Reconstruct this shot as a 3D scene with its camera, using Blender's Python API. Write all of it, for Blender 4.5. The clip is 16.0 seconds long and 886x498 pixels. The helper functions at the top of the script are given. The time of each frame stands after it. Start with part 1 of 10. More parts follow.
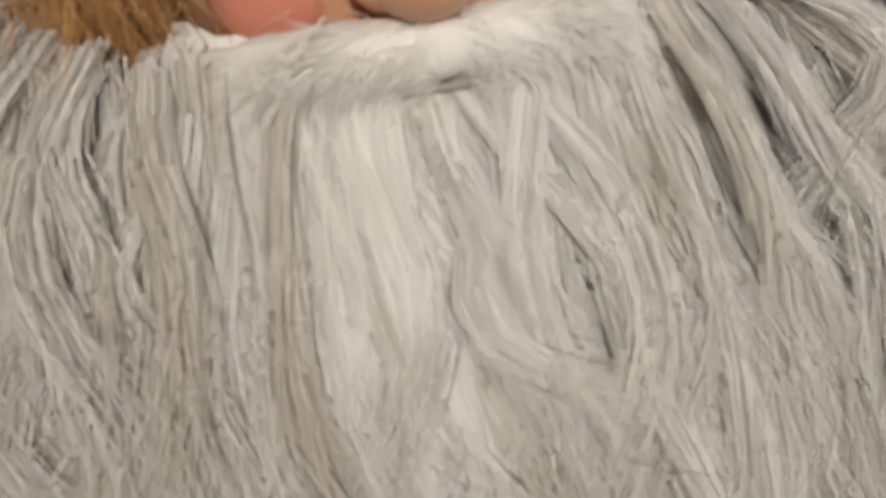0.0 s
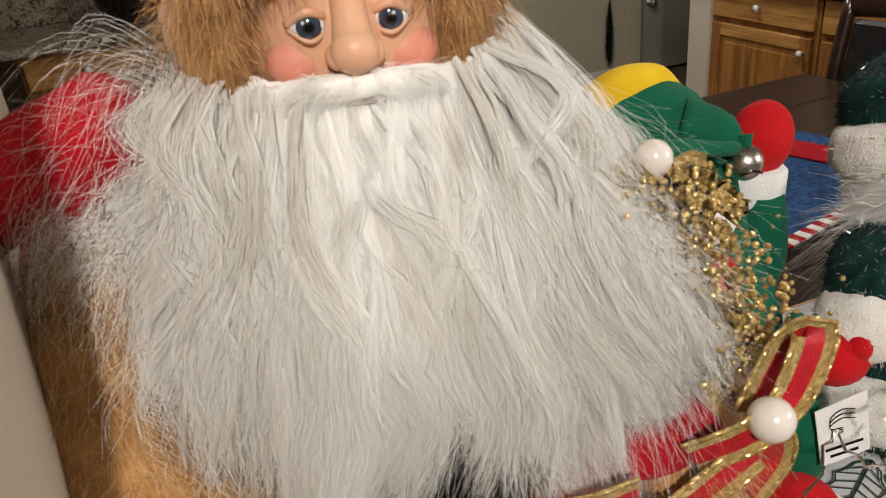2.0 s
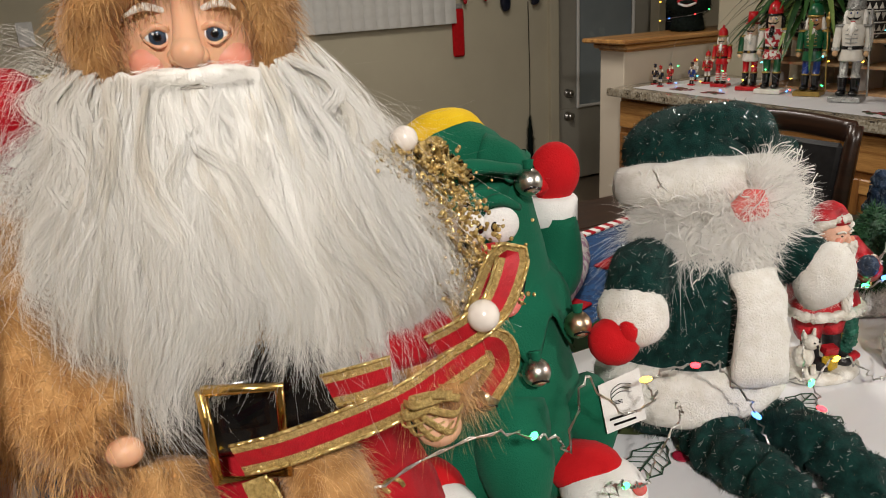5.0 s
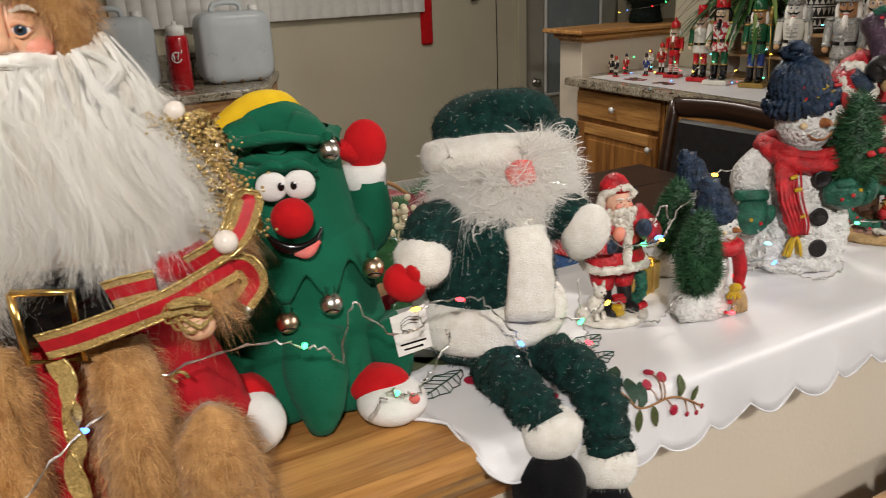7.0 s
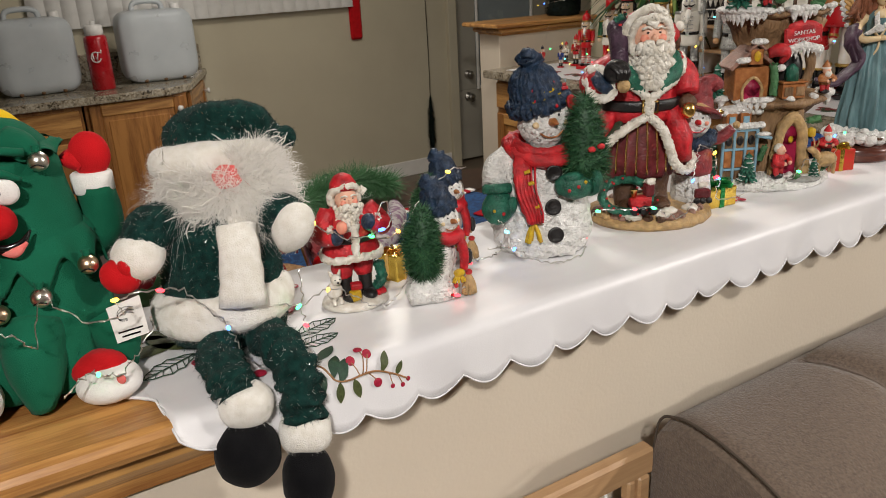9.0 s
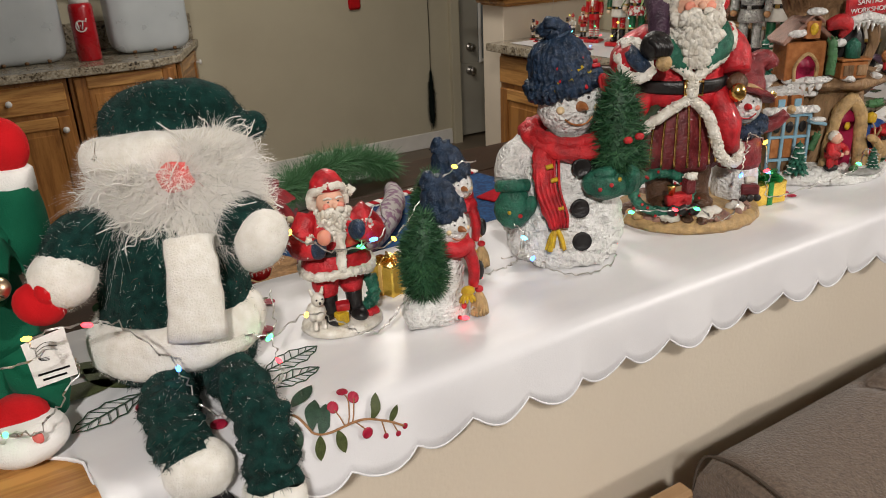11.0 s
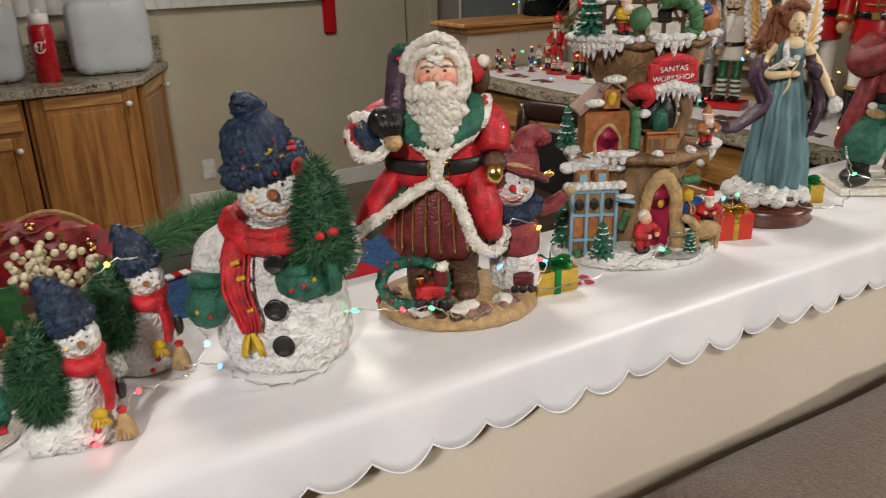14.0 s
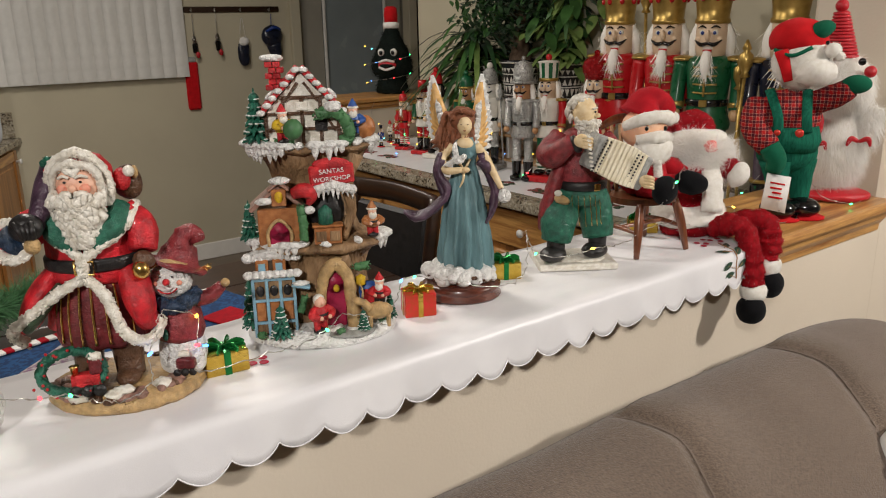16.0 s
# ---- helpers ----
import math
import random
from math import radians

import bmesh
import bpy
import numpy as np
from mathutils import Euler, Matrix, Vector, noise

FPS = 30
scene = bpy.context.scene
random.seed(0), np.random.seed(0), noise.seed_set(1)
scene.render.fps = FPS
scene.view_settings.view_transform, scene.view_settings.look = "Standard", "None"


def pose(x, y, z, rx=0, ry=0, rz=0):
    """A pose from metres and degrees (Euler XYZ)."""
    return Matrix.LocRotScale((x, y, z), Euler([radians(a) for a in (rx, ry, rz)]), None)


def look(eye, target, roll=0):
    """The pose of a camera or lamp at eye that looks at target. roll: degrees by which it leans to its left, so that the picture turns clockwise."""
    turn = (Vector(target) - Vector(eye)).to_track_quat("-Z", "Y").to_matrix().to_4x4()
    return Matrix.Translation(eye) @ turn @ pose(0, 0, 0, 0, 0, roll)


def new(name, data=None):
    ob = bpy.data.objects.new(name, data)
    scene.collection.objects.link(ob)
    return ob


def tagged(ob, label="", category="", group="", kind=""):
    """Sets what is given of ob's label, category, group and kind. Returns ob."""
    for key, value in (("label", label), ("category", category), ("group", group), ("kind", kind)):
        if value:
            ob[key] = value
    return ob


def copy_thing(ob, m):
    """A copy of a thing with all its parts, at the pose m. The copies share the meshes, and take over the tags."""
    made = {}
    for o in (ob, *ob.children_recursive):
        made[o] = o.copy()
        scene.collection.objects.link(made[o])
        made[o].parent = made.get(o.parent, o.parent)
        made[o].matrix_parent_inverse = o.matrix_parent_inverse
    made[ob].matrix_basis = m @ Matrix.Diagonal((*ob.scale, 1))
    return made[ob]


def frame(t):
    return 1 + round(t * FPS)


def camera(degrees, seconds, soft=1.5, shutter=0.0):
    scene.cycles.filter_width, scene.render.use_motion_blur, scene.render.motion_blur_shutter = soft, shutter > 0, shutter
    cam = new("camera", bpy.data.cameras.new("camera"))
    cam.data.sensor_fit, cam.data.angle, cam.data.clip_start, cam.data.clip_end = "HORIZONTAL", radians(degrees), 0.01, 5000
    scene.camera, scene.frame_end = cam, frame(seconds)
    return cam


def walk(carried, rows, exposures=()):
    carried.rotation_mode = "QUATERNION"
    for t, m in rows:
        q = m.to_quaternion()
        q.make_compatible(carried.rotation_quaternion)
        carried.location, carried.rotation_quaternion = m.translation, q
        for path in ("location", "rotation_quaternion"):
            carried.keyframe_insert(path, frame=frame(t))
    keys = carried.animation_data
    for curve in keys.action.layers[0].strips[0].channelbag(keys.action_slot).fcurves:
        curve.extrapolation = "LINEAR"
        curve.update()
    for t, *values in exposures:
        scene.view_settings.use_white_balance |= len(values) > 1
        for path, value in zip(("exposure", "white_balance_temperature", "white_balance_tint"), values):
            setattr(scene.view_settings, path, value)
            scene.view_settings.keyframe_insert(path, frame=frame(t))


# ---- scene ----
cam = camera(59.5, 16.0, soft=0.9, shutter=0.2)
PATH = [
    (0, (0.0308, -0.0096, 1.4216), (0.3452, 0.7750, 0.8873), -6.45),
    (0.5, (0.0271, -0.0275, 1.4258), (0.3494, 0.7627, 0.9045), -6.15),
    (1, (0.0250, -0.0520, 1.4316), (0.3483, 0.7478, 0.9258), -5.93),
    (1.5, (0.0144, -0.0823, 1.4344), (0.3415, 0.7330, 0.9567), -5.78),
    (2, (0.0074, -0.1183, 1.4432), (0.3347, 0.7163, 1.0000), -5.62),
    (2.5, (0.0001, -0.1538, 1.4481), (0.3356, 0.7012, 1.0526), -4.73),
    (3, (-0.0096, -0.1840, 1.4469), (0.3415, 0.6825, 1.0918), -3.47),
    (3.5, (-0.0101, -0.2044, 1.4451), (0.3643, 0.6640, 1.1200), -2.98),
    (4, (0.0047, -0.2175, 1.4359), (0.4097, 0.6431, 1.1270), -3.30),
    (6.5, (0.0094, -0.3199, 1.4188), (0.4534, 0.5101, 1.0811), -2.79),
    (7, (0.0619, -0.3855, 1.4294), (0.5089, 0.4437, 1.0939), -2.39),
    (7.5, (0.1255, -0.4560, 1.4349), (0.5809, 0.3674, 1.0963), -2.43),
    (8, (0.1718, -0.5150, 1.4442), (0.6400, 0.2996, 1.1019), -3.03),
    (8.5, (0.2004, -0.5391, 1.4493), (0.6745, 0.2705, 1.1031), -3.28),
    (9, (0.2112, -0.5559, 1.4469), (0.6922, 0.2488, 1.0989), -3.05),
    (11.5, (0.3093, -0.4065, 1.4274), (0.7809, 0.3854, 1.0396), -2.65),
    (12, (0.3528, -0.3988, 1.4314), (0.8146, 0.3960, 1.0377), -2.47),
    (12.5, (0.4352, -0.4452, 1.4371), (0.8584, 0.3696, 1.0408), -1.40),
    (13, (0.5127, -0.4851, 1.4380), (0.8972, 0.3520, 1.0490), -1.29),
    (13.5, (0.5522, -0.5030, 1.4407), (0.9470, 0.3355, 1.0651), -1.34),
    (14, (0.5704, -0.4783, 1.4512), (1.0346, 0.3322, 1.0939), -1.67),
    (14.5, (0.5973, -0.4625, 1.4630), (1.1494, 0.3004, 1.1266), -2.13),
    (15, (0.6499, -0.5155, 1.4759), (1.2357, 0.2288, 1.1552), -1.09),
    (15.5, (0.7084, -0.6180, 1.4903), (1.2912, 0.1375, 1.1913), -0.31),
    (16, (0.7434, -0.6909, 1.4973), (1.3206, 0.0760, 1.2166), -1.06),
]
EXPOSURE = [(0.0, -0.62), (1.0, -0.38), (2.0, -0.1), (3.0, 0.0), (4.0, 0.0), (16.0, 0.0)]
walk(cam, [(t, look(eye, target, roll)) for t, eye, target, roll in PATH], EXPOSURE)
cam.data.dof.use_dof, cam.data.dof.focus_distance, cam.data.dof.aperture_fstop = True, 0.58, 44.0

# ---- light: warm room lamps, night outside ----
world = bpy.data.worlds.new("night")
scene.world = world
world.use_nodes = True
world.node_tree.nodes["Background"].inputs[0].default_value = (0.9, 0.85, 0.75, 1)
world.node_tree.nodes["Background"].inputs[1].default_value = 0.002


def room_lamp(name, place, target, size, watts, colour):
    data = bpy.data.lights.new(name, "AREA")
    data.shape, data.size, data.energy, data.color = "DISK", size, watts, colour
    ob = new(name, data)
    ob.matrix_world = look(place, target)
    return ob


room_lamp("living_room_lamp", (-0.42, -1.55, 2.40), (0.6, -0.3, 1.0), 0.16, 41, (1.0, 0.95, 0.90))
room_lamp("sofa_side_lamp", (2.95, -1.8, 2.32), (1.7, 0.0, 1.0), 0.16, 47, (1.0, 0.94, 0.88))
room_lamp("dining_lamp", (1.2, 1.1, 2.42), (1.2, 1.1, 0.0), 0.4, 17, (1.0, 0.93, 0.84))
room_lamp("kitchen_lamp", (1.7, 2.6, 2.42), (1.7, 2.6, 0.0), 0.5, 20, (1.0, 0.93, 0.84))

# ---- building tools ----
def V3(p):
    return Vector((p[0], p[1], p[2]))


def curve(points, steps=6):
    """A smooth line through the points (numbers may be of any width)."""
    p = np.array(points, float)
    if len(p) < 3:
        return np.array([p[0] + (p[-1] - p[0]) * i / steps for i in range(steps + 1)])
    q = np.vstack([2 * p[0] - p[1], p, 2 * p[-1] - p[-2]])
    out = []
    for i in range(len(p) - 1):
        a, b, c, d = q[i], q[i + 1], q[i + 2], q[i + 3]
        for k in range(steps):
            t = k / steps
            out.append(0.5 * (2 * b + (c - a) * t + (2 * a - 5 * b + 4 * c - d) * t * t + (3 * b - a - 3 * c + d) * t ** 3))
    out.append(p[-1])
    return np.array(out)


class Form:
    """Collects shaped pieces of one mesh, each with its material."""

    def __init__(self, unit=1.0):
        self.v, self.f, self.m, self.flat, self.count, self.unit = [], [], [], [], 0, unit
        self.n, self.soft, self.quads = [], False, []

    def add(self, verts, faces, mat=0, flat=False, normals=None):
        base = self.count
        self.v.append(np.asarray(verts, float).reshape(-1, 3))
        self.n.append(np.zeros_like(self.v[-1]) if normals is None else np.asarray(normals, float).reshape(-1, 3))
        self.soft = self.soft or normals is not None
        self.count += len(self.v[-1])
        self.f += [tuple(base + i for i in face) for face in faces]
        self.m += [mat] * len(faces)
        self.flat += [flat] * len(faces)
        return self

    def strands(self, p, side, mat, normals):
        """Many flat strands at once: p and side are arrays of strand, step and place."""
        h, k = p.shape[:2]
        base = self.count
        self.v.append(np.stack([p - side, p + side], 2).reshape(-1, 3))
        self.n.append(np.zeros((2 * h * k, 3)) if normals is None else np.stack([normals, normals], 2).reshape(-1, 3))
        self.soft = self.soft or normals is not None
        self.count += 2 * h * k
        i = base + 2 * (np.arange(h)[:, None] * k + np.arange(k - 1)[None]).reshape(-1)
        self.quads.append((np.stack([i, i + 1, i + 3, i + 2], 1), mat))
        return self

    def rough(self, verts, amount, scale):
        out = []
        for p in verts:
            n = noise.noise_vector(Vector(p) * scale * self.unit)
            out.append((p[0] + n[0] * amount, p[1] + n[1] * amount, p[2] + n[2] * amount))
        return np.array(out)

    def ball(self, c, r, mat=0, rot=(0, 0, 0), n=14, wob=0.0, freq=60.0, cut=None, sq=1.0):
        """An ellipsoid. sq under 1 makes it boxier; cut: lowest z kept, in radii."""
        r = (r, r, r) if isinstance(r, (int, float)) else r
        rings, seg = max(4, n // 2 + 1), n
        verts = []
        for i in range(rings + 1):
            a = math.pi * i / rings
            for k in range(seg):
                b = 2 * math.pi * k / seg
                d = [math.sin(a) * math.cos(b), math.sin(a) * math.sin(b), math.cos(a)]
                if sq != 1.0:
                    d = [math.copysign(abs(x) ** sq, x) for x in d]
                if cut is not None:
                    d[2] = max(d[2], cut)
                verts.append((d[0] * r[0], d[1] * r[1], d[2] * r[2]))
        e = Euler([radians(x) for x in rot]).to_matrix()
        verts = np.array(verts) @ np.array(e).T + np.array(c, float)
        if wob:
            verts = self.rough(verts, wob, freq)
        faces = [(i * seg + k, i * seg + (k + 1) % seg, (i + 1) * seg + (k + 1) % seg, (i + 1) * seg + k)[::-1] for i in range(rings) for k in range(seg)]
        return self.add(verts, faces, mat)

    def tube(self, points, radius, mat=0, n=8, steps=5, flatten=1.0, side=(0, 0, 1), wob=0.0, freq=60.0, smooth=True):
        """A swept round piece; radius: one or one a point; flatten: width across over height."""
        pts = np.array(points, float)
        rad = np.array([radius] * len(pts) if isinstance(radius, (int, float)) else radius, float)
        line = curve(np.c_[pts, rad], steps) if smooth else np.c_[pts, rad]
        p, r = line[:, :3], np.maximum(line[:, 3], 1e-5)
        t = np.gradient(p, axis=0)
        t /= np.linalg.norm(t, axis=1)[:, None] + 1e-12
        u = np.array(side, float)
        verts = []
        for i in range(len(p)):
            u = u - t[i] * (u @ t[i])
            if np.linalg.norm(u) < 1e-5:
                u = np.cross(t[i], (1, 0.2, 0.1))
            u = u / np.linalg.norm(u)
            w = np.cross(t[i], u)
            for k in range(n):
                a = 2 * math.pi * k / n
                verts.append(p[i] + r[i] * (u * math.cos(a) + w * math.sin(a) * flatten))
        verts = np.array(verts)
        if wob:
            verts = self.rough(verts, wob, freq)
        faces = [(i * n + k, i * n + (k + 1) % n, (i + 1) * n + (k + 1) % n, (i + 1) * n + k) for i in range(len(p) - 1) for k in range(n)]
        faces += [tuple(range(n))[::-1], tuple((len(p) - 1) * n + k for k in range(n))]
        return self.add(verts, faces, mat)

    def lathe(self, profile, mat=0, c=(0, 0, 0), n=24, squash=1.0, rot=(0, 0, 0), wob=0.0, freq=60.0, steps=0, lobes=0, lobe=0.0, flat=False):
        """A turned piece from (radius, height) pairs; lobes: folds round it, deeper towards the first pair."""
        pr = curve([(a, b, 0) for a, b in profile], steps)[:, :2] if steps else np.array(profile, float)
        verts = []
        for i, (r, z) in enumerate(pr):
            fade = 1 - i / (len(pr) - 1)
            for k in range(n):
                a = 2 * math.pi * k / n
                rr = max(r, 1e-5) * (1 + lobe * fade * math.cos(lobes * a + 0.6 * math.sin(3 * a)))
                verts.append((rr * math.cos(a), rr * math.sin(a) * squash, z))
        e = Euler([radians(x) for x in rot]).to_matrix()
        verts = np.array(verts) @ np.array(e).T + np.array(c, float)
        if wob:
            verts = self.rough(verts, wob, freq)
        m = len(pr)
        faces = [(i * n + k, i * n + (k + 1) % n, (i + 1) * n + (k + 1) % n, (i + 1) * n + k) for i in range(m - 1) for k in range(n)]
        faces += [tuple(range(n))[::-1], tuple((m - 1) * n + k for k in range(n))]
        return self.add(verts, faces, mat, flat)

    def box(self, c, size, mat=0, rot=(0, 0, 0), bev=0.0, wob=0.0, freq=60.0):
        """A block with chamfered edges."""
        h = np.array(size, float) / 2
        b = min(bev, 0.45 * min(size)) if bev else 0.0
        e = np.array(Euler([radians(x) for x in rot]).to_matrix())
        if not b:
            verts = np.array([(x, y, z) for x in (-1, 1) for y in (-1, 1) for z in (-1, 1)]) * h
            faces = [(0, 1, 3, 2), (4, 6, 7, 5), (0, 4, 5, 1), (2, 3, 7, 6), (0, 2, 6, 4), (1, 5, 7, 3)]
        else:
            verts, ids = [], {}
            for x in (-1, 1):
                for y in (-1, 1):
                    for z in (-1, 1):
                        for ax in range(3):
                            p = np.array((x, y, z)) * h
                            for o in range(3):
                                if o != ax:
                                    p[o] -= (x, y, z)[o] * b
                            ids[x, y, z, ax] = len(verts)
                            verts.append(p)
            faces = []
            for ax in range(3):
                o1, o2 = [o for o in range(3) if o != ax]
                for s in (-1, 1):
                    ring = []
                    for a, d in ((-1, -1), (1, -1), (1, 1), (-1, 1)):
                        key = [0, 0, 0]
                        key[ax], key[o1], key[o2] = s, a, d
                        ring.append(ids[(*key, ax)])
                    faces.append(ring)
                for a in (-1, 1):
                    for d in (-1, 1):
                        k1, k2 = [0, 0, 0], [0, 0, 0]
                        k1[ax], k2[ax] = -1, 1
                        for k in (k1, k2):
                            k[o1], k[o2] = a, d
                        faces.append([ids[(*k1, o1)], ids[(*k2, o1)], ids[(*k2, o2)], ids[(*k1, o2)]])
            for x in (-1, 1):
                for y in (-1, 1):
                    for z in (-1, 1):
                        faces.append([ids[x, y, z, 0], ids[x, y, z, 1], ids[x, y, z, 2]])
            verts = np.array(verts)
            fixed = []
            for f in faces:
                p = verts[f]
                nrm = np.cross(p[1] - p[0], p[2] - p[0])
                fixed.append(tuple(f) if nrm @ p.mean(0) > 0 else tuple(f[::-1]))
            faces = fixed
        verts = verts @ e.T + np.array(c, float)
        if wob:
            verts = self.rough(verts, wob, freq)
        return self.add(verts, faces, mat, True)

    def slab(self, outline, z0, z1, mat=0, m=None):
        """A flat piece from an outline in x, y, between two heights, then laid by the matrix m."""
        n = len(outline)
        verts = [(x, y, z) for z in (z0, z1) for x, y in outline]
        if m is not None:
            verts = [tuple(m @ Vector(p)) for p in verts]
        faces = [tuple(range(n))[::-1], tuple(range(n, 2 * n))] + [(i, (i + 1) % n, n + (i + 1) % n, n + i) for i in range(n)]
        return self.add(verts, faces, mat, True)

    def ribbon(self, line, width, mat=0, across=(0, 0, 1)):
        """A thin band along a line."""
        p = np.array(line, float)
        a = np.array(across, float)
        a = np.tile(a, (len(p), 1)) if a.ndim == 1 else a
        verts = np.vstack([p - a * width / 2, p + a * width / 2])
        n = len(p)
        return self.add(verts, [(i, i + 1, n + i + 1, n + i) for i in range(n - 1)], mat)

    def hairs(self, roots, ways, length, thick, mat=0, seg=3, droop=0.0, curl=0.25, rng=None, skin=None):
        """Many fine tapering hairs from the roots; skin: the outward direction at each root, by which the pile is shaded."""
        rng = rng or random.Random(1)
        nr = np.random.RandomState(rng.randrange(1 << 30))
        p, w = np.array(roots, float), np.array(ways, float)
        h = len(p)
        w = w + nr.normal(0, curl, (h, 3))
        w /= np.linalg.norm(w, axis=1)[:, None] + 1e-9
        s = nr.normal(0, 1, (h, 3))
        if skin is not None:
            skin = np.array(skin, float)
            s = 0.5 * s + skin
        s = np.cross(w, s)
        s /= np.linalg.norm(s, axis=1)[:, None] + 1e-9
        if skin is not None:
            s *= np.where(np.einsum("ij,ij->i", np.cross(s, w), skin) < 0, -1.0, 1.0)[:, None]
            skin = np.where(np.einsum("ij,ij->i", w, skin)[:, None] > 0.8, 0.0, skin)
        ln = length * nr.uniform(0.6, 1.25, (h, 1, 1))
        t = np.linspace(0, 1, seg + 1)[None, :, None]
        q = p[:, None] + w[:, None] * ln * t + np.array((0, 0, -droop)) * ln * t * t
        return self.strands(q, s[:, None] * thick * (1 - 0.85 * t), mat, None if skin is None else np.repeat(skin[:, None], seg + 1, 1))

    def fur(self, count, length, thick, mat, of=(0,), droop=0.2, curl=0.3, lay=(0, 0, -0.5), seed=1, seg=2):
        """Fur on the faces of the given materials, laid along a direction."""
        rng = random.Random(seed)
        verts = np.vstack(self.v)
        tris, area = [], []
        for face, m in zip(self.f, self.m):
            if m in of:
                for i in range(1, len(face) - 1):
                    t = (face[0], face[i], face[i + 1])
                    a = 0.5 * np.linalg.norm(np.cross(verts[t[1]] - verts[t[0]], verts[t[2]] - verts[t[0]]))
                    if a > 0:
                        tris.append(t)
                        area.append(a)
        roots, ways, skin = [], [], []
        for t in rng.choices(tris, area, k=count):
            a, b = rng.random(), rng.random()
            if a + b > 1:
                a, b = 1 - a, 1 - b
            p, q, r = verts[t[0]], verts[t[1]], verts[t[2]]
            nrm = np.cross(q - p, r - p)
            roots.append(p + a * (q - p) + b * (r - p))
            skin.append(nrm / (np.linalg.norm(nrm) + 1e-12))
            ways.append(skin[-1] + np.array(lay))
        return self.hairs(roots, ways, length, thick, mat, seg, droop, curl, rng, skin)

    def fleece(self, line, r, mat, count, seed=1, spread=0.7, n=5):
        """Curly lumps along a line, as in moulded fur trim."""
        rng = random.Random(seed)
        p = curve(line, 8)
        self.tube(p[::2] if len(p) > 12 else p, r * 0.84, mat, n=12, steps=3, wob=r * 0.34, freq=230)
        for _ in range(int(count * 2.0)):
            t = rng.random() * (len(p) - 1)
            i = min(int(t), len(p) - 2)
            d = np.array([rng.gauss(0, 1) for _ in range(3)])
            d /= np.linalg.norm(d) + 1e-9
            c = p[i] + (p[i + 1] - p[i]) * (t - i) + d * r * 0.80 * spread / 0.7
            k = r * rng.uniform(0.13, 0.25)
            self.ball(c, (k * 0.8, k * 0.8, k * 1.5), mat, (rng.uniform(0, 180), rng.uniform(0, 180), 0), n=n)
        return self

    def needles(self, c, r, h, count, length, mats, thick=0.9, seed=1, lean=(0, 0)):
        """A small fir: needles all over a cone that stands on c."""
        rng = random.Random(seed)
        for m in mats:
            roots, ways = [], []
            for _ in range(count // len(mats)):
                t = rng.random() ** 1.3
                a = rng.uniform(0, 2 * math.pi)
                q = r * (1 - t) * rng.uniform(0.55, 1.0) * (0.8 + 0.2 * math.sin(t * 25))
                roots.append((c[0] + lean[0] * t + q * math.cos(a), c[1] + lean[1] * t + q * math.sin(a), c[2] + h * t))
                ways.append((math.cos(a), math.sin(a), rng.uniform(-0.5, 0.5)))
            self.hairs(roots, ways, length, thick, m, 1, 0.1, 0.35, rng)
        return self

    def points(self, z0, r0, z1, r1, dips, mat, c=(0, 0), squash=1.0, sharp=1.0, n=72, thick=1.5):
        """A felt collar that hangs from z0 to pointed tips at z1."""
        verts = []
        for k in range(n):
            a = 2 * math.pi * k / n
            d = abs(math.cos(dips * a / 2)) ** sharp
            for t in (0, 0.35, 0.7, 1.0):
                r = r0 + (r1 - r0) * t * (0.75 + 0.25 * d)
                verts.append((c[0] + r * math.cos(a), c[1] + r * math.sin(a) * squash, z0 + (z1 - z0) * t * (0.35 + 0.65 * d)))
            r -= thick
            verts.append((c[0] + r * math.cos(a), c[1] + r * math.sin(a) * squash, verts[-1][2] + 0.5 * thick))
        faces = [(5 * k + i, 5 * k + i + 1, 5 * ((k + 1) % n) + i + 1, 5 * ((k + 1) % n) + i) for k in range(n) for i in range(4)]
        return self.add(verts, faces, mat)

    def mesh(self, name, mats):
        me = bpy.data.meshes.new(name)
        co = np.vstack(self.v) * self.unit
        quads = np.vstack([q for q, _ in self.quads]) if self.quads else np.zeros((0, 4), int)
        sizes = np.concatenate([np.array([len(x) for x in self.f], int), np.full(len(quads), 4)])
        corners = np.concatenate([np.array([i for x in self.f for i in x], int), quads.reshape(-1)])
        me.vertices.add(len(co))
        me.vertices.foreach_set("co", co.reshape(-1))
        me.loops.add(len(corners))
        me.loops.foreach_set("vertex_index", corners.astype(np.int32))
        me.polygons.add(len(sizes))
        me.polygons.foreach_set("loop_start", np.concatenate([[0], np.cumsum(sizes)[:-1]]).astype(np.int32))
        for m in mats:
            me.materials.append(m)
        me.polygons.foreach_set("material_index", np.concatenate([np.array(self.m, int)] + [np.full(len(q), m) for q, m in self.quads]).astype(np.int32))
        me.polygons.foreach_set("use_smooth", np.concatenate([~np.array(self.flat, bool), np.ones(len(quads), bool)]))
        me.update(calc_edges=True)
        if self.soft:
            me.normals_split_custom_set_from_vertices(np.vstack(self.n).tolist())
        return me

    def thing(self, name, mats, m=None, label="", category="", group="", kind=""):
        ob = new(name, self.mesh(name, mats))
        if m is not None:
            ob.matrix_world = m
        return tagged(ob, label, category, group, kind)

    def part(self, name, mats, parent, m=None, label=""):
        ob = new(name, self.mesh(name, mats))
        ob.parent = parent
        if m is not None:
            ob.matrix_basis = m
        return tagged(ob, label)


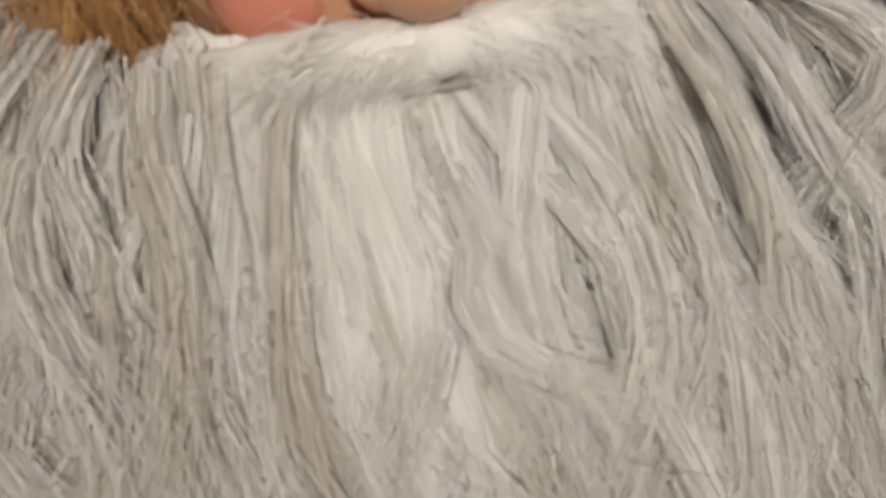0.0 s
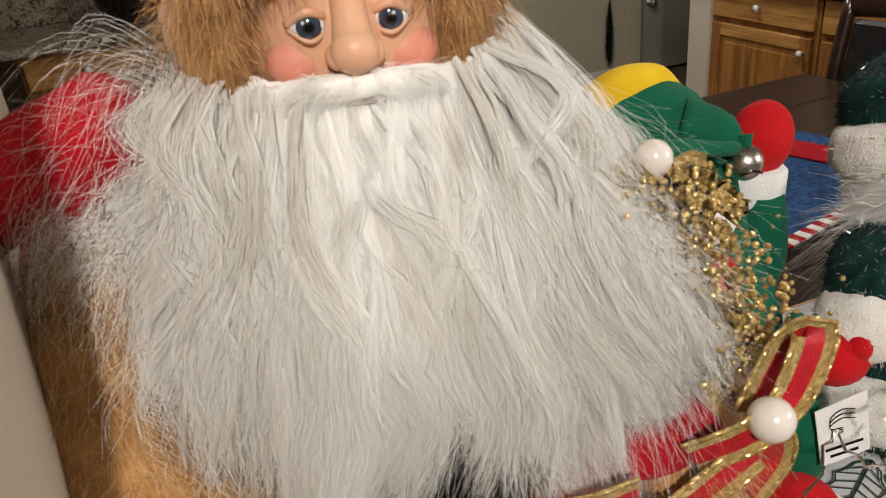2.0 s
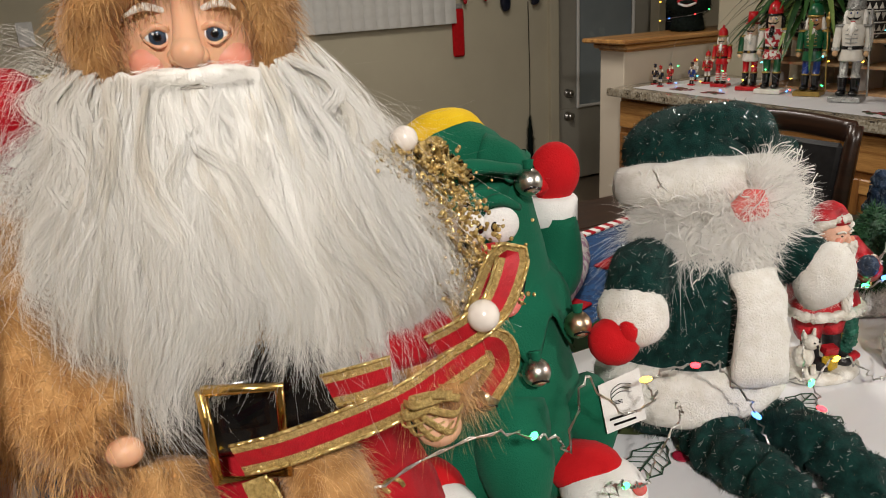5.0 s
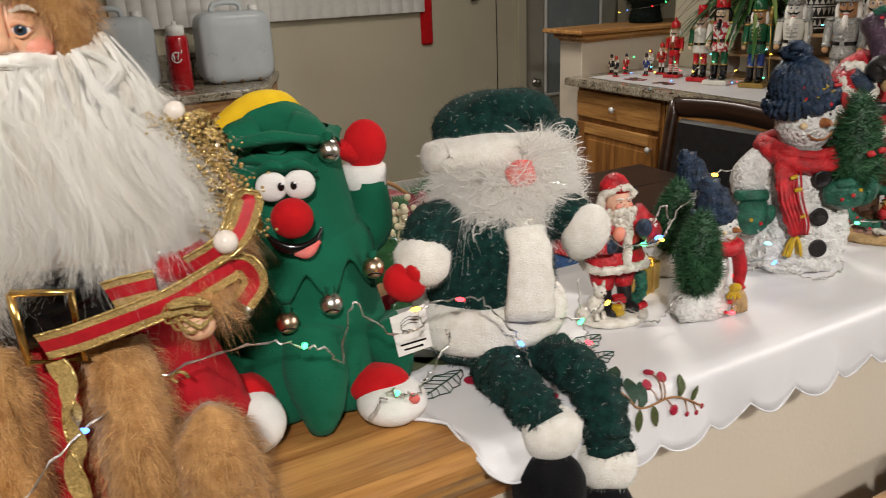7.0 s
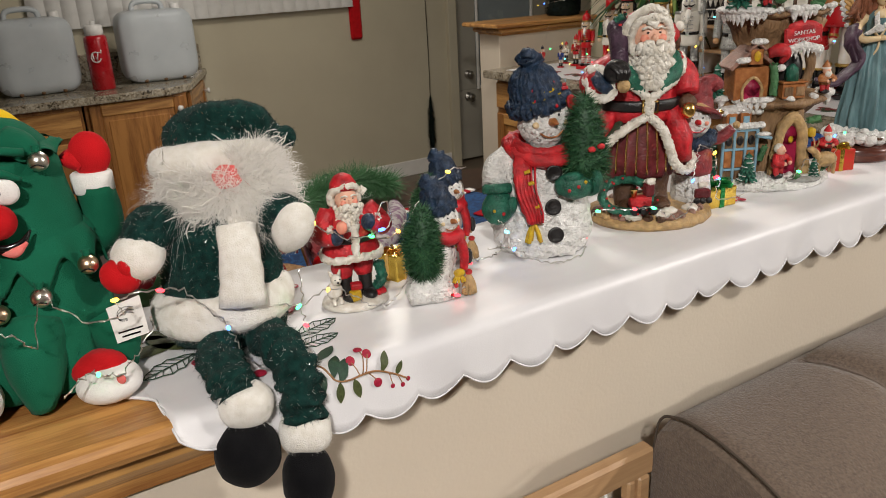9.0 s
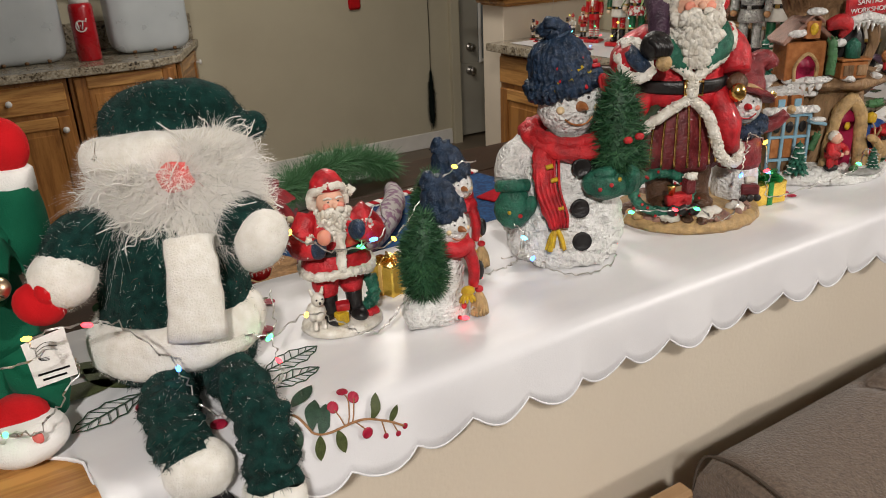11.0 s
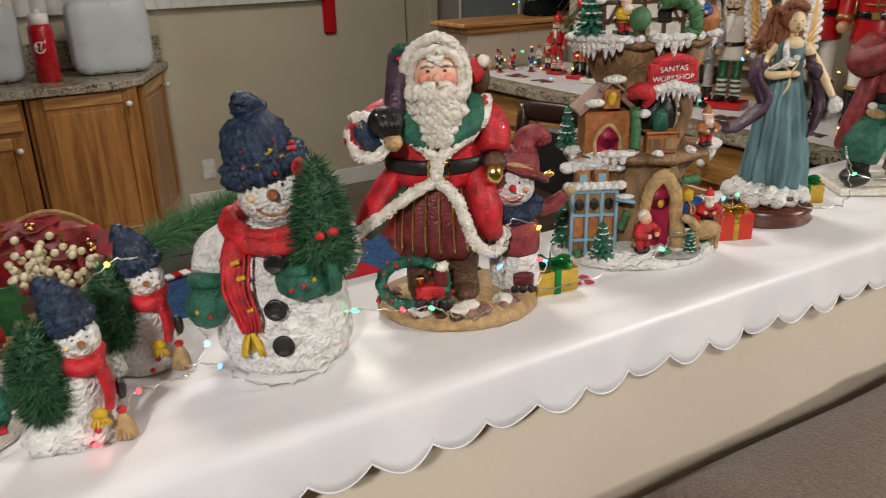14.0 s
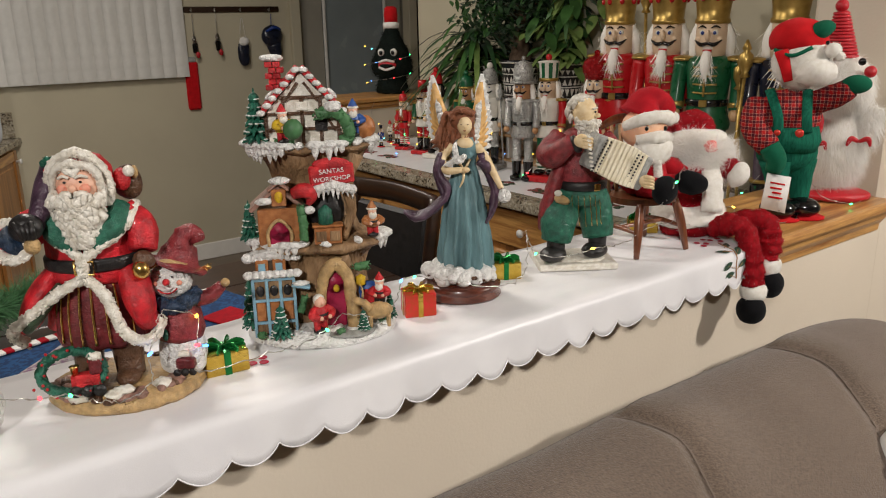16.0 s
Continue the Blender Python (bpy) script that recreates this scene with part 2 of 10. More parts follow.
def holder(name, m, label="", category="", group="", kind=""):
    ob = new(name)
    ob.empty_display_size = 0.02
    ob.matrix_world = m
    return tagged(ob, label, category, group, kind)


# ---- materials ----
def stuff(name, colour, second=None, rough=0.6, scale=40.0, bump=0.2, fine=400.0, metal=0.0, sheen=0.0, coat=0.0, stretch=(1, 1, 1), spread=(0.35, 0.65), depth=0.002, glow=0.0, clear=0.0, glitter=0.0, sub=0.0, ior=1.45, thin=0.0):
    """A surface of two blended tones with fine grain and relief."""
    mat = bpy.data.materials.new(name)
    mat.use_nodes = True
    nt = mat.node_tree
    b = nt.nodes["Principled BSDF"]
    co = nt.nodes.new("ShaderNodeTexCoord")
    mp = nt.nodes.new("ShaderNodeMapping")
    mp.inputs["Scale"].default_value = stretch
    nt.links.new(co.outputs["Object"], mp.inputs[0])
    n1 = nt.nodes.new("ShaderNodeTexNoise")
    n1.inputs["Scale"].default_value, n1.inputs["Detail"].default_value = scale, 5
    nt.links.new(mp.outputs[0], n1.inputs["Vector"])
    ramp = nt.nodes.new("ShaderNodeValToRGB")
    second = second or tuple(c * 0.78 for c in colour)
    ramp.color_ramp.elements[0].position, ramp.color_ramp.elements[1].position = spread
    ramp.color_ramp.elements[0].color, ramp.color_ramp.elements[1].color = (*second, 1), (*colour, 1)
    nt.links.new(n1.outputs["Fac"], ramp.inputs[0])
    nt.links.new(ramp.outputs[0], b.inputs["Base Color"])
    n2 = nt.nodes.new("ShaderNodeTexNoise")
    n2.inputs["Scale"].default_value, n2.inputs["Detail"].default_value = fine, 3
    nt.links.new(mp.outputs[0], n2.inputs["Vector"])
    bp = nt.nodes.new("ShaderNodeBump")
    bp.inputs["Strength"].default_value, bp.inputs["Distance"].default_value = bump, depth
    nt.links.new(n2.outputs["Fac"], bp.inputs["Height"])
    nt.links.new(bp.outputs[0], b.inputs["Normal"])
    rr = nt.nodes.new("ShaderNodeMapRange")
    rr.inputs["To Min"].default_value, rr.inputs["To Max"].default_value = max(0.02, rough - 0.1), min(1, rough + 0.1)
    nt.links.new(n1.outputs["Fac"], rr.inputs[0])
    nt.links.new(rr.outputs[0], b.inputs["Roughness"])
    b.inputs["Metallic"].default_value = metal
    if rough >= 0.6:
        b.inputs["Specular IOR Level"].default_value = 0.12
    b.inputs["Sheen Weight"].default_value = sheen
    b.inputs["Coat Weight"].default_value = coat
    b.inputs["Transmission Weight"].default_value = clear
    b.inputs["Subsurface Weight"].default_value = sub
    b.inputs["Subsurface Scale"].default_value = 0.004
    b.inputs["IOR"].default_value = ior
    if thin:
        # fibres let part of the light through
        tr, mx = nt.nodes.new("ShaderNodeBsdfTranslucent"), nt.nodes.new("ShaderNodeMixShader")
        nt.links.new(ramp.outputs[0], tr.inputs["Color"])
        mx.inputs[0].default_value = thin
        nt.links.new(b.outputs[0], mx.inputs[1])
        nt.links.new(tr.outputs[0], mx.inputs[2])
        nt.links.new(mx.outputs[0], nt.nodes["Material Output"].inputs["Surface"])
    if glow:
        b.inputs["Emission Color"].default_value = (*colour, 1)
        b.inputs["Emission Strength"].default_value = glow
    if glitter:
        vo = nt.nodes.new("ShaderNodeTexVoronoi")
        vo.inputs["Scale"].default_value = glitter
        nt.links.new(co.outputs["Object"], vo.inputs["Vector"])
        wn = nt.nodes.new("ShaderNodeTexWhiteNoise")
        nt.links.new(vo.outputs["Position"], wn.inputs["Vector"])
        nb = nt.nodes.new("ShaderNodeVectorMath")
        nb.operation = "SUBTRACT"
        nb.inputs[1].default_value = (0.5, 0.5, 0.5)
        nt.links.new(wn.outputs["Color"], nb.inputs[0])
        ge = nt.nodes.new("ShaderNodeNewGeometry")
        ad = nt.nodes.new("ShaderNodeVectorMath")
        ad.operation = "MULTIPLY_ADD"
        ad.inputs[1].default_value = (1.3, 1.3, 1.3)
        nt.links.new(nb.outputs[0], ad.inputs[0])
        nt.links.new(ge.outputs["Normal"], ad.inputs[2])
        no = nt.nodes.new("ShaderNodeVectorMath")
        no.operation = "NORMALIZE"
        nt.links.new(ad.outputs[0], no.inputs[0])
        nt.links.new(no.outputs[0], b.inputs["Normal"])
    return mat


def wood(name, light, dark, along="x", scale=3.0, rough=0.35, coat=0.3):
    """Oiled or lacquered wood with long grain."""
    mat = bpy.data.materials.new(name)
    mat.use_nodes = True
    nt = mat.node_tree
    b = nt.nodes["Principled BSDF"]
    co = nt.nodes.new("ShaderNodeTexCoord")
    mp = nt.nodes.new("ShaderNodeMapping")
    mp.inputs["Scale"].default_value = {"x": (0.6, 9, 9), "y": (9, 0.6, 9), "z": (9, 9, 0.6)}[along]
    nt.links.new(co.outputs["Object"], mp.inputs[0])
    n1 = nt.nodes.new("ShaderNodeTexNoise")
    n1.inputs["Scale"].default_value, n1.inputs["Detail"].default_value, n1.inputs["Distortion"].default_value = scale, 7, 0.8
    nt.links.new(mp.outputs[0], n1.inputs["Vector"])
    n2 = nt.nodes.new("ShaderNodeTexNoise")
    n2.inputs["Scale"].default_value, n2.inputs["Detail"].default_value = scale * 12, 4
    nt.links.new(mp.outputs[0], n2.inputs["Vector"])
    mx = nt.nodes.new("ShaderNodeMath")
    mx.operation = "MULTIPLY_ADD"
    mx.inputs[1].default_value = 0.35
    nt.links.new(n2.outputs["Fac"], mx.inputs[0])
    nt.links.new(n1.outputs["Fac"], mx.inputs[2])
    ramp = nt.nodes.new("ShaderNodeValToRGB")
    ramp.color_ramp.elements[0].position, ramp.color_ramp.elements[1].position = 0.5, 0.8
    ramp.color_ramp.elements[0].color, ramp.color_ramp.elements[1].color = (*dark, 1), (*light, 1)
    nt.links.new(mx.outputs[0], ramp.inputs[0])
    nt.links.new(ramp.outputs[0], b.inputs["Base Color"])
    bp = nt.nodes.new("ShaderNodeBump")
    bp.inputs["Strength"].default_value, bp.inputs["Distance"].default_value = 0.25, 0.0008
    nt.links.new(n2.outputs["Fac"], bp.inputs["Height"])
    nt.links.new(bp.outputs[0], b.inputs["Normal"])
    b.inputs["Roughness"].default_value, b.inputs["Coat Weight"].default_value = rough, coat
    b.inputs["Coat Roughness"].default_value = 0.25
    return mat


def granite(name):
    mat = bpy.data.materials.new(name)
    mat.use_nodes = True
    nt = mat.node_tree
    b = nt.nodes["Principled BSDF"]
    co = nt.nodes.new("ShaderNodeTexCoord")
    vo = nt.nodes.new("ShaderNodeTexVoronoi")
    vo.inputs["Scale"].default_value = 130
    nt.links.new(co.outputs["Object"], vo.inputs["Vector"])
    n1 = nt.nodes.new("ShaderNodeTexNoise")
    n1.inputs["Scale"].default_value, n1.inputs["Detail"].default_value = 22, 8
    nt.links.new(co.outputs["Object"], n1.inputs["Vector"])
    sep = nt.nodes.new("ShaderNodeSeparateColor")
    nt.links.new(vo.outputs["Color"], sep.inputs[0])
    mx = nt.nodes.new("ShaderNodeMath")
    mx.operation = "MULTIPLY_ADD"
    mx.inputs[1].default_value = 0.55
    nt.links.new(sep.outputs[0], mx.inputs[0])
    nt.links.new(n1.outputs["Fac"], mx.inputs[2])
    ramp = nt.nodes.new("ShaderNodeValToRGB")
    cr = ramp.color_ramp
    cr.elements[0].position, cr.elements[0].color = 0.45, (0.03, 0.025, 0.02, 1)
    cr.elements[1].position, cr.elements[1].color = 1.0, (0.42, 0.38, 0.30, 1)
    for pos, col in ((0.58, (0.16, 0.13, 0.09, 1)), (0.72, (0.33, 0.28, 0.20, 1)), (0.86, (0.25, 0.22, 0.17, 1))):
        el = cr.elements.new(pos)
        el.color = col
    nt.links.new(mx.outputs[0], ramp.inputs[0])
    nt.links.new(ramp.outputs[0], b.inputs["Base Color"])
    b.inputs["Roughness"].default_value = 0.18
    return mat


M = {}


def mt(key, *a, **k):
    M[key] = stuff(key, *a, **k)


mt("wall_paint", (0.67, 0.59, 0.48), (0.63, 0.55, 0.445), rough=0.75, scale=3, fine=190, bump=0.22, depth=0.0018)
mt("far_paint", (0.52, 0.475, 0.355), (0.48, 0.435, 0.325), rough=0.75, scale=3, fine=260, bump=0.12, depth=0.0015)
# dark tone for walls out of view, so less light bounces back
mt("low_bounce_paint", (0.22, 0.18, 0.14), (0.19, 0.155, 0.12), rough=0.8, scale=3, fine=260, bump=0.12)
# ceiling is out of view; greyed below white to weaken its bounce
mt("ceiling_paint", (0.52, 0.50, 0.46), (0.48, 0.46, 0.42), rough=0.85, scale=4, fine=120, bump=0.3)
mt("floor_tile", (0.18, 0.14, 0.10), (0.13, 0.10, 0.07), rough=0.4, scale=5, fine=60, bump=0.1)
mt("white_paint", (0.78, 0.76, 0.72), (0.72, 0.70, 0.66), rough=0.45, scale=12, fine=200, bump=0.05)
mt("satin", (0.77, 0.76, 0.77), (0.71, 0.70, 0.72), rough=0.34, scale=9, fine=700, bump=0.12, sheen=0.3, stretch=(1, 3, 1))
mt("sofa_cloth", (0.190, 0.142, 0.108), (0.118, 0.087, 0.066), rough=0.9, scale=260, fine=420, bump=0.9, sheen=0.25, spread=(0.3, 0.7))
mt("sofa_seam", (0.10, 0.078, 0.062), rough=0.9, scale=500, fine=900)
mt("seam_thread", (0.215, 0.17, 0.14), rough=0.8, scale=500, fine=900)
M["oak"] = wood("oak", (0.60, 0.32, 0.10), (0.27, 0.105, 0.028), "x", 3.4)
M["oak_up"] = wood("oak_up", (0.42, 0.19, 0.05), (0.20, 0.075, 0.018), "z", 3.4)
M["pale_wood"] = wood("pale_wood", (0.50, 0.31, 0.16), (0.40, 0.23, 0.11), "x", 4.0, 0.5, 0.1)
M["dark_wood"] = wood("dark_wood", (0.035, 0.015, 0.008), (0.014, 0.007, 0.004), "x", 3.0, 0.3, 0.3)
M["mahogany"] = wood("mahogany", (0.13, 0.035, 0.018), (0.06, 0.014, 0.008), "x", 12.0, 0.25, 0.5)
M["granite"] = granite("granite")
mt("black_leather", (0.015, 0.014, 0.015), (0.008, 0.008, 0.008), rough=0.45, scale=60, fine=500)
mt("blind", (0.66, 0.65, 0.62), (0.60, 0.59, 0.56), rough=0.5, scale=20, fine=300, bump=0.05)
mt("door_paint", (0.36, 0.34, 0.285), (0.33, 0.31, 0.26), rough=0.5, scale=6, fine=150, bump=0.06)
mt("frosted_glass", (0.27, 0.31, 0.32), (0.24, 0.275, 0.285), rough=0.25, scale=5, fine=200, bump=0.03)
mt("steel", (0.55, 0.53, 0.50), (0.45, 0.43, 0.40), rough=0.3, scale=80, metal=1.0, bump=0.03)
mt("white_plastic", (0.78, 0.77, 0.74), rough=0.35, scale=20, bump=0.02)

# ---- materials of the figures ----
MM = 0.001
mt("doll_skin", (0.80, 0.46, 0.29), (0.74, 0.40, 0.24), rough=0.42, scale=30, fine=500, bump=0.04, sub=0.15)
mt("blush", (0.78, 0.28, 0.20), (0.72, 0.30, 0.20), rough=0.5, scale=60, bump=0.03, sub=0.15)
mt("white_hair", (0.97, 0.945, 0.89), (0.92, 0.885, 0.81), rough=0.5, scale=60, fine=1500, bump=0.3, stretch=(1, 1, 0.15), sheen=0.2)
mt("grey_fibre", (0.46, 0.42, 0.36), (0.36, 0.32, 0.27), rough=0.6, scale=90, fine=1500, bump=0.3, stretch=(1, 1, 0.15))
mt("tan_fur", (0.55, 0.305, 0.115), (0.33, 0.155, 0.048), rough=0.6, scale=90, fine=900, bump=0.4, sheen=0.3)
mt("red_velvet", (0.44, 0.010, 0.018), (0.30, 0.006, 0.012), rough=0.75, scale=45, fine=900, bump=0.3, sheen=0.04)
mt("red_felt", (0.54, 0.010, 0.014), (0.44, 0.008, 0.011), rough=0.85, scale=50, fine=900, bump=0.35, sheen=0.04)
mt("green_felt", (0.008, 0.115, 0.062), (0.006, 0.092, 0.048), rough=0.85, scale=25, fine=900, bump=0.35, sheen=0.04)
mt("white_felt", (0.80, 0.78, 0.75), (0.72, 0.70, 0.67), rough=0.9, scale=60, fine=900, bump=0.4, sheen=0.04)
mt("yellow_felt", (0.78, 0.52, 0.02), (0.68, 0.42, 0.015), rough=0.85, scale=40, fine=900, bump=0.3, sheen=0.04)
mt("black_felt", (0.007, 0.007, 0.008), (0.004, 0.004, 0.005), rough=0.9, scale=60, fine=800, bump=0.4, sheen=0.04)
mt("dark_green_knit", (0.009, 0.050, 0.042), (0.003, 0.020, 0.017), rough=0.8, scale=160, fine=1400, bump=0.8, sheen=0.04)
mt("tinsel_spark", (0.80, 0.84, 0.82), rough=0.15, metal=1.0, scale=300, bump=0.0)
mt("fleece_white", (0.86, 0.83, 0.77), (0.76, 0.72, 0.64), rough=0.95, scale=120, fine=800, bump=0.7, sheen=0.4)
mt("white_tinsel", (0.97, 0.95, 0.915), (0.95, 0.925, 0.88), rough=0.4, scale=200, fine=900, bump=0.1, thin=0.4)
mt("pink_felt", (0.78, 0.13, 0.12), (0.74, 0.24, 0.21), rough=0.9, scale=100, fine=600, bump=0.5)
mt("gold", (0.85, 0.58, 0.20), (0.75, 0.48, 0.14), rough=0.22, metal=1.0, scale=120, bump=0.1)
mt("gold_lace", (0.74, 0.55, 0.22), (0.46, 0.31, 0.10), rough=0.38, metal=0.45, scale=700, fine=1800, bump=0.8)
mt("gold_glitter", (0.86, 0.64, 0.27), (0.56, 0.38, 0.12), rough=0.22, metal=0.55, scale=300, glitter=900)
mt("silver_bell", (0.72, 0.68, 0.62), (0.60, 0.55, 0.48), rough=0.28, metal=1.0, scale=60, bump=0.1)
mt("copper_bell", (0.72, 0.54, 0.38), (0.60, 0.42, 0.27), rough=0.3, metal=1.0, scale=60, bump=0.1)
mt("pearl", (0.84, 0.78, 0.70), (0.80, 0.70, 0.62), rough=0.18, scale=30, coat=0.6, bump=0.0)
mt("eye_white", (0.85, 0.85, 0.85), (0.80, 0.80, 0.80), rough=0.15, scale=10, bump=0.0, coat=0.5)
mt("eye_blue", (0.03, 0.06, 0.10), (0.015, 0.03, 0.055), rough=0.08, scale=300, bump=0.0, coat=1.0)
mt("gloss_black", (0.006, 0.006, 0.007), (0.004, 0.004, 0.004), rough=0.15, scale=40, bump=0.02, coat=0.5)
mt("cream_petal", (0.80, 0.74, 0.58), (0.72, 0.64, 0.46), rough=0.6, scale=80, bump=0.2)
mt("red_ribbon", (0.50, 0.010, 0.020), (0.40, 0.006, 0.014), rough=0.4, scale=300, fine=1500, bump=0.3, sheen=0.04)
mt("nut_brown", (0.16, 0.085, 0.035), (0.09, 0.045, 0.02), rough=0.5, scale=120, bump=0.3)
# moulded and painted resin
mt("resin_white", (0.80, 0.77, 0.70), (0.62, 0.57, 0.48), rough=0.34, scale=130, fine=500, bump=0.7, coat=0.1)
mt("resin_snow", (0.86, 0.85, 0.82), (0.70, 0.69, 0.66), rough=0.30, scale=90, fine=260, bump=1.0, depth=0.006)
mt("resin_red", (0.650, 0.016, 0.027), (0.244, 0.006, 0.010), spread=(0.30, 0.70), depth=0.003, rough=0.48, scale=90, fine=350, bump=0.5, coat=0.2)
mt("resin_scarlet", (0.672, 0.025, 0.031), (0.252, 0.009, 0.012), spread=(0.30, 0.70), depth=0.003, rough=0.48, scale=90, fine=500, bump=0.6)
mt("resin_wine", (0.190, 0.022, 0.027), (0.071, 0.008, 0.010), spread=(0.30, 0.70), depth=0.003, rough=0.34, scale=90, fine=350, bump=0.6)
mt("resin_skin", (0.76, 0.46, 0.33), (0.68, 0.36, 0.25), rough=0.45, scale=140, fine=500, bump=0.15)
mt("resin_cream", (0.78, 0.62, 0.38), (0.66, 0.48, 0.26), rough=0.45, scale=100, fine=500, bump=0.2)
mt("resin_navy", (0.022, 0.047, 0.095), (0.008, 0.017, 0.034), rough=0.34, scale=150, fine=600, bump=0.9)
mt("resin_green", (0.025, 0.168, 0.106), (0.009, 0.063, 0.040), spread=(0.30, 0.70), depth=0.003, rough=0.34, scale=110, fine=500, bump=0.7)
mt("resin_olive", (0.045, 0.075, 0.040), (0.032, 0.054, 0.029), spread=(0.30, 0.70), depth=0.003, rough=0.5, scale=110, fine=500, bump=0.6)
mt("resin_brown", (0.115, 0.055, 0.028), (0.058, 0.028, 0.014), spread=(0.30, 0.70), depth=0.003, rough=0.34, scale=90, fine=350, bump=0.7)
mt("resin_black", (0.022, 0.020, 0.020), (0.010, 0.009, 0.009), rough=0.34, scale=90, fine=400, bump=0.4)
mt("resin_yellow", (0.66, 0.44, 0.02), (0.50, 0.30, 0.015), rough=0.34, scale=140, fine=600, bump=0.7)
mt("resin_orange", (0.42, 0.17, 0.06), (0.28, 0.10, 0.03), rough=0.34, scale=140, fine=600, bump=0.4)
mt("resin_tan", (0.58, 0.38, 0.17), (0.290, 0.190, 0.085), spread=(0.30, 0.70), depth=0.003, rough=0.34, scale=110, fine=450, bump=0.7)
mt("resin_honey", (0.74, 0.46, 0.18), (0.60, 0.34, 0.11), rough=0.4, scale=110, fine=450, bump=0.4)
mt("resin_stone", (0.36, 0.20, 0.15), (0.180, 0.100, 0.075), spread=(0.30, 0.70), depth=0.003, rough=0.34, scale=120, fine=450, bump=0.6)
mt("resin_grey", (0.36, 0.36, 0.34), (0.24, 0.24, 0.22), rough=0.5, scale=120, fine=450, bump=0.6)
mt("resin_bark", (0.36, 0.22, 0.11), (0.12, 0.065, 0.03), spread=(0.30, 0.70), depth=0.003, rough=0.55, scale=80, fine=380, bump=1.0, stretch=(1, 1, 0.25))
mt("resin_blue", (0.03, 0.10, 0.34), (0.02, 0.06, 0.22), rough=0.4, scale=110, bump=0.3)
mt("resin_sky", (0.20, 0.32, 0.38), (0.20, 0.38, 0.50), rough=0.45, scale=110, bump=0.3)
mt("resin_teal", (0.168, 0.302, 0.325), (0.063, 0.113, 0.122), spread=(0.30, 0.70), depth=0.003, rough=0.34, scale=60, fine=350, bump=0.5, stretch=(1, 1, 0.2))
mt("resin_crimson", (0.36, 0.012, 0.060), (0.20, 0.006, 0.030), rough=0.4, scale=90, fine=350, bump=0.4)
mt("resin_plum", (0.095, 0.050, 0.084), (0.036, 0.019, 0.032), spread=(0.30, 0.70), depth=0.003, rough=0.34, scale=70, fine=350, bump=0.5)
mt("resin_auburn", (0.34, 0.125, 0.060), (0.170, 0.062, 0.030), spread=(0.30, 0.70), depth=0.003, rough=0.5, scale=120, fine=500, bump=0.8)
mt("resin_maroon", (0.302, 0.039, 0.045), (0.113, 0.015, 0.017), spread=(0.30, 0.70), depth=0.003, rough=0.34, scale=110, fine=400, bump=0.6)
mt("needle", (0.028, 0.105, 0.045), (0.014, 0.06, 0.024), rough=0.55, scale=60, bump=0.1)
mt("needle_pale", (0.07, 0.19, 0.075), (0.045, 0.13, 0.05), rough=0.55, scale=60, bump=0.1)
mt("berry_red", (0.56, 0.008, 0.010), (0.42, 0.005, 0.008), rough=0.2, scale=60, bump=0.02, coat=0.5)
mt("tan_light", (0.74, 0.44, 0.18), (0.58, 0.31, 0.10), rough=0.55, scale=90, fine=900, bump=0.4, sheen=0.3)
mt("hair_shade", (0.84, 0.80, 0.71), (0.76, 0.70, 0.60), rough=0.5, scale=60, fine=1500, bump=0.3, stretch=(1, 1, 0.15), sheen=0.2)


# ---- structure ----
SHELF = 1.12


def block(name, lo, hi, mat, kind="structure", label="", category="", bev=0.0, parent=None):
    c = [(a + b) / 2 for a, b in zip(lo, hi)]
    f = Form().box((0, 0, 0), [b - a for a, b in zip(lo, hi)], 0, bev=bev)
    if parent:
        return f.part(name, [mat], parent, pose(*c), label)
    return f.thing(name, [mat], pose(*c), label, category, kind=kind)


block("floor", (-3.0, -3.6, -0.05), (4.6, 5.0, 0.0), M["floor_tile"], label="brown tiled floor of kitchen and living room", category="floor")
block("ceiling", (-3.0, -3.6, 2.45), (4.6, 5.0, 2.5), M["ceiling_paint"], label="white painted ceiling over both rooms", category="ceiling")
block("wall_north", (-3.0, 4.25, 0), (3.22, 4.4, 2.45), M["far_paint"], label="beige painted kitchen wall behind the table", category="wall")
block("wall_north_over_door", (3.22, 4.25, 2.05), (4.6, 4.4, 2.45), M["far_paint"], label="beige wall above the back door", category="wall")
block("wall_east", (4.45, -3.6, 0), (4.6, 4.25, 2.45), M["far_paint"], label="plain painted side wall closing the room", category="wall")
# west and south walls are unseen; their darkened colour keeps the shadows deep
block("wall_west", (-3.0, -3.6, 0), (-2.85, 4.25, 2.45), M["low_bounce_paint"], label="plain painted side wall closing the room", category="wall")
block("wall_south", (-2.85, -3.6, 0), (4.45, -3.45, 2.45), M["low_bounce_paint"], label="unseen living room wall, darkened to cut bounced light", category="wall")
block("wall_stub_west", (-2.85, 0.0, 0), (-0.032, 0.215, 2.45), M["wall_paint"], label="beige full-height wall ending beside the ledge", category="wall", bev=0.012)
block("wall_stub_east", (2.50, 0.05, 0), (4.45, 0.25, 2.45), M["wall_paint"], label="beige full-height wall where the ledge ends", category="wall", bev=0.012)
block("half_wall", (-0.031, 0.045, 0), (2.499, 0.215, 1.075), M["wall_paint"], label="beige half-height wall under the wooden ledge", category="half wall")
block("baseboard", (1.5, 4.235, 0.0), (3.2, 4.249, 0.11), M["white_paint"], label="white painted baseboard along the kitchen wall", category="baseboard", bev=0.004)
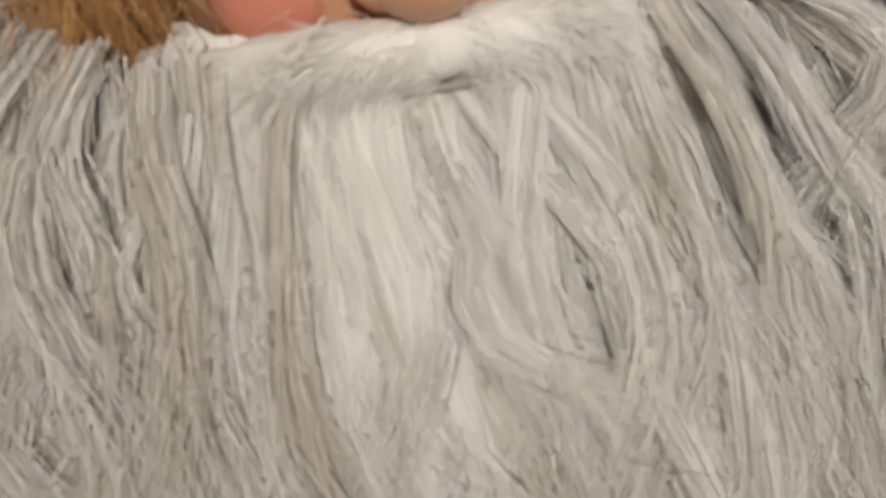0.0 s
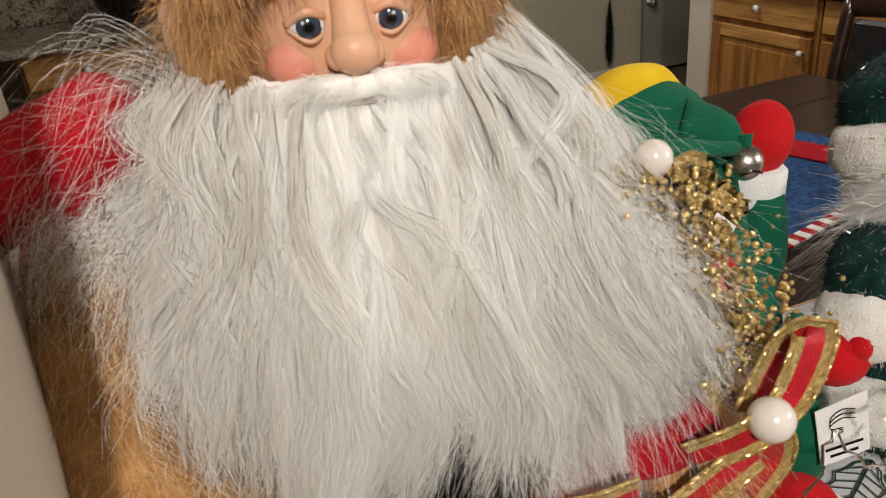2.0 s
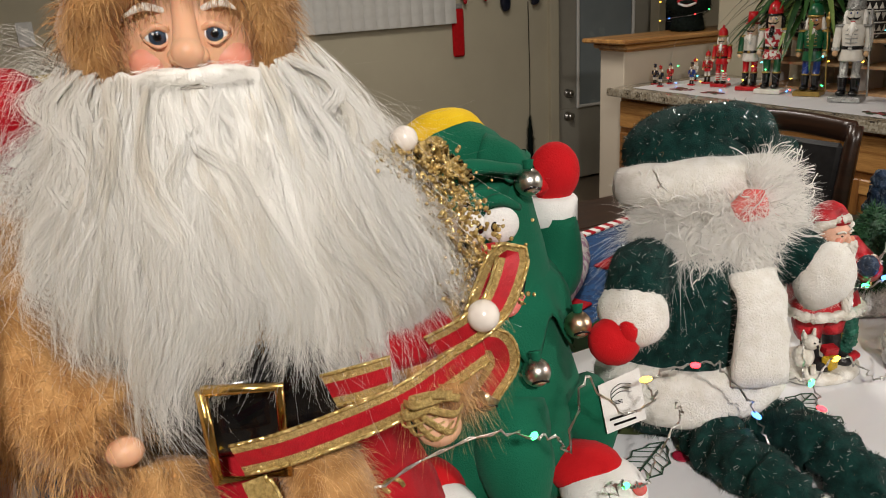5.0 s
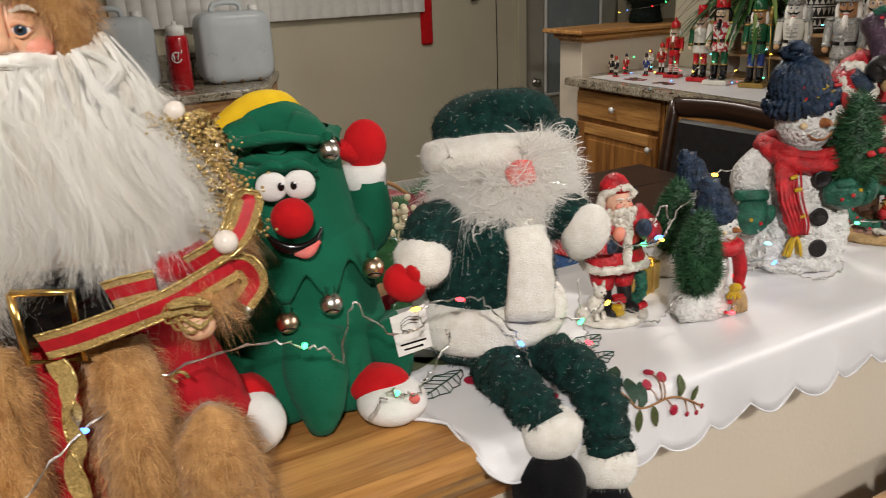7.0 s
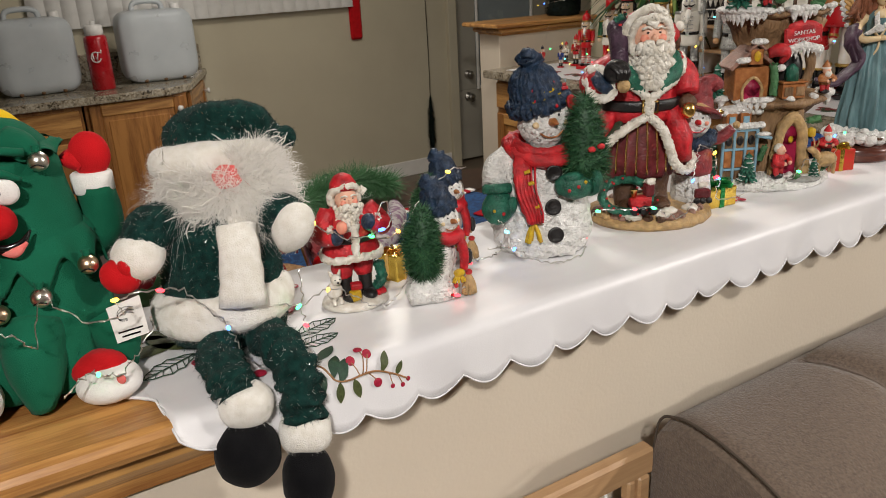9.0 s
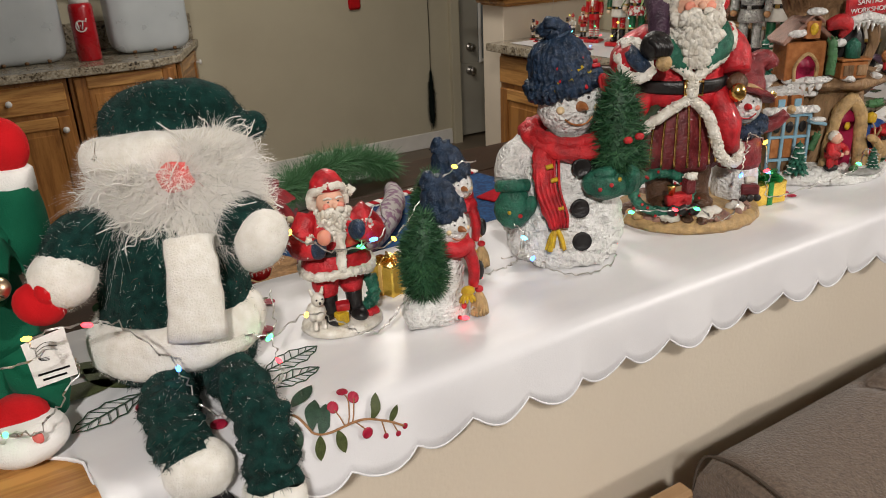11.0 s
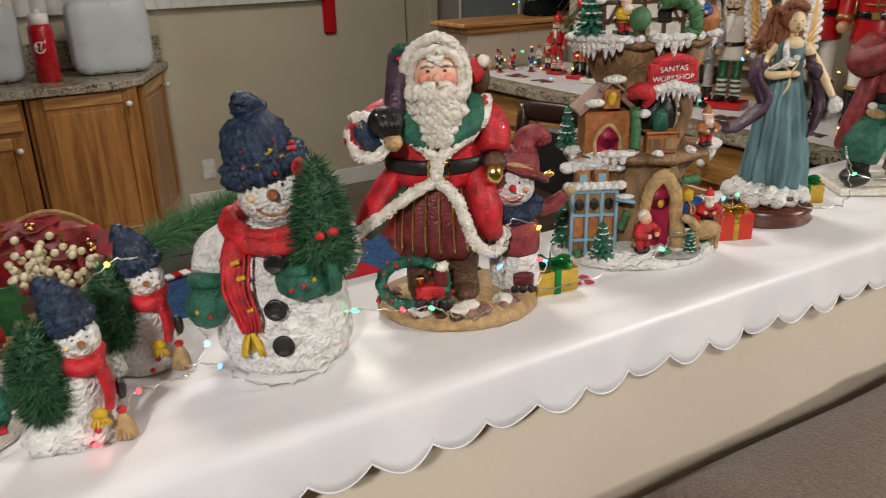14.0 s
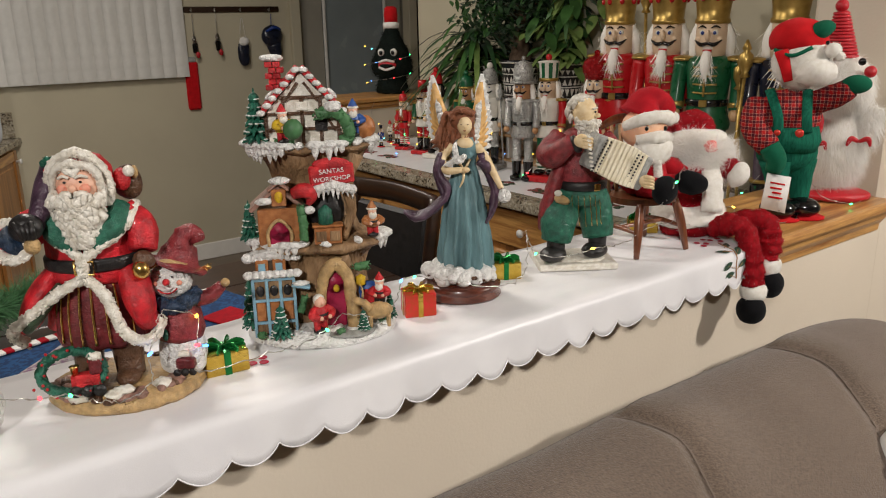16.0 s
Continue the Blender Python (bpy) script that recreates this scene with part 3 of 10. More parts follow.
# darker beige here puts the shade behind the counter into the wall colour
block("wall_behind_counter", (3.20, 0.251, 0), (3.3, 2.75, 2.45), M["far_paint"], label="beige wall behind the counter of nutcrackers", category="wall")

# wooden ledge of the half wall: nosed board, cove trim beneath
prof = [(0.25, 1.098), (0.25, SHELF), (0.012, SHELF), (0.006, SHELF - 0.003), (0.003, SHELF - 0.008), (0.003, 1.104), (0.006, 1.098), (0.020, 1.096), (0.024, 1.078), (0.034, 1.064), (0.036, 1.050), (0.0445, 1.048), (0.0445, 1.0755), (0.2155, 1.0755), (0.2155, 1.098)]
f = Form()
n = len(prof)
xs = (-0.03, 2.47)
f.add([(x, y, z) for x in xs for y, z in prof], [(i, n + i, n + (i + 1) % n, (i + 1) % n) for i in range(n)] + [tuple(range(n)), tuple(range(2 * n - 1, n - 1, -1))], 0, True)
f.thing("ledge", [M["oak"]], label="honey oak ledge board with nosed edge and trim", category="ledge", kind="structure")

# satin runner with a scalloped hem over the ledge
PITCH = 0.0535
f = Form()
x0, x1, step = 0.262, 1.945, PITCH / 12
nx = int((x1 - x0) / step)
rng = random.Random(5)
top = [0.243, 0.22, 0.19, 0.16, 0.13, 0.10, 0.07, 0.045, 0.028]
verts, rows = [], len(top) + 9
for i in range(nx + 1):
    x = x0 + (x1 - x0) * i / nx
    wave = 0.003 * math.sin(x * 37) + 0.002 * math.sin(x * 83 + 1)
    ramp = max(0.0, min(1.0, (x - 0.290) / 0.15))
    drop = 0.008 + 0.038 * ramp ** 0.95 + (0.0155 if x > 0.291 else 0.0) * abs(math.sin(math.pi * (x - 0.290) / PITCH)) ** 0.8
    back = 0.035 + 0.03 * ((0.290 - x) / 0.028) ** 0.6 if x < 0.290 else 0.0
    for y in top:
        lump = 0.0012 * noise.noise((x * 14, y * 22, 2)) + 0.0007 * noise.noise((x * 40, y * 60, 5))
        verts.append((x, max(y, back), SHELF + 0.0035 + abs(lump)))
    for k in range(9):
        a = min(1.0, k / 3) * math.pi / 2
        y = 0.012 - 0.014 * math.sin(a)
        z = SHELF + 0.0035 - 0.012 * (1 - math.cos(a))
        if k > 3:
            t = (k - 3) / 5
            z -= (drop - 0.012) * t
            y += wave * t - 0.005 * t + 0.0015 * noise.noise((x * 30, t * 2, 8))
        verts.append((x, back, SHELF + 0.0035 + 0.0002 * k) if back else (x, y, z))
faces = [(i * rows + k, (i + 1) * rows + k, (i + 1) * rows + k + 1, i * rows + k + 1) for i in range(nx) for k in range(rows - 1)]
f.add(verts, faces, 0)
hem = [verts[i * rows + rows - 1] for i in range(nx + 1)]
runner = f.thing("table_runner", [M["satin"]], label="white satin runner with scalloped hem and embroidered berries on the ledge", category="table runner")
sol = runner.modifiers.new("thick", "SOLIDIFY")
sol.thickness, sol.offset = 0.0012, 1
g = Form().tube(hem, 0.0009, 0, n=6, smooth=False)
g.part("hem", [M["satin"]], runner, label="stitched scalloped hem")

# sofa on the living room side: a long padded back with stitched panels
f = Form()
sx = np.concatenate([np.linspace(0.79, 0.86, 9), np.linspace(0.875, 2.6, 190)])
prof = [(-0.03, 0.05), (-0.03, 0.80), (-0.034, 0.935), (-0.05, 0.962), (-0.085, 0.970), (-0.14, 0.962), (-0.20, 0.940), (-0.27, 0.895), (-0.32, 0.81), (-0.35, 0.50), (-0.35, 0.05)]
pr = curve([(a, b, 0) for a, b in prof], 6)[:, :2]
SEAMS = (1.02, 1.52, 1.90)


def seam_x(s, y):
    """The panel seams run back from the top edge, then bend down the front."""
    return s + 0.35 * max(0.0, min(0.08, -y - 0.05)) - 0.5 * max(0.0, -y - 0.15)


verts = []
for x in sx:
    e = min(1.0, (x - sx[0]) / 0.02)
    for y, z in pr:
        zz = z - (0.012 * (1 - e) if z > 0.5 else 0)
        yy = y + (0.01 * (1 - e) if y < -0.3 else 0)
        if z > 0.45 and y < -0.05:
            for s in SEAMS:
                zz -= 0.011 * math.exp(-((x - seam_x(s, y)) / 0.011) ** 2)
                zz += 0.007 * math.exp(-((x - seam_x(s, y) - 0.05) / 0.05) ** 2)
        zz += 0.006 * noise.noise((x * 4, y * 7, z * 4))
        if z > 0.45:
            zz -= 0.55 * max(0.0, x - 1.97) ** 2
        verts.append((x, yy, zz))
n = len(pr)
f.add(verts, [(i * n + k, i * n + k + 1, (i + 1) * n + k + 1, (i + 1) * n + k) for i in range(len(sx) - 1) for k in range(n - 1)], 0)
f.add([verts[k] for k in range(n)] + [verts[(len(sx) - 1) * n + k] for k in range(n)], [tuple(range(n))[::-1], tuple(n + k for k in range(n))], 0, True)
sofa = holder("sofa", pose(0.83, -0.2, 0), "taupe microfibre sofa with padded stitched back by the half wall", "sofa")
f.part("backrest", [M["sofa_cloth"]], sofa, pose(-0.83, 0.2, 0))
Form().box((1.72, -0.72, 0.25), (1.80, 0.70, 0.40), 0, bev=0.06).part("seat", [M["sofa_cloth"]], sofa, pose(-0.83, 0.2, 0))
edge = [(0.792, y, z + 0.0015) for y, z in pr if z > 0.5]
Form().tube(edge[::3], 0.0016, 0, n=6).part("piping", [M["sofa_seam"]], sofa, pose(-0.83, 0.2, 0), "dark stitched edge seam")
for s in SEAMS:
    line = []
    for y, z in pr:
        if z > 0.45 and y < -0.055:
            line.append((seam_x(s, y), y, z - 0.006))
    Form().tube(line[::2], 0.0016, 0, n=6).part("seam", [M["seam_thread"]], sofa, pose(-0.83, 0.2, 0), "stitched panel seam")

# wooden safety gate leaning at the wall
gate = holder("wooden_gate", pose(0.55, -0.03, 0), "pale wooden safety gate with white bars by the sofa", "gate")
Form().box((0.0, 0, 0.905), (0.47, 0.02, 0.036), 0, bev=0.004).part("top_rail", [M["pale_wood"]], gate)
Form().box((0.0, 0, 0.10), (0.47, 0.02, 0.036), 0, bev=0.004).part("bottom_rail", [M["pale_wood"]], gate)
for x in (-0.22, 0.222):
    Form().box((x, 0, 0.495), (0.018, 0.018, 0.784), 0, bev=0.003).part("post", [M["pale_wood"]], gate)
Form().box((0.204, 0.0, 0.495), (0.012, 0.014, 0.784), 0, bev=0.003).part("post", [M["pale_wood"]], gate)
for k in range(8):
    Form().tube([(-0.18 + 0.05 * k, 0, 0.11), (-0.18 + 0.05 * k, 0, 0.89)], 0.002, 0, n=6).part("bar", [M["white_plastic"]], gate)
for z in (0.83, 0.6):
    Form().tube([(-0.21, 0, z), (0.20, 0, z)], 0.002, 0, n=6).part("bar", [M["white_plastic"]], gate)

# ---- kitchen behind the ledge ----
def cabinet(name, x, w, front, top, deep, doors, drawer, knob, m, label, group):
    """A base unit; local x runs along its front, local -y is the front."""
    ob = holder(name, m, label, "cabinet", group)
    h = top - 0.0
    Form().box((w / 2, deep / 2, h / 2 + 0.05), (w, deep - 0.04, h - 0.1), 0, bev=0.002).part("body", [M["oak_up"]], ob)
    z1 = h - 0.012
    if drawer:
        f = Form().box((w / 2, 0.008, z1 - 0.075), (w - 0.03, 0.02, 0.13), 0, bev=0.006)
        d = f.part("drawer", [M["oak"]], ob)
        k = Form().lathe([(0.006, 0), (0.006, 0.014), (0.014, 0.018), (0.015, 0.026), (0.004, 0.03)], 0, n=14, rot=(90, 0, 0))
        if knob:
            k.part("knob", [M["white_plastic"]], d, pose(w / 2, -0.002, z1 - 0.075), "white round knob")
        z1 -= 0.165
    n = doors
    for i in range(n):
        a, b = 0.015 + i * (w - 0.03) / n + 0.004, 0.015 + (i + 1) * (w - 0.03) / n - 0.004
        cx, cz, ww, hh = (a + b) / 2, (0.12 + z1) / 2, b - a, z1 - 0.12
        r = 0.055
        d = Form().box((cx, 0.013, cz), (ww - 2 * r, 0.012, hh - 2 * r), 0, bev=0.003).box((cx, 0.009, cz), (ww - 2 * r - 0.05, 0.010, hh - 2 * r - 0.05), 0, bev=0.004).part("door", [M["oak_up"]], ob)
        for board, c, size, wood_key in (("stile", (a + r / 2, 0.008, cz), (r, 0.02, hh), "oak_up"), ("stile", (b - r / 2, 0.008, cz), (r, 0.02, hh), "oak_up"), ("rail", (cx, 0.008, z1 - r / 2), (ww - 2 * r, 0.019, r), "oak"), ("rail", (cx, 0.008, 0.12 + r / 2), (ww - 2 * r, 0.019, r), "oak")):
            Form().box(c, size, 0, bev=0.004).part(board, [M[wood_key]], d)
        if knob:
            k = Form().lathe([(0.006, 0), (0.006, 0.014), (0.014, 0.018), (0.015, 0.026), (0.004, 0.03)], 0, n=14, rot=(90, 0, 0))
            k.part("knob", [M["white_plastic"]], d, pose(b - 0.03 if i % 2 == 0 else a + 0.03, -0.002, z1 - 0.06), "white round knob")
    return ob


def counter(name, outline, label):
    f = Form()
    c = np.mean(outline, 0)
    inner = [(c[0] + (x - c[0]) * 0.995, c[1] + (y - c[1]) * 0.995) for x, y in outline]
    n = len(outline)
    rings = [[(x, y, 0.877) for x, y in inner], [(x, y, 0.883) for x, y in outline], [(x, y, 0.907) for x, y in outline], [(x, y, 0.915) for x, y in inner]]
    f.add([p for r in rings for p in r], [(k * n + i, k * n + (i + 1) % n, (k + 1) * n + (i + 1) % n, (k + 1) * n + i) for k in range(3) for i in range(n)] + [tuple(range(n))[::-1], tuple(3 * n + i for i in range(n))], 0, True)
    return f.thing(name, [M["granite"]], None, label, "worktop")


# counter along the far wall with a clipped end
counter("worktop", [(-1.6, 3.56), (1.12, 3.56), (1.24, 3.64), (1.49, 4.246), (-1.6, 4.246)], "speckled brown granite worktop with jugs and a bottle")
block("backsplash", (-1.6, 4.222, 0.916), (1.46, 4.247, 1.06), M["granite"], kind="structure", label="granite backsplash strip on the kitchen wall", category="backsplash", bev=0.002)
for i, (x, w, dr) in enumerate(((-0.36, 0.52, True), (0.17, 0.52, True), (0.70, 0.50, False))):
    cabinet("cabinet", 0, w, 0, 0.875, 0.62, 1, dr, True, pose(x, 3.60, 0), "honey oak base cabinet with panelled door and white knob", "far base cabinets")
cabinet("cabinet", 0, 0.54, 0, 0.875, 0.3, 1, False, True, pose(1.225, 3.66, 0, 0, 0, 66), "honey oak angled end cabinet under the granite", "far base cabinets")

# vertical blind over the window
blind = holder("vertical_blind", pose(2.0, 4.2, 1.2), "closed white vertical blind hanging over the window", "blind")
for k in range(24):
    x = 0.43 - 0.078 * k
    f = Form()
    pts = [(-0.045, 0.012), (-0.022, 0.002), (0, -0.004), (0.022, 0.002), (0.045, 0.012)]
    f.add([(px, py, z) for z in (0, 1.15) for px, py in pts], [(i, i + 1, i + 6, i + 5) for i in range(4)], 0)
    f.part("slat", [M["blind"]], blind, pose(x, 0, 0, 0, 0, -9))
Form().box((-0.45, 0.0, 1.16), (1.9, 0.06, 0.05), 0, bev=0.004).part("headrail", [M["white_plastic"]], blind)

# back door with glass, frame, deadbolt and knob
door = holder("door_1", pose(3.22, 4.3, 0), "grey-painted back door with glass panel and two locks", "door", kind="structure")
Form().box((0.50, 0.03, 0.28), (0.86, 0.045, 0.52), 0, bev=0.004).box((0.17, 0.03, 1.28), (0.2, 0.045, 1.48), 0, bev=0.004).box((0.86, 0.03, 1.28), (0.14, 0.045, 1.48), 0, bev=0.004).box((0.53, 0.03, 1.98), (0.52, 0.045, 0.1), 0, bev=0.004).part("leaf", [M["door_paint"]], door)
f = Form()
for c, s in (((0.28, 0.0, 1.26), (0.022, 0.02, 1.45)), ((0.78, 0.0, 1.26), (0.022, 0.02, 1.45)), ((0.53, 0.0, 0.55), (0.5, 0.02, 0.022))):
    f.box(c, s, 0, bev=0.006)
f.part("glass_bead", [M["white_paint"]], door)
Form().box((0.53, 0.03, 1.24), (0.5, 0.012, 1.42), 0).part("pane", [M["frosted_glass"]], door)
for z, r in ((0.655, 0.03), (0.49, 0.033)):
    f = Form().lathe([(r, 0), (r, 0.006), (r * 0.8, 0.012), (0.4 * r, 0.014), (0.4 * r, 0.03), (r * 0.8, 0.036), (r * 0.85, 0.05), (r * 0.5, 0.06)], 0, n=24, rot=(90, 0, 0))
    f.part("lock" if z > 0.6 else "knob", [M["steel"]], door, pose(0.19, 0.005, z), "brushed steel")
f = Form()
f.box((0.02, -0.04, 1.0), (0.07, 0.09, 2.05), 0, bev=0.004).box((0.98, -0.04, 1.0), (0.07, 0.09, 2.05), 0, bev=0.004).box((0.5, -0.04, 2.05), (0.9, 0.09, 0.07), 0, bev=0.004)
f.part("frame", [M["far_paint"]], door)
# added sheet, hidden behind the leaf, that closes the doorway
Form().box((0.53, 0.09, 1.05), (1.0, 0.02, 2.1), 0).part("door_backing", [M["door_paint"]], door)

# low wall with a wooden cap, then the counter that holds the nutcrackers
block("pony_wall", (2.60, 2.77, 0), (4.44, 2.95, 1.075), M["wall_paint"], label="cream painted low wall with a wooden cap", category="low wall", bev=0.004)
f = Form().box((3.46, 2.86, 1.125), (1.85, 0.32, 0.022), 0, bev=0.006).box((3.48, 2.86, 1.099), (1.80, 0.26, 0.028), 0, bev=0.010).box((3.49, 2.86, 1.080), (1.78, 0.21, 0.014), 0, bev=0.005)
f.thing("pony_cap", [M["oak"]], None, "honey oak cap with moulded edge on the low wall", "cap", kind="structure")
counter("worktop", [(2.49, 0.26), (3.195, 0.26), (3.195, 2.765), (2.49, 2.765)], "speckled granite worktop holding the nutcracker rows")
for k in range(4):
    cabinet("cabinet", 0, 0.6, 0, 0.875, 0.60, 2 if k % 2 else 1, True, True, pose(2.54, 2.74 - 0.61 * k, 0, 0, 0, -90), "honey oak base cabinet with drawer and white knobs", "side base cabinets")
# cloth on that counter
f = Form()
nx, ny = 24, 60
vs = [(2.56 + 0.55 * i / nx, 0.3 + 2.36 * j / ny, 0.9165 + 0.0012 * abs(noise.noise((i * 0.4, j * 0.4, 1)))) for j in range(ny + 1) for i in range(nx + 1)]
f.add(vs, [(j * (nx + 1) + i, j * (nx + 1) + i + 1, (j + 1) * (nx + 1) + i + 1, (j + 1) * (nx + 1) + i) for j in range(ny) for i in range(nx)], 0)
f.thing("counter_cloth", [M["satin"]], None, "white cloth runner under the nutcrackers on the granite", "table runner")

# dining table with dark top, chairs
table = holder("dining_table", pose(0.90, 1.1, 0), "dark stained wooden dining table with plank top", "table")
for k in range(5):
    Form().box((0, -0.46 + 0.232 * k, 0.735), (2.2, 0.228, 0.03), 0, bev=0.003).part("plank", [M["dark_wood"]], table)
Form().box((0, 0, 0.68), (2.06, 1.02, 0.075), 0, bev=0.004).part("apron", [M["dark_wood"]], table)
for sx in (-1, 1):
    for sy in (-1, 1):
        Form().lathe([(0.035, 0), (0.03, 0.05), (0.045, 0.3), (0.04, 0.6), (0.05, 0.64)], 0, n=16).part("leg", [M["dark_wood"]], table, pose(sx * 1.0, sy * 0.48, 0))


def dining_chair(m):
    ob = holder("dining_chair", m, "dark wooden dining chair with black leather seat and back", "chair", "chairs round the table")
    Form().box((0, 0, 0.45), (0.44, 0.42, 0.06), 0, bev=0.025).part("seat", [M["black_leather"]], ob)
    Form().box((0, 0, 0.405), (0.46, 0.44, 0.03), 0, bev=0.006).part("seat_frame", [M["dark_wood"]], ob)
    for s in (-1, 1):
        Form().tube([(s * 0.21, 0.20, 0.0), (s * 0.21, 0.20, 0.45), (s * 0.215, 0.225, 0.72), (s * 0.215, 0.265, 0.965)], [0.018, 0.022, 0.024, 0.022], 0, n=8).part("back_post", [M["dark_wood"]], ob)
        Form().tube([(s * 0.20, -0.19, 0.0), (s * 0.20, -0.19, 0.40)], [0.017, 0.022], 0, n=8).part("leg", [M["dark_wood"]], ob)
    Form().tube([(-0.215, 0.262, 0.945), (0, 0.272, 0.955), (0.215, 0.262, 0.945)], 0.035, 0, n=10, flatten=0.5).part("top_rail", [M["dark_wood"]], ob)
    Form().box((0, 0.235, 0.76), (0.38, 0.03, 0.30), 0, rot=(-9, 0, 0), bev=0.014).part("backrest", [M["black_leather"]], ob)
    Form().box((0, 0.21, 0.60), (0.40, 0.025, 0.04), 0, bev=0.006).part("lower_rail", [M["dark_wood"]], ob)
    return ob


chair = dining_chair(pose(1.88, 1.42, 0, 0, 0, -86))

# ---- the large fur-clad doll beside the wall ----
def fur_doll():
    f = Form(MM)
    SK, HAIR, FUR, RED, BLK, GOLD, RIB, PRL, EW, EB, CRM, BLU, GLI, LACE, NUT, GRF, PIL, SHD = range(18)
    mats = [M[k] for k in ("doll_skin", "white_hair", "tan_fur", "red_velvet", "gloss_black", "gold", "red_ribbon", "pearl", "eye_white", "eye_blue", "cream_petal", "blush", "gold_glitter", "gold_lace", "nut_brown", "grey_fibre", "tan_light", "hair_shade")]
    # robe, trunk and sleeves
    f.lathe([(98, 4), (100, 20), (92, 60), (76, 104), (63, 135)], RED, (0, 8, 0), n=48, squash=0.74, lobes=9, lobe=0.06)
    f.ball((0, 12, 200), (70, 44, 74), FUR, n=26, wob=4)
    f.lathe([(63, 127), (66, 132), (66, 158), (63, 163)], BLK, (2, 4, 0), n=36, squash=0.88)
    f.tube([(-62, 2, 232), (-82, -12, 200), (-72, -40, 164), (-40, -60, 150)], [26, 28, 25, 20], FUR, n=12, wob=3)
    f.tube([(66, 0, 226), (88, -22, 190), (92, -46, 162), (78, -64, 146)], [20, 21, 19, 17], FUR, n=12, wob=3)
    f.tube([(-30, -44, 128), (-30, -56, 90), (-30, -60, 42), (-32, -62, 14)], [17, 21, 22, 24], FUR, n=12, wob=3)
    f.tube([(32, -44, 122), (36, -58, 88), (40, -62, 42), (42, -62, 14)], [17, 21, 22, 24], FUR, n=12, wob=3)
    f.ball((78, -66, 46), (25, 24, 38), FUR, n=16, wob=4)
    f.ball((84, -72, 20), (22, 22, 20), FUR, n=14, wob=3)
    f.fur(15000, 15, 0.12, PIL, of=(FUR,), droop=0.8, curl=0.8, lay=(0, -0.2, -0.6), seed=7, seg=4)
    # fur hood round the face
    f.tube([(-28, -10, 264), (-30, -18, 290), (-23, -24, 306), (-9, -29, 314), (8, -30, 315), (22, -27, 311), (34, -19, 298), (35, -8, 264)], [9, 11, 11, 9, 8, 10, 11, 9], FUR, n=14, wob=2.5)
    f.ball((4, 8, 298), (42, 33, 40), FUR, n=20, wob=3)
    f.tube([(-26, 10, 322), (5, 10, 342), (40, 2, 326), (48, -4, 310)], [22, 30, 19, 9], RED, n=14, wob=2)
    f.fur(42000, 8, 0.15, FUR, of=(FUR,), droop=0.5, curl=0.75, lay=(0, -0.2, -0.5), seed=3, seg=3)
    f.fur(26000, 9.5, 0.13, PIL, of=(FUR,), droop=0.6, curl=0.8, lay=(0.1, -0.2, -0.5), seed=5, seg=3)
    # face
    f.ball((5, -2, 288), (31, 30, 36), SK, n=28)
    f.tube([(5, -28, 303), (5, -34, 293), (5, -38, 286)], [4.0, 4.4, 5.6], SK, n=12)
    f.ball((5, -38.5, 285.5), (6.0, 5.8, 5.8), SK, n=16)
    f.ball((1.2, -35.5, 284), (3.6, 4.4, 3.6), SK, n=10)
    f.ball((8.8, -35.5, 284), (3.6, 4.4, 3.6), SK, n=10)
    for s, x in ((-1, -7.0), (1, 17.0)):
        f.ball((x + 0.5 * s, -22.6, 281.5), (10.0, 7.2, 8.0), BLU, n=20)
        f.ball((x + 2.2 * -s, -28.6, 291), (5.2, 3.6, 3.4), EW, n=14)
        f.ball((x + 2.0 * -s, -30.9, 290.9), (3.3, 1.6, 3.2), EB, n=18)
        f.ball((x + 2.0 * -s, -32.3, 290.9), (1.5, 0.5, 1.5), BLK, n=12)
        # tiny white ball paints the highlight on the eye
        f.ball((x + 1.0 * -s - 0.3, -32.7, 292.2), 0.5, EW, n=8)
        f.tube([(x - 5.5 + 2.2 * -s, -28.5, 291.5), (x + 2.2 * -s, -32.2, 294.6), (x + 5.5 + 2.2 * -s, -28.5, 291.5)], 1.3, SK, n=8)
        f.tube([(x - 5.5 + 2.2 * -s, -28.5, 290.5), (x + 2.2 * -s, -31.8, 287.4), (x + 5.5 + 2.2 * -s, -28.5, 290.5)], 0.7, SK, n=8)
        f.tube([(x - 8.5, -28.0, 298.6), (x + s, -30.8, 301.6), (x + 8.5, -28.0, 298.6)], [0.6, 1.5, 0.6], HAIR, n=10, flatten=0.6, side=(0, 0, 1), wob=0.2)
    # cream rosette on the hood
    rng = random.Random(8)
    for k in range(26):
        a, q = rng.uniform(0, 6.3), rng.uniform(0, 9.5)
        f.ball((-14 + q * math.cos(a), -34 - 4 * (1 - q / 9), 321 + q * math.sin(a)), (6.2, 2.0, 5.2), CRM, (90 * math.sin(a), 20 * math.cos(a), math.degrees(a)), n=8)
    # red sack over the shoulder with trinkets
    f.tube([(-50, -4, 262), (-66, -10, 265), (-84, -14, 260), (-102, -16, 250)], [13, 17, 16, 10], RED, n=16, wob=5, freq=70)
    f.tube([(-64, -8, 258), (-76, -10, 250), (-72, -8, 238), (-62, -10, 230)], [10, 11, 9, 6], RED, n=12, wob=4, freq=90)
    f.ball((-78, -4, 192), (12, 9, 18), RED, n=12, wob=3)
    f.tube([(-96, 4, 232), (-98, 2, 200), (-92, 0, 170)], [10, 12, 10], RED, n=12, wob=3)
    for k in range(46):
        a, z = rng.uniform(0, 6.28), rng.uniform(196, 240)
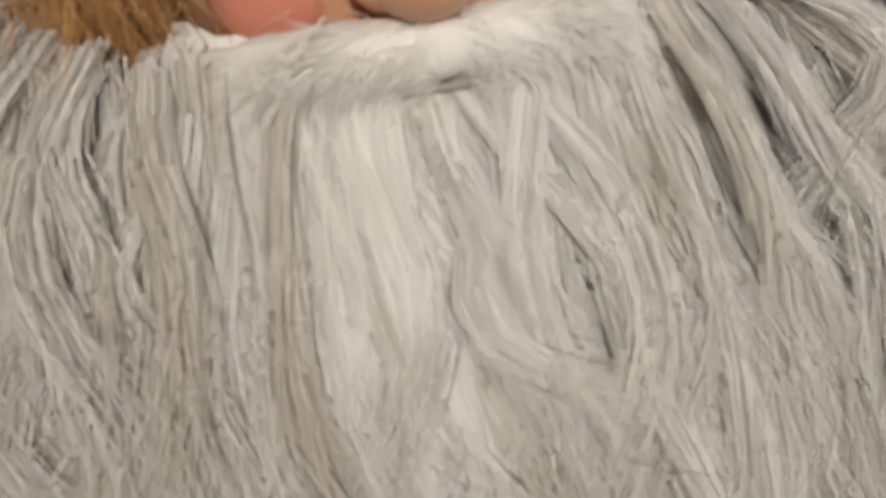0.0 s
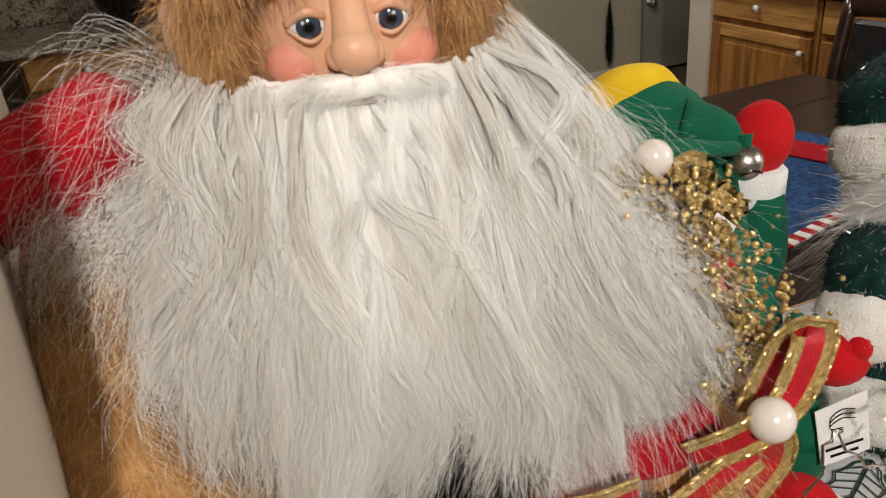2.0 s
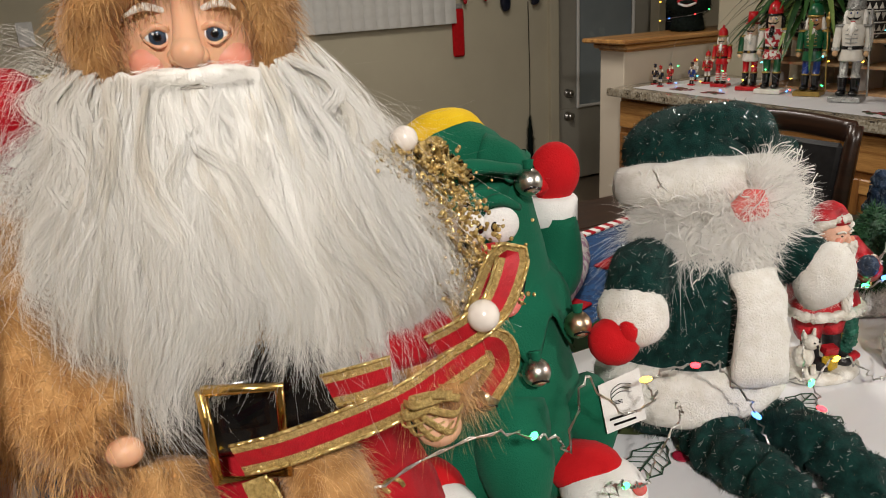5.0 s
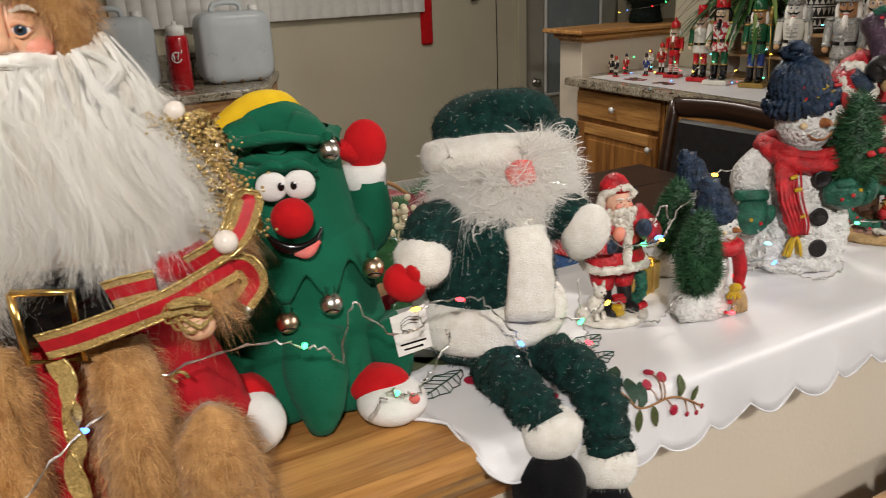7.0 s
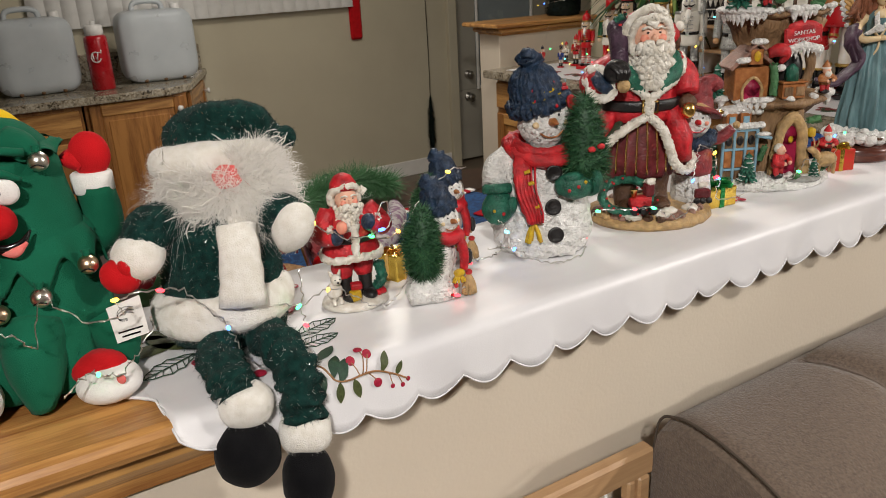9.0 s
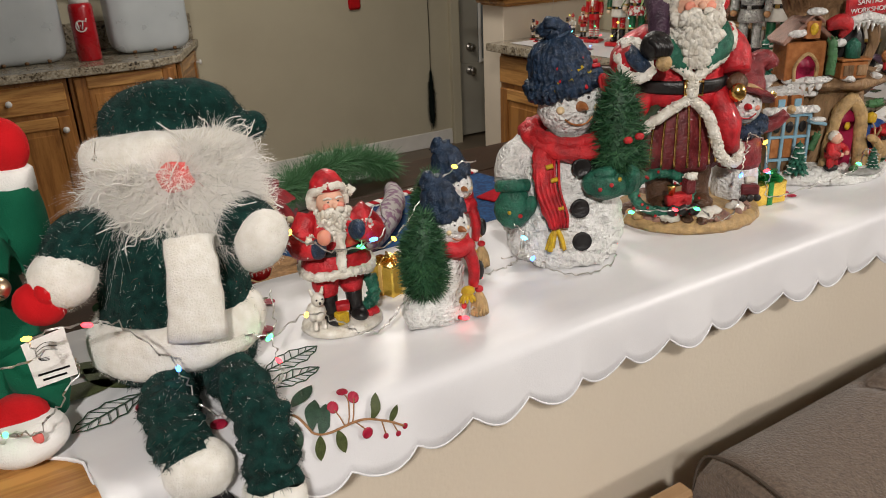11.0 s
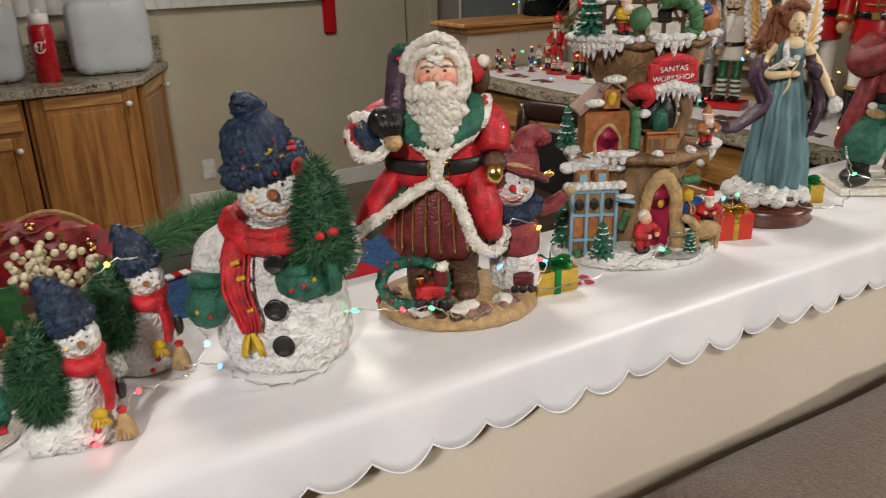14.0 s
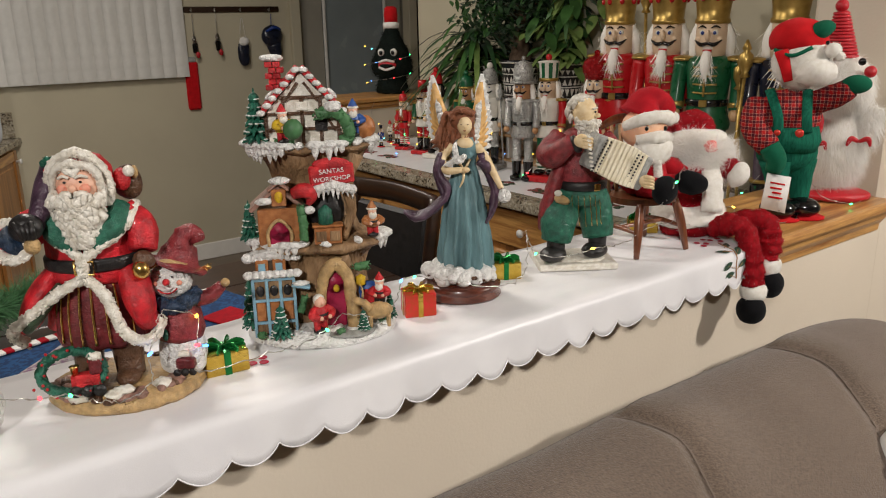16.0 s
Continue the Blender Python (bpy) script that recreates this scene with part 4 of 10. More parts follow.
        f.tube([(-72 + 10 * math.cos(a), -12 + 8 * math.sin(a), z), (-72 + 18 * math.cos(a + 0.5), -16 + 9 * math.sin(a), z + rng.gauss(0, 8))], [1.4, 0.5], rng.choice((NUT, NUT, GLI)), n=6)
    f.tube([(-60, -14, 262), (-55, -18, 257), (-59, -19, 250), (-67, -17, 251), (-68, -14, 259), (-60, -14, 262)], 3.2, HAIR, n=8)
    f.ball((-70, -20, 216), 6.4, GOLD, n=14)
    f.ball((-60, -24, 219), (9.5, 8, 8), NUT, n=14, wob=1.5, freq=250)
    f.ball((-54, -24, 206), 5, GOLD, n=12)
    f.tube([(-84, -14, 225), (-86, -20, 205), (-78, -26, 190)], 0.9, GOLD, n=6)
    f.tube([(-82, -30, 182), (-82, -32, 177)], [1.6, 1.3], RIB, n=6)
    # hands
    f.ball((-36, -70, 148), (7, 6, 6), SK, n=12, wob=1)
    f.ball((80, -76, 138), (9, 7, 8), SK, n=12, wob=1)
    # buckle
    f.tube([(-7, -69, 167), (21, -69, 164), (20, -69, 126), (-6, -69, 128), (-7, -69, 167)], 2.3, GOLD, n=8, smooth=False)
    # ribbon sash, bow and cuff
    def sash(line, w, lift=0.0):
        p = curve(line, 6) + np.array((-0.35, -0.82, 0.44)) * lift
        t = np.gradient(p, axis=0)
        t /= np.linalg.norm(t, axis=1)[:, None]
        up = np.cross(t, (0.1, 1, 0.1))
        up /= np.linalg.norm(up, axis=1)[:, None]
        f.ribbon(p, w * 0.5, RIB, up)
        for s in (-1, 1):
            f.ribbon(p + up * s * w * 0.39, w * 0.30, LACE, up)
            f.tube(p + up * s * w * 0.53, 0.8, GLI, n=5, smooth=False)
    sash([(2, -70, 136), (20, -76, 141), (36, -79, 146), (54, -80, 151), (70, -78, 155), (86, -74, 161), (101, -70, 167)], 14)
    sash([(40, -72, 160), (50, -76, 163), (64, -74, 164)], 14, 3)
    sash([(82, -68, 168), (96, -72, 176), (108, -70, 184), (116, -66, 200), (112, -62, 196), (102, -64, 176)], 12, 4)
    sash([(96, -66, 166), (108, -64, 164), (112, -60, 152), (104, -62, 142)], 13, 2)
    f.tube([(56, -58, 164), (74, -62, 168), (90, -58, 174)], [8, 9, 7], RED, n=12, wob=2, freq=120)
    f.ball((100, -76, 183), 6.4, PRL, n=20)
    for k in range(9):
        a = k * 0.7
        f.tube([(66, -76, 152), (74 + 9 * math.cos(a), -84 + 3 * math.sin(2 * a), 148 + 9 * math.sin(a)), (84 + 5 * math.cos(a), -80, 148 + 6 * math.sin(a))], 1.8, LACE, n=6, flatten=0.3)
    for o in (0, 5):
        p = curve([(7 + o, -72, 128), (12, -78 - o, 104), (6 + o, -80, 74), (9, -86, 46), (22 + o, -92, 26), (40, -96, 16 + o)], 8)
        k = np.arange(len(p))
        a = np.stack([np.cos(0.35 * k + o), 0.7 * np.sin(0.35 * k + o), 0.2 + 0 * k], 1)
        f.ribbon(p, 9, LACE, a)
        f.tube(p + a * 4.5, 0.8, GLI, n=5, smooth=False)
    # glitter sprays at the shoulder
    rng = random.Random(4)
    for row in range(7):
        o = row / 6
        top = [(64 + 32 * t + 6 * math.sin(9 * t + row), -36 - 5 * math.cos(11 * t + row), 240 - 4 * t + 5 * math.sin(7 * t + 2 * row)) for t in np.linspace(0, 1, 7)]
        side = [(97 + 16 * t + 5 * math.sin(8 * t + row) - 20 * o, -38 - 16 * t - 4 * math.cos(9 * t + row), 236 - 52 * t - 10 * o + 4 * math.sin(6 * t + row)) for t in np.linspace(0, 1, 9)]
        for line in (top, side):
            p = curve(line, 5)
            k = len(p)
            across = np.stack([0.5 * np.cos(np.arange(k) * 0.9 + row), 0.5 * np.sin(np.arange(k) * 0.7), np.sin(np.arange(k) * 0.8 + row) + 0.3], 1)
            across /= np.linalg.norm(across, axis=1)[:, None]
            f.ribbon(p, 9.0, (GLI, LACE)[row % 2], across)
    for k in range(900):
        t = rng.random()
        if rng.random() < 0.35:
            c = (62 + 36 * t + rng.gauss(0, 3), -38 + rng.gauss(0, 4), 239 - 4 * t + rng.gauss(0, 4))
        else:
            c = (90 + 22 * t + rng.gauss(0, 7), -42 - 18 * t + rng.gauss(0, 4), 236 - 54 * t + rng.gauss(0, 4))
        f.ball(c, rng.uniform(0.4, 1.3), GLI, n=5)
    f.ball((82, -36, 246), 5.5, PRL, n=14)
    f.ball((92, -20, 236), 3.6, GOLD, n=12)
    # gold scrolls on the robe
    for x, z, r in ((-58, 108, 7), (-60, 88, 8), (-61, 68, 7), (-66, 46, 9), (-50, 40, 9), (62, 96, 6), (60, 40, 8)):
        y = -58 if x < 0 else -46
        f.tube([(x + r * (1 - 0.18 * k) * math.cos(k), y - 4, z + r * (1 - 0.18 * k) * math.sin(k)) for k in np.linspace(0, 4.6, 9)], 1.1, GLI, n=6)
    # beard: an under-layer, thick locks, then single hairs along every lock
    root = curve([(-38, -8, 288), (-31, -22, 281), (-14, -33, 277), (7, -36, 275), (26, -33, 277), (41, -20, 281), (46, -6, 288)], 8)
    low = curve([(-54, -16, 246), (-54, -30, 216), (-52, -46, 192), (-42, -58, 172), (-22, -66, 152), (-4, -64, 162), (10, -60, 186), (24, -64, 174), (44, -68, 161), (66, -68, 154), (84, -62, 166), (98, -52, 186), (88, -34, 212)], 8)

    def on(line, u):
        t = u * (len(line) - 1)
        i = min(int(t), len(line) - 2)
        return line[i] + (line[i + 1] - line[i]) * (t - i)

    grid = []
    for i in range(41):
        u = i / 40
        a, b = on(root, u), on(low, u)
        for k in range(15):
            t = k / 14 * 0.60
            p = a + (b - a) * t
            p = p + np.array((0, 7 - 15 * math.sin(math.pi * min(1, t * 1.2)) * (1 - abs(u - 0.5)), 0))
            n = noise.noise_vector((u * 26, t * 2.0, 3.0))
            grid.append(p + np.array((n[0], n[1], n[2])) * 2.4)
    f.add(grid, [(i * 15 + k, i * 15 + k + 1, (i + 1) * 15 + k + 1, (i + 1) * 15 + k) for i in range(40) for k in range(14)], HAIR)
    rng = random.Random(12)
    nr = np.random.RandomState(12)
    ts = np.linspace(0, 1, 13)
    tw = ts[None, :, None]
    for n in range(340):
        u = min(0.995, max(0.005, (n % 170 + rng.random()) / 170))
        short = n >= 170
        v = rng.random() * (0.9 if short else 0.35)
        a = on(root, u) + np.array((rng.gauss(0, 1.5), -0.5 - 2.5 * short, 0)) + np.array((0, -4, -30)) * v
        u2 = min(0.999, max(0.0, u + 0.03 * math.sin(u * 19) + rng.gauss(0, 0.05)))
        b = a + (on(low, u2) - a) * (rng.uniform(0.86, 1.10) if not short else rng.uniform(0.5, 0.95))
        bow = 10 * (1 - 0.6 * abs(u - 0.5)) * (1 - v * 0.5) + rng.gauss(0, 1.6) + 2 * short
        side = rng.gauss(0, 4.0)
        mid1 = a + (b - a) * 0.3 + np.array((side, -bow, 3))
        mid2 = a + (b - a) * 0.66 + np.array((-side, -bow * 0.8 + rng.gauss(0, 1.6), 0))
        line = curve([a, mid1, mid2, b], 4)
        edge = 1 + 1.4 * abs(2 * u - 1) ** 3
        wig, ph, fr = rng.uniform(0.8, 4.2) * edge, rng.uniform(0, 6.3), rng.uniform(5, 11)
        line[:, 0] += wig * np.sin(ts * fr + ph) * ts
        line[:, 1] += 0.5 * wig * np.cos(ts * fr * 0.8 + ph) * ts
        for i in range(13):
            nv = noise.noise_vector(Vector(line[i]) * 0.03 + Vector((0, 0, 0.4 * short)))
            line[i] += np.array((nv[0] * 13, nv[1] * 5, nv[2] * 4)) * ts[i] ** 0.8
        tone = SHD if rng.random() < 0.22 else HAIR
        w = rng.uniform(1.6, 3.8)
        sub, each = 7, 22
        m = sub * each
        subs = nr.normal(0, 1, (sub, 3)) * (1.0, 0.5, 0.3) * w * 0.62
        swing = nr.uniform(0.4, 2.6, (sub, 1, 1)) * np.sin(tw * nr.uniform(4, 11, (sub, 1, 1)) + nr.uniform(0, 6.3, (sub, 1, 3))) * edge
        swing = swing + tw * nr.normal(0, 2.6, (sub, 1, 3)) * (1.0, 0.4, 0.5)
        thin = nr.normal(0, 1, (m, 3)) * (0.62, 0.36, 0.2)
        taper = (1 - 0.45 * tw) * (0.8 + 0.5 * np.sin(np.pi * tw))
        path = line[None] + subs[:, None] * (1 - 0.4 * tw) + swing * tw
        path = path + (b - a)[None, None] * (nr.uniform(-0.20, 0.05, (sub, 1, 1)) * tw ** 1.5)
        loose = np.where(nr.rand(m, 1) < 0.20, 6.0, 0.5) * nr.normal(0, 1, (m, 3)) * edge
        kink = nr.normal(0, 0.22, (m, 13, 3)).cumsum(1) * 0.5
        p = np.repeat(path, each, 0) + thin[:, None] * taper + tw ** 2 * loose[:, None] + kink * tw
        p = p + (b - a)[None, None] * (nr.uniform(-0.14, 0.02, (m, 1, 1)) * tw ** 2)
        out = thin / (np.linalg.norm(thin, axis=1)[:, None] + 1e-6)
        wide = np.repeat(subs / (np.linalg.norm(subs, axis=1)[:, None] + 1e-6), each, 0)
        skin = (p - np.array((6, 40, 0)) - np.array((0, 0, 1)) * (0.5 * p[:, :, 2:] + 107)) / 60.0
        skin = skin / np.linalg.norm(skin, axis=2)[:, :, None] + (0.42 * out + 0.20 * wide)[:, None] * (1.0, 0.3, 0.6) + nr.normal(0, 0.10, (m, 1, 3))
        skin /= np.linalg.norm(skin, axis=2)[:, :, None]
        s = nr.normal(0, 1, (m, 3)) * (1.0, 0.4, 0.2)
        s /= np.linalg.norm(s, axis=1)[:, None]
        turn = np.sign(np.einsum("ij,ij->i", np.cross(s, line[-1] - line[0]), skin[:, 3]))
        s = s * np.where(turn == 0, 1, turn)[:, None]
        f.strands(p, s[:, None] * (0.068 * (1 - 0.6 * tw)), tone, skin)
    # frizzy loose locks at both sides and over the sack
    ts = np.linspace(0, 1, 16)
    tw = ts[None, :, None]
    for n in range(120):
        left = n % 10 < 7
        if left:
            e = rng.random() ** 0.8
            a = np.array((-34 - 14 * e + rng.gauss(0, 3), -14 - 8 * e, 282 - 56 * e + rng.gauss(0, 3)))
            reach = rng.uniform(24, 66) * (1 - 0.3 * e)
            d1 = a + np.array((-0.45 * reach, -6, rng.uniform(2, 14) * (1 - e)))
            d2 = a + np.array((-0.85 * reach, -9, rng.uniform(-26, 6)))
            d3 = a + np.array((-reach + rng.gauss(0, 8), -8, rng.uniform(-70, -8)))
        else:
            e = rng.random()
            a = np.array((48 + 40 * e + rng.gauss(0, 3), -36 - 16 * e, 262 - 66 * e + rng.gauss(0, 3)))
            d1 = a + np.array((6, -4, -6 + rng.gauss(0, 3)))
            d2 = a + np.array((12 + rng.gauss(0, 3), -6, -14 + rng.gauss(0, 4)))
            d3 = a + np.array((16 + rng.gauss(0, 6), -6, -26 + rng.gauss(0, 7)))
        line = curve([a, d1, d2, d3], 5)
        m = 13 if left else 26
        off = nr.normal(0, 1, (m, 1, 3)) * (1.6, 1.0, 1.6)
        amp = nr.gamma(1.5, 1.0 if left else 0.5, (m, 1, 1))
        wave = np.sin(tw * nr.uniform(5, 15, (m, 1, 1)) + rng.uniform(0, 6.3) + nr.normal(0, 0.6, (m, 1, 3)))
        p = line[None] + off * (1 + 1.5 * tw) + amp * wave * tw + tw ** 1.5 * nr.normal(0, 7 if left else 4, (m, 1, 3))
        sk = np.array((-0.45 if left else 0.45, -0.8, 0.4))
        s = nr.normal(0, 1, (m, 3))
        s /= np.linalg.norm(s, axis=1)[:, None]
        s = s * np.where(np.cross(s, line[-1] - line[0]) @ sk < 0, -1, 1)[:, None]
        f.strands(p, s[:, None] * 0.055 * (1 - 0.5 * tw), HAIR, np.tile(sk, (m, 16, 1)))
    # moustache, two rolls of fleece
    for s in (-1, 1):
        f.tube([(6 + s * 0.5, -38, 277), (6 + s * 8, -38, 277), (6 + s * 17, -33, 276), (6 + s * 25, -26, 275)], [2.6, 3.4, 3.0, 1.4], HAIR, n=14, wob=0.5, freq=200)
        f.hairs([(6 + s * nr.uniform(0, 18), -41 + nr.uniform(0, 3), 277 + nr.normal(0, 1.6)) for _ in range(1200)], [(s * 1.0, -0.2, -0.15)] * 1200, 6, 0.06, HAIR, 2, 0.2, 0.4, rng, [np.array((0.2 * s, -0.9, 0.4))] * 1200)
    f.ball((6, -39, 277), (5, 2.6, 3.0), HAIR, n=14, wob=0.4, freq=200)
    f.tube([(-1, -38.0, 272.5), (6, -39.5, 273), (13, -38.0, 272.5)], 0.6, GRF, n=6)
    return f.thing("bearded_doll", mats, pose(0.065, 0.10, SHELF, 0, 0, -14), "tall bearded doll in tan fur and red velvet with gold buckle", "doll")


fur_doll()


# ---- plush fir tree with a face ----
def plush_tree():
    ob = holder("plush_tree", pose(0.217, 0.150, SHELF, 0, 0, -16), "green felt plush fir tree with face, bells and raised mitten", "plush toy")

    def piece(name, keys, f, label="", under=None):
        return f.part(name, [M[k] for k in keys], under or ob, None, label)

    def lean(z):
        return 0.16 * max(0.0, z - 60)

    rows = []
    for z, r in ((2, 50), (6, 62), (20, 67), (45, 66), (75, 61), (100, 57), (125, 53), (150, 48), (172, 43), (190, 40), (204, 33), (212, 14)):
        rows.append((z, r))
    line = curve([(r, z, 0) for z, r in rows], 4)
    verts, n = [], 64
    for r, z, _ in line:
        for k in range(n):
            a = 2 * math.pi * k / n
            low = max(0.0, 1 - z / 90)
            q = r * (1 + 0.10 * low * math.cos(7 * a + 0.9))
            nv = noise.noise_vector((math.cos(a) * 2.2, math.sin(a) * 2.2, z * 0.02))
            verts.append((6 + q * math.cos(a) + 2 * nv[0], lean(z) + 0.86 * q * math.sin(a) + 2 * nv[1], max(2, z + 4 * low * nv[2])))
    f = Form(MM).add(verts, [(i * n + k, i * n + (k + 1) % n, (i + 1) * n + (k + 1) % n, (i + 1) * n + k) for i in range(len(line) - 1) for k in range(n)] + [tuple(range(n))[::-1]], 0)
    f.tube([(12, -36, 66), (12, -60, 36), (12, -68, 5)], [26, 22, 10], 0, n=14, wob=3, freq=45)
    f.tube([(-44, -34, 58), (-56, -40, 32), (-60, -36, 8)], [22, 18, 10], 0, n=12, wob=3, freq=45)
    f.tube([(60, -22, 60), (72, -28, 36), (76, -22, 12)], [20, 16, 9], 0, n=12, wob=3, freq=45)
    piece("body", ("green_felt",), f)

    def tier(z0, r0, drop, flare, tips, tail):
        """A felt tier that hangs in soft points at the given bearings."""
        vs, m, k = [], 120, 8
        for i in range(m):
            a = 2 * math.pi * i / m
            d = max([math.exp(-(math.atan2(math.sin(a - radians(t)), math.cos(a - radians(t))) / 0.20) ** 2) for t in tips])
            for j in range(k):
                t = j / (k - 1)
                r = r0 + flare * math.sin(0.5 * math.pi * t) + 1.6 * math.sin(9 * a) * t
                z = z0 - (drop + tail * d) * t
                vs.append((6 + r * math.cos(a), lean(z) + 0.86 * r * math.sin(a), z))
            vs.append((6 + (r - 3) * math.cos(a), lean(z) + 0.86 * (r - 3) * math.sin(a), z + 3))
        k += 1
        return Form(MM).add(vs, [(i * k + j, i * k + j + 1, ((i + 1) % m) * k + j + 1, ((i + 1) % m) * k + j) for i in range(m) for j in range(k - 1)], 0)

    piece("collar", ("green_felt",), tier(136, 50, 16, 13, (-124, -99, -70, -33, -160, 10, 60, 120, 180), 26))
    # cap that folds over, with its yellow tip lying across the top
    f = tier(206, 36, 4, 9, (-160, -128, -95, -60, -18, 30, 90, 150), 8)
    f.tube([(4, 20, 186), (5, 20, 198), (3, 18, 207), (-10, 15, 212), (-22, 12, 209)], [39, 36, 25, 15, 9], 0, n=22, wob=3, freq=32)
    f.tube([(14, 4, 208), (28, -2, 204), (37, -6, 198)], [14, 12, 6], 0, n=14, wob=2, freq=45)
    f.tube([(-12, 6, 208), (-26, 0, 206), (-36, -4, 203)], [13, 11, 6], 0, n=14, wob=2, freq=45)
    f.tube([(-30, -18, 203), (0, -26, 209), (30, -18, 204)], [3, 4.5, 3], 0, n=10, wob=1.5)
    hat = piece("cap", ("green_felt",), f)
    piece("tip", ("yellow_felt",), Form(MM).tube([(22, 24, 219), (8, 22, 225), (-12, 17, 223), (-32, 11, 213), (-44, 7, 204)], [3, 9, 11, 8, 1.5], 0, n=14, wob=1), "yellow felt tip", hat)
    for c, r, key in (((38, -12, 194), 8.2, "silver_bell"), ((-38, -12, 203), 8, "copper_bell"), ((27, -54, 95), 8.2, "silver_bell"), ((-4, -58, 87), 8, "copper_bell"), ((61, -30, 109), 8.2, "copper_bell"), ((-33, -50, 97), 8, "silver_bell")):
        f = Form(MM).ball((0, 0, 0), r, 0, n=22)
        f.tube([(-r * 0.6, -r * 0.82, -r * 0.4), (0, -r * 1.01, -r * 0.15), (r * 0.6, -r * 0.82, -r * 0.4)], 0.7, 1, n=5)
        f.tube([(0, 0, r - 1), (0, 2, r + 4)], [2.5, 4], 2, n=8)
        f.part("bell", [M[key], M["gloss_black"], M["green_felt"]], ob, pose(c[0] * MM, c[1] * MM, c[2] * MM), "round metal jingle bell")
    # face
    for x, px in ((-4, 2.0), (14.5, 10.5)):
        e = piece("eye", ("white_felt",), Form(MM).ball((x, -33, 177), (11, 4.5, 10.5), 0, n=22), "white felt eye")
        # the second, white ball is a painted glint on the pupil
        piece("pupil", ("gloss_black", "eye_white"), Form(MM).ball((px, -37.2, 177.5), (2.4, 1.0, 3.0), 0, n=14).ball((px + 1, -38.0, 179.5), 0.9, 1, n=8), under=e)
    piece("eyelid", ("green_felt",), Form(MM).tube([(-16, -29, 184), (-4, -35, 192), (5, -34, 190), (14, -35, 192), (27, -28, 184)], [2, 3.6, 3, 3.6, 2], 0, n=10, wob=0.6))
    piece("nose", ("red_felt",), Form(MM).ball((7, -45, 157), (14.5, 13, 14), 0, n=26), "round red felt nose")
    piece("mouth", ("gloss_black", "pink_felt"), Form(MM).tube([(-12, -38, 147), (-4, -43, 138), (8, -45, 134), (20, -43, 137), (27, -37, 146)], [1, 4, 5, 4, 1], 0, n=10, flatten=0.6).tube([(6, -46.5, 132), (15, -47, 132), (24, -43, 138)], [1.5, 4.2, 1.5], 1, n=10, flatten=0.7), "black smile with pink tongue")
    # raised arm
    arm = piece("arm", ("green_felt",), Form(MM).tube([(38, 14, 128), (56, 22, 116), (68, 28, 126), (68, 32, 158)], [19, 19, 18, 15.5], 0, n=16, wob=2, freq=45))
    piece("cuff", ("white_felt",), Form(MM).lathe([(15.5, 153), (17.5, 155), (17.5, 170), (15.5, 172)], 0, (67, 32, 0), n=24, squash=0.8), under=arm)
    piece("mitten", ("red_felt",), Form(MM).ball((69, 31, 187), (17, 10.5, 20), 0, n=24).tube([(62, 30, 180), (52, 29, 186), (49, 28, 190)], [8, 8, 5.5], 0, n=14), "red felt mitten", arm)
    piece("arm", ("green_felt",), Form(MM).tube([(-34, 8, 132), (-50, -4, 118), (-54, -20, 104)], [18, 17, 12], 0, n=14, wob=2, freq=45))
    # feet
    for x, y, z, rx, rz, tx in ((-38, -70, 22, (25, 30, 22), 28, 18), (64, -64, 17, (26, 27, 15), -30, 8)):
        shoe = piece("shoe", ("white_felt",), Form(MM).ball((x, y, z), rx, 0, (0, 0, rz), n=26, cut=-0.94, wob=1.2, freq=40), "white felt shoe")
        piece("upper", ("red_felt",), Form(MM).ball((x - (2 if x < 0 else 8), y + 13, z + 9), (rx[0] * 0.92, rx[1] * 0.72, rx[2] * 0.88), 0, (tx, 0, rz), n=20, wob=1, freq=40), "red felt upper", shoe)
    piece("dot", ("pink_felt",), Form(MM).ball((77, -84, 28), (4.0, 1.6, 4.4), 0, (0, 0, -20), n=12))
    return ob


plush_tree()


# ---- dangling-leg plush figures with tinsel beards ----
def ribbed(a, r, n=22, depth=0.11):
    p = curve(a, 12)
    q = np.linspace(0, len(p) - 1, n)
    out = [p[int(i)] for i in q]
    return out, [r * (1 + depth * (1 if k % 2 else -1)) for k in range(n)]


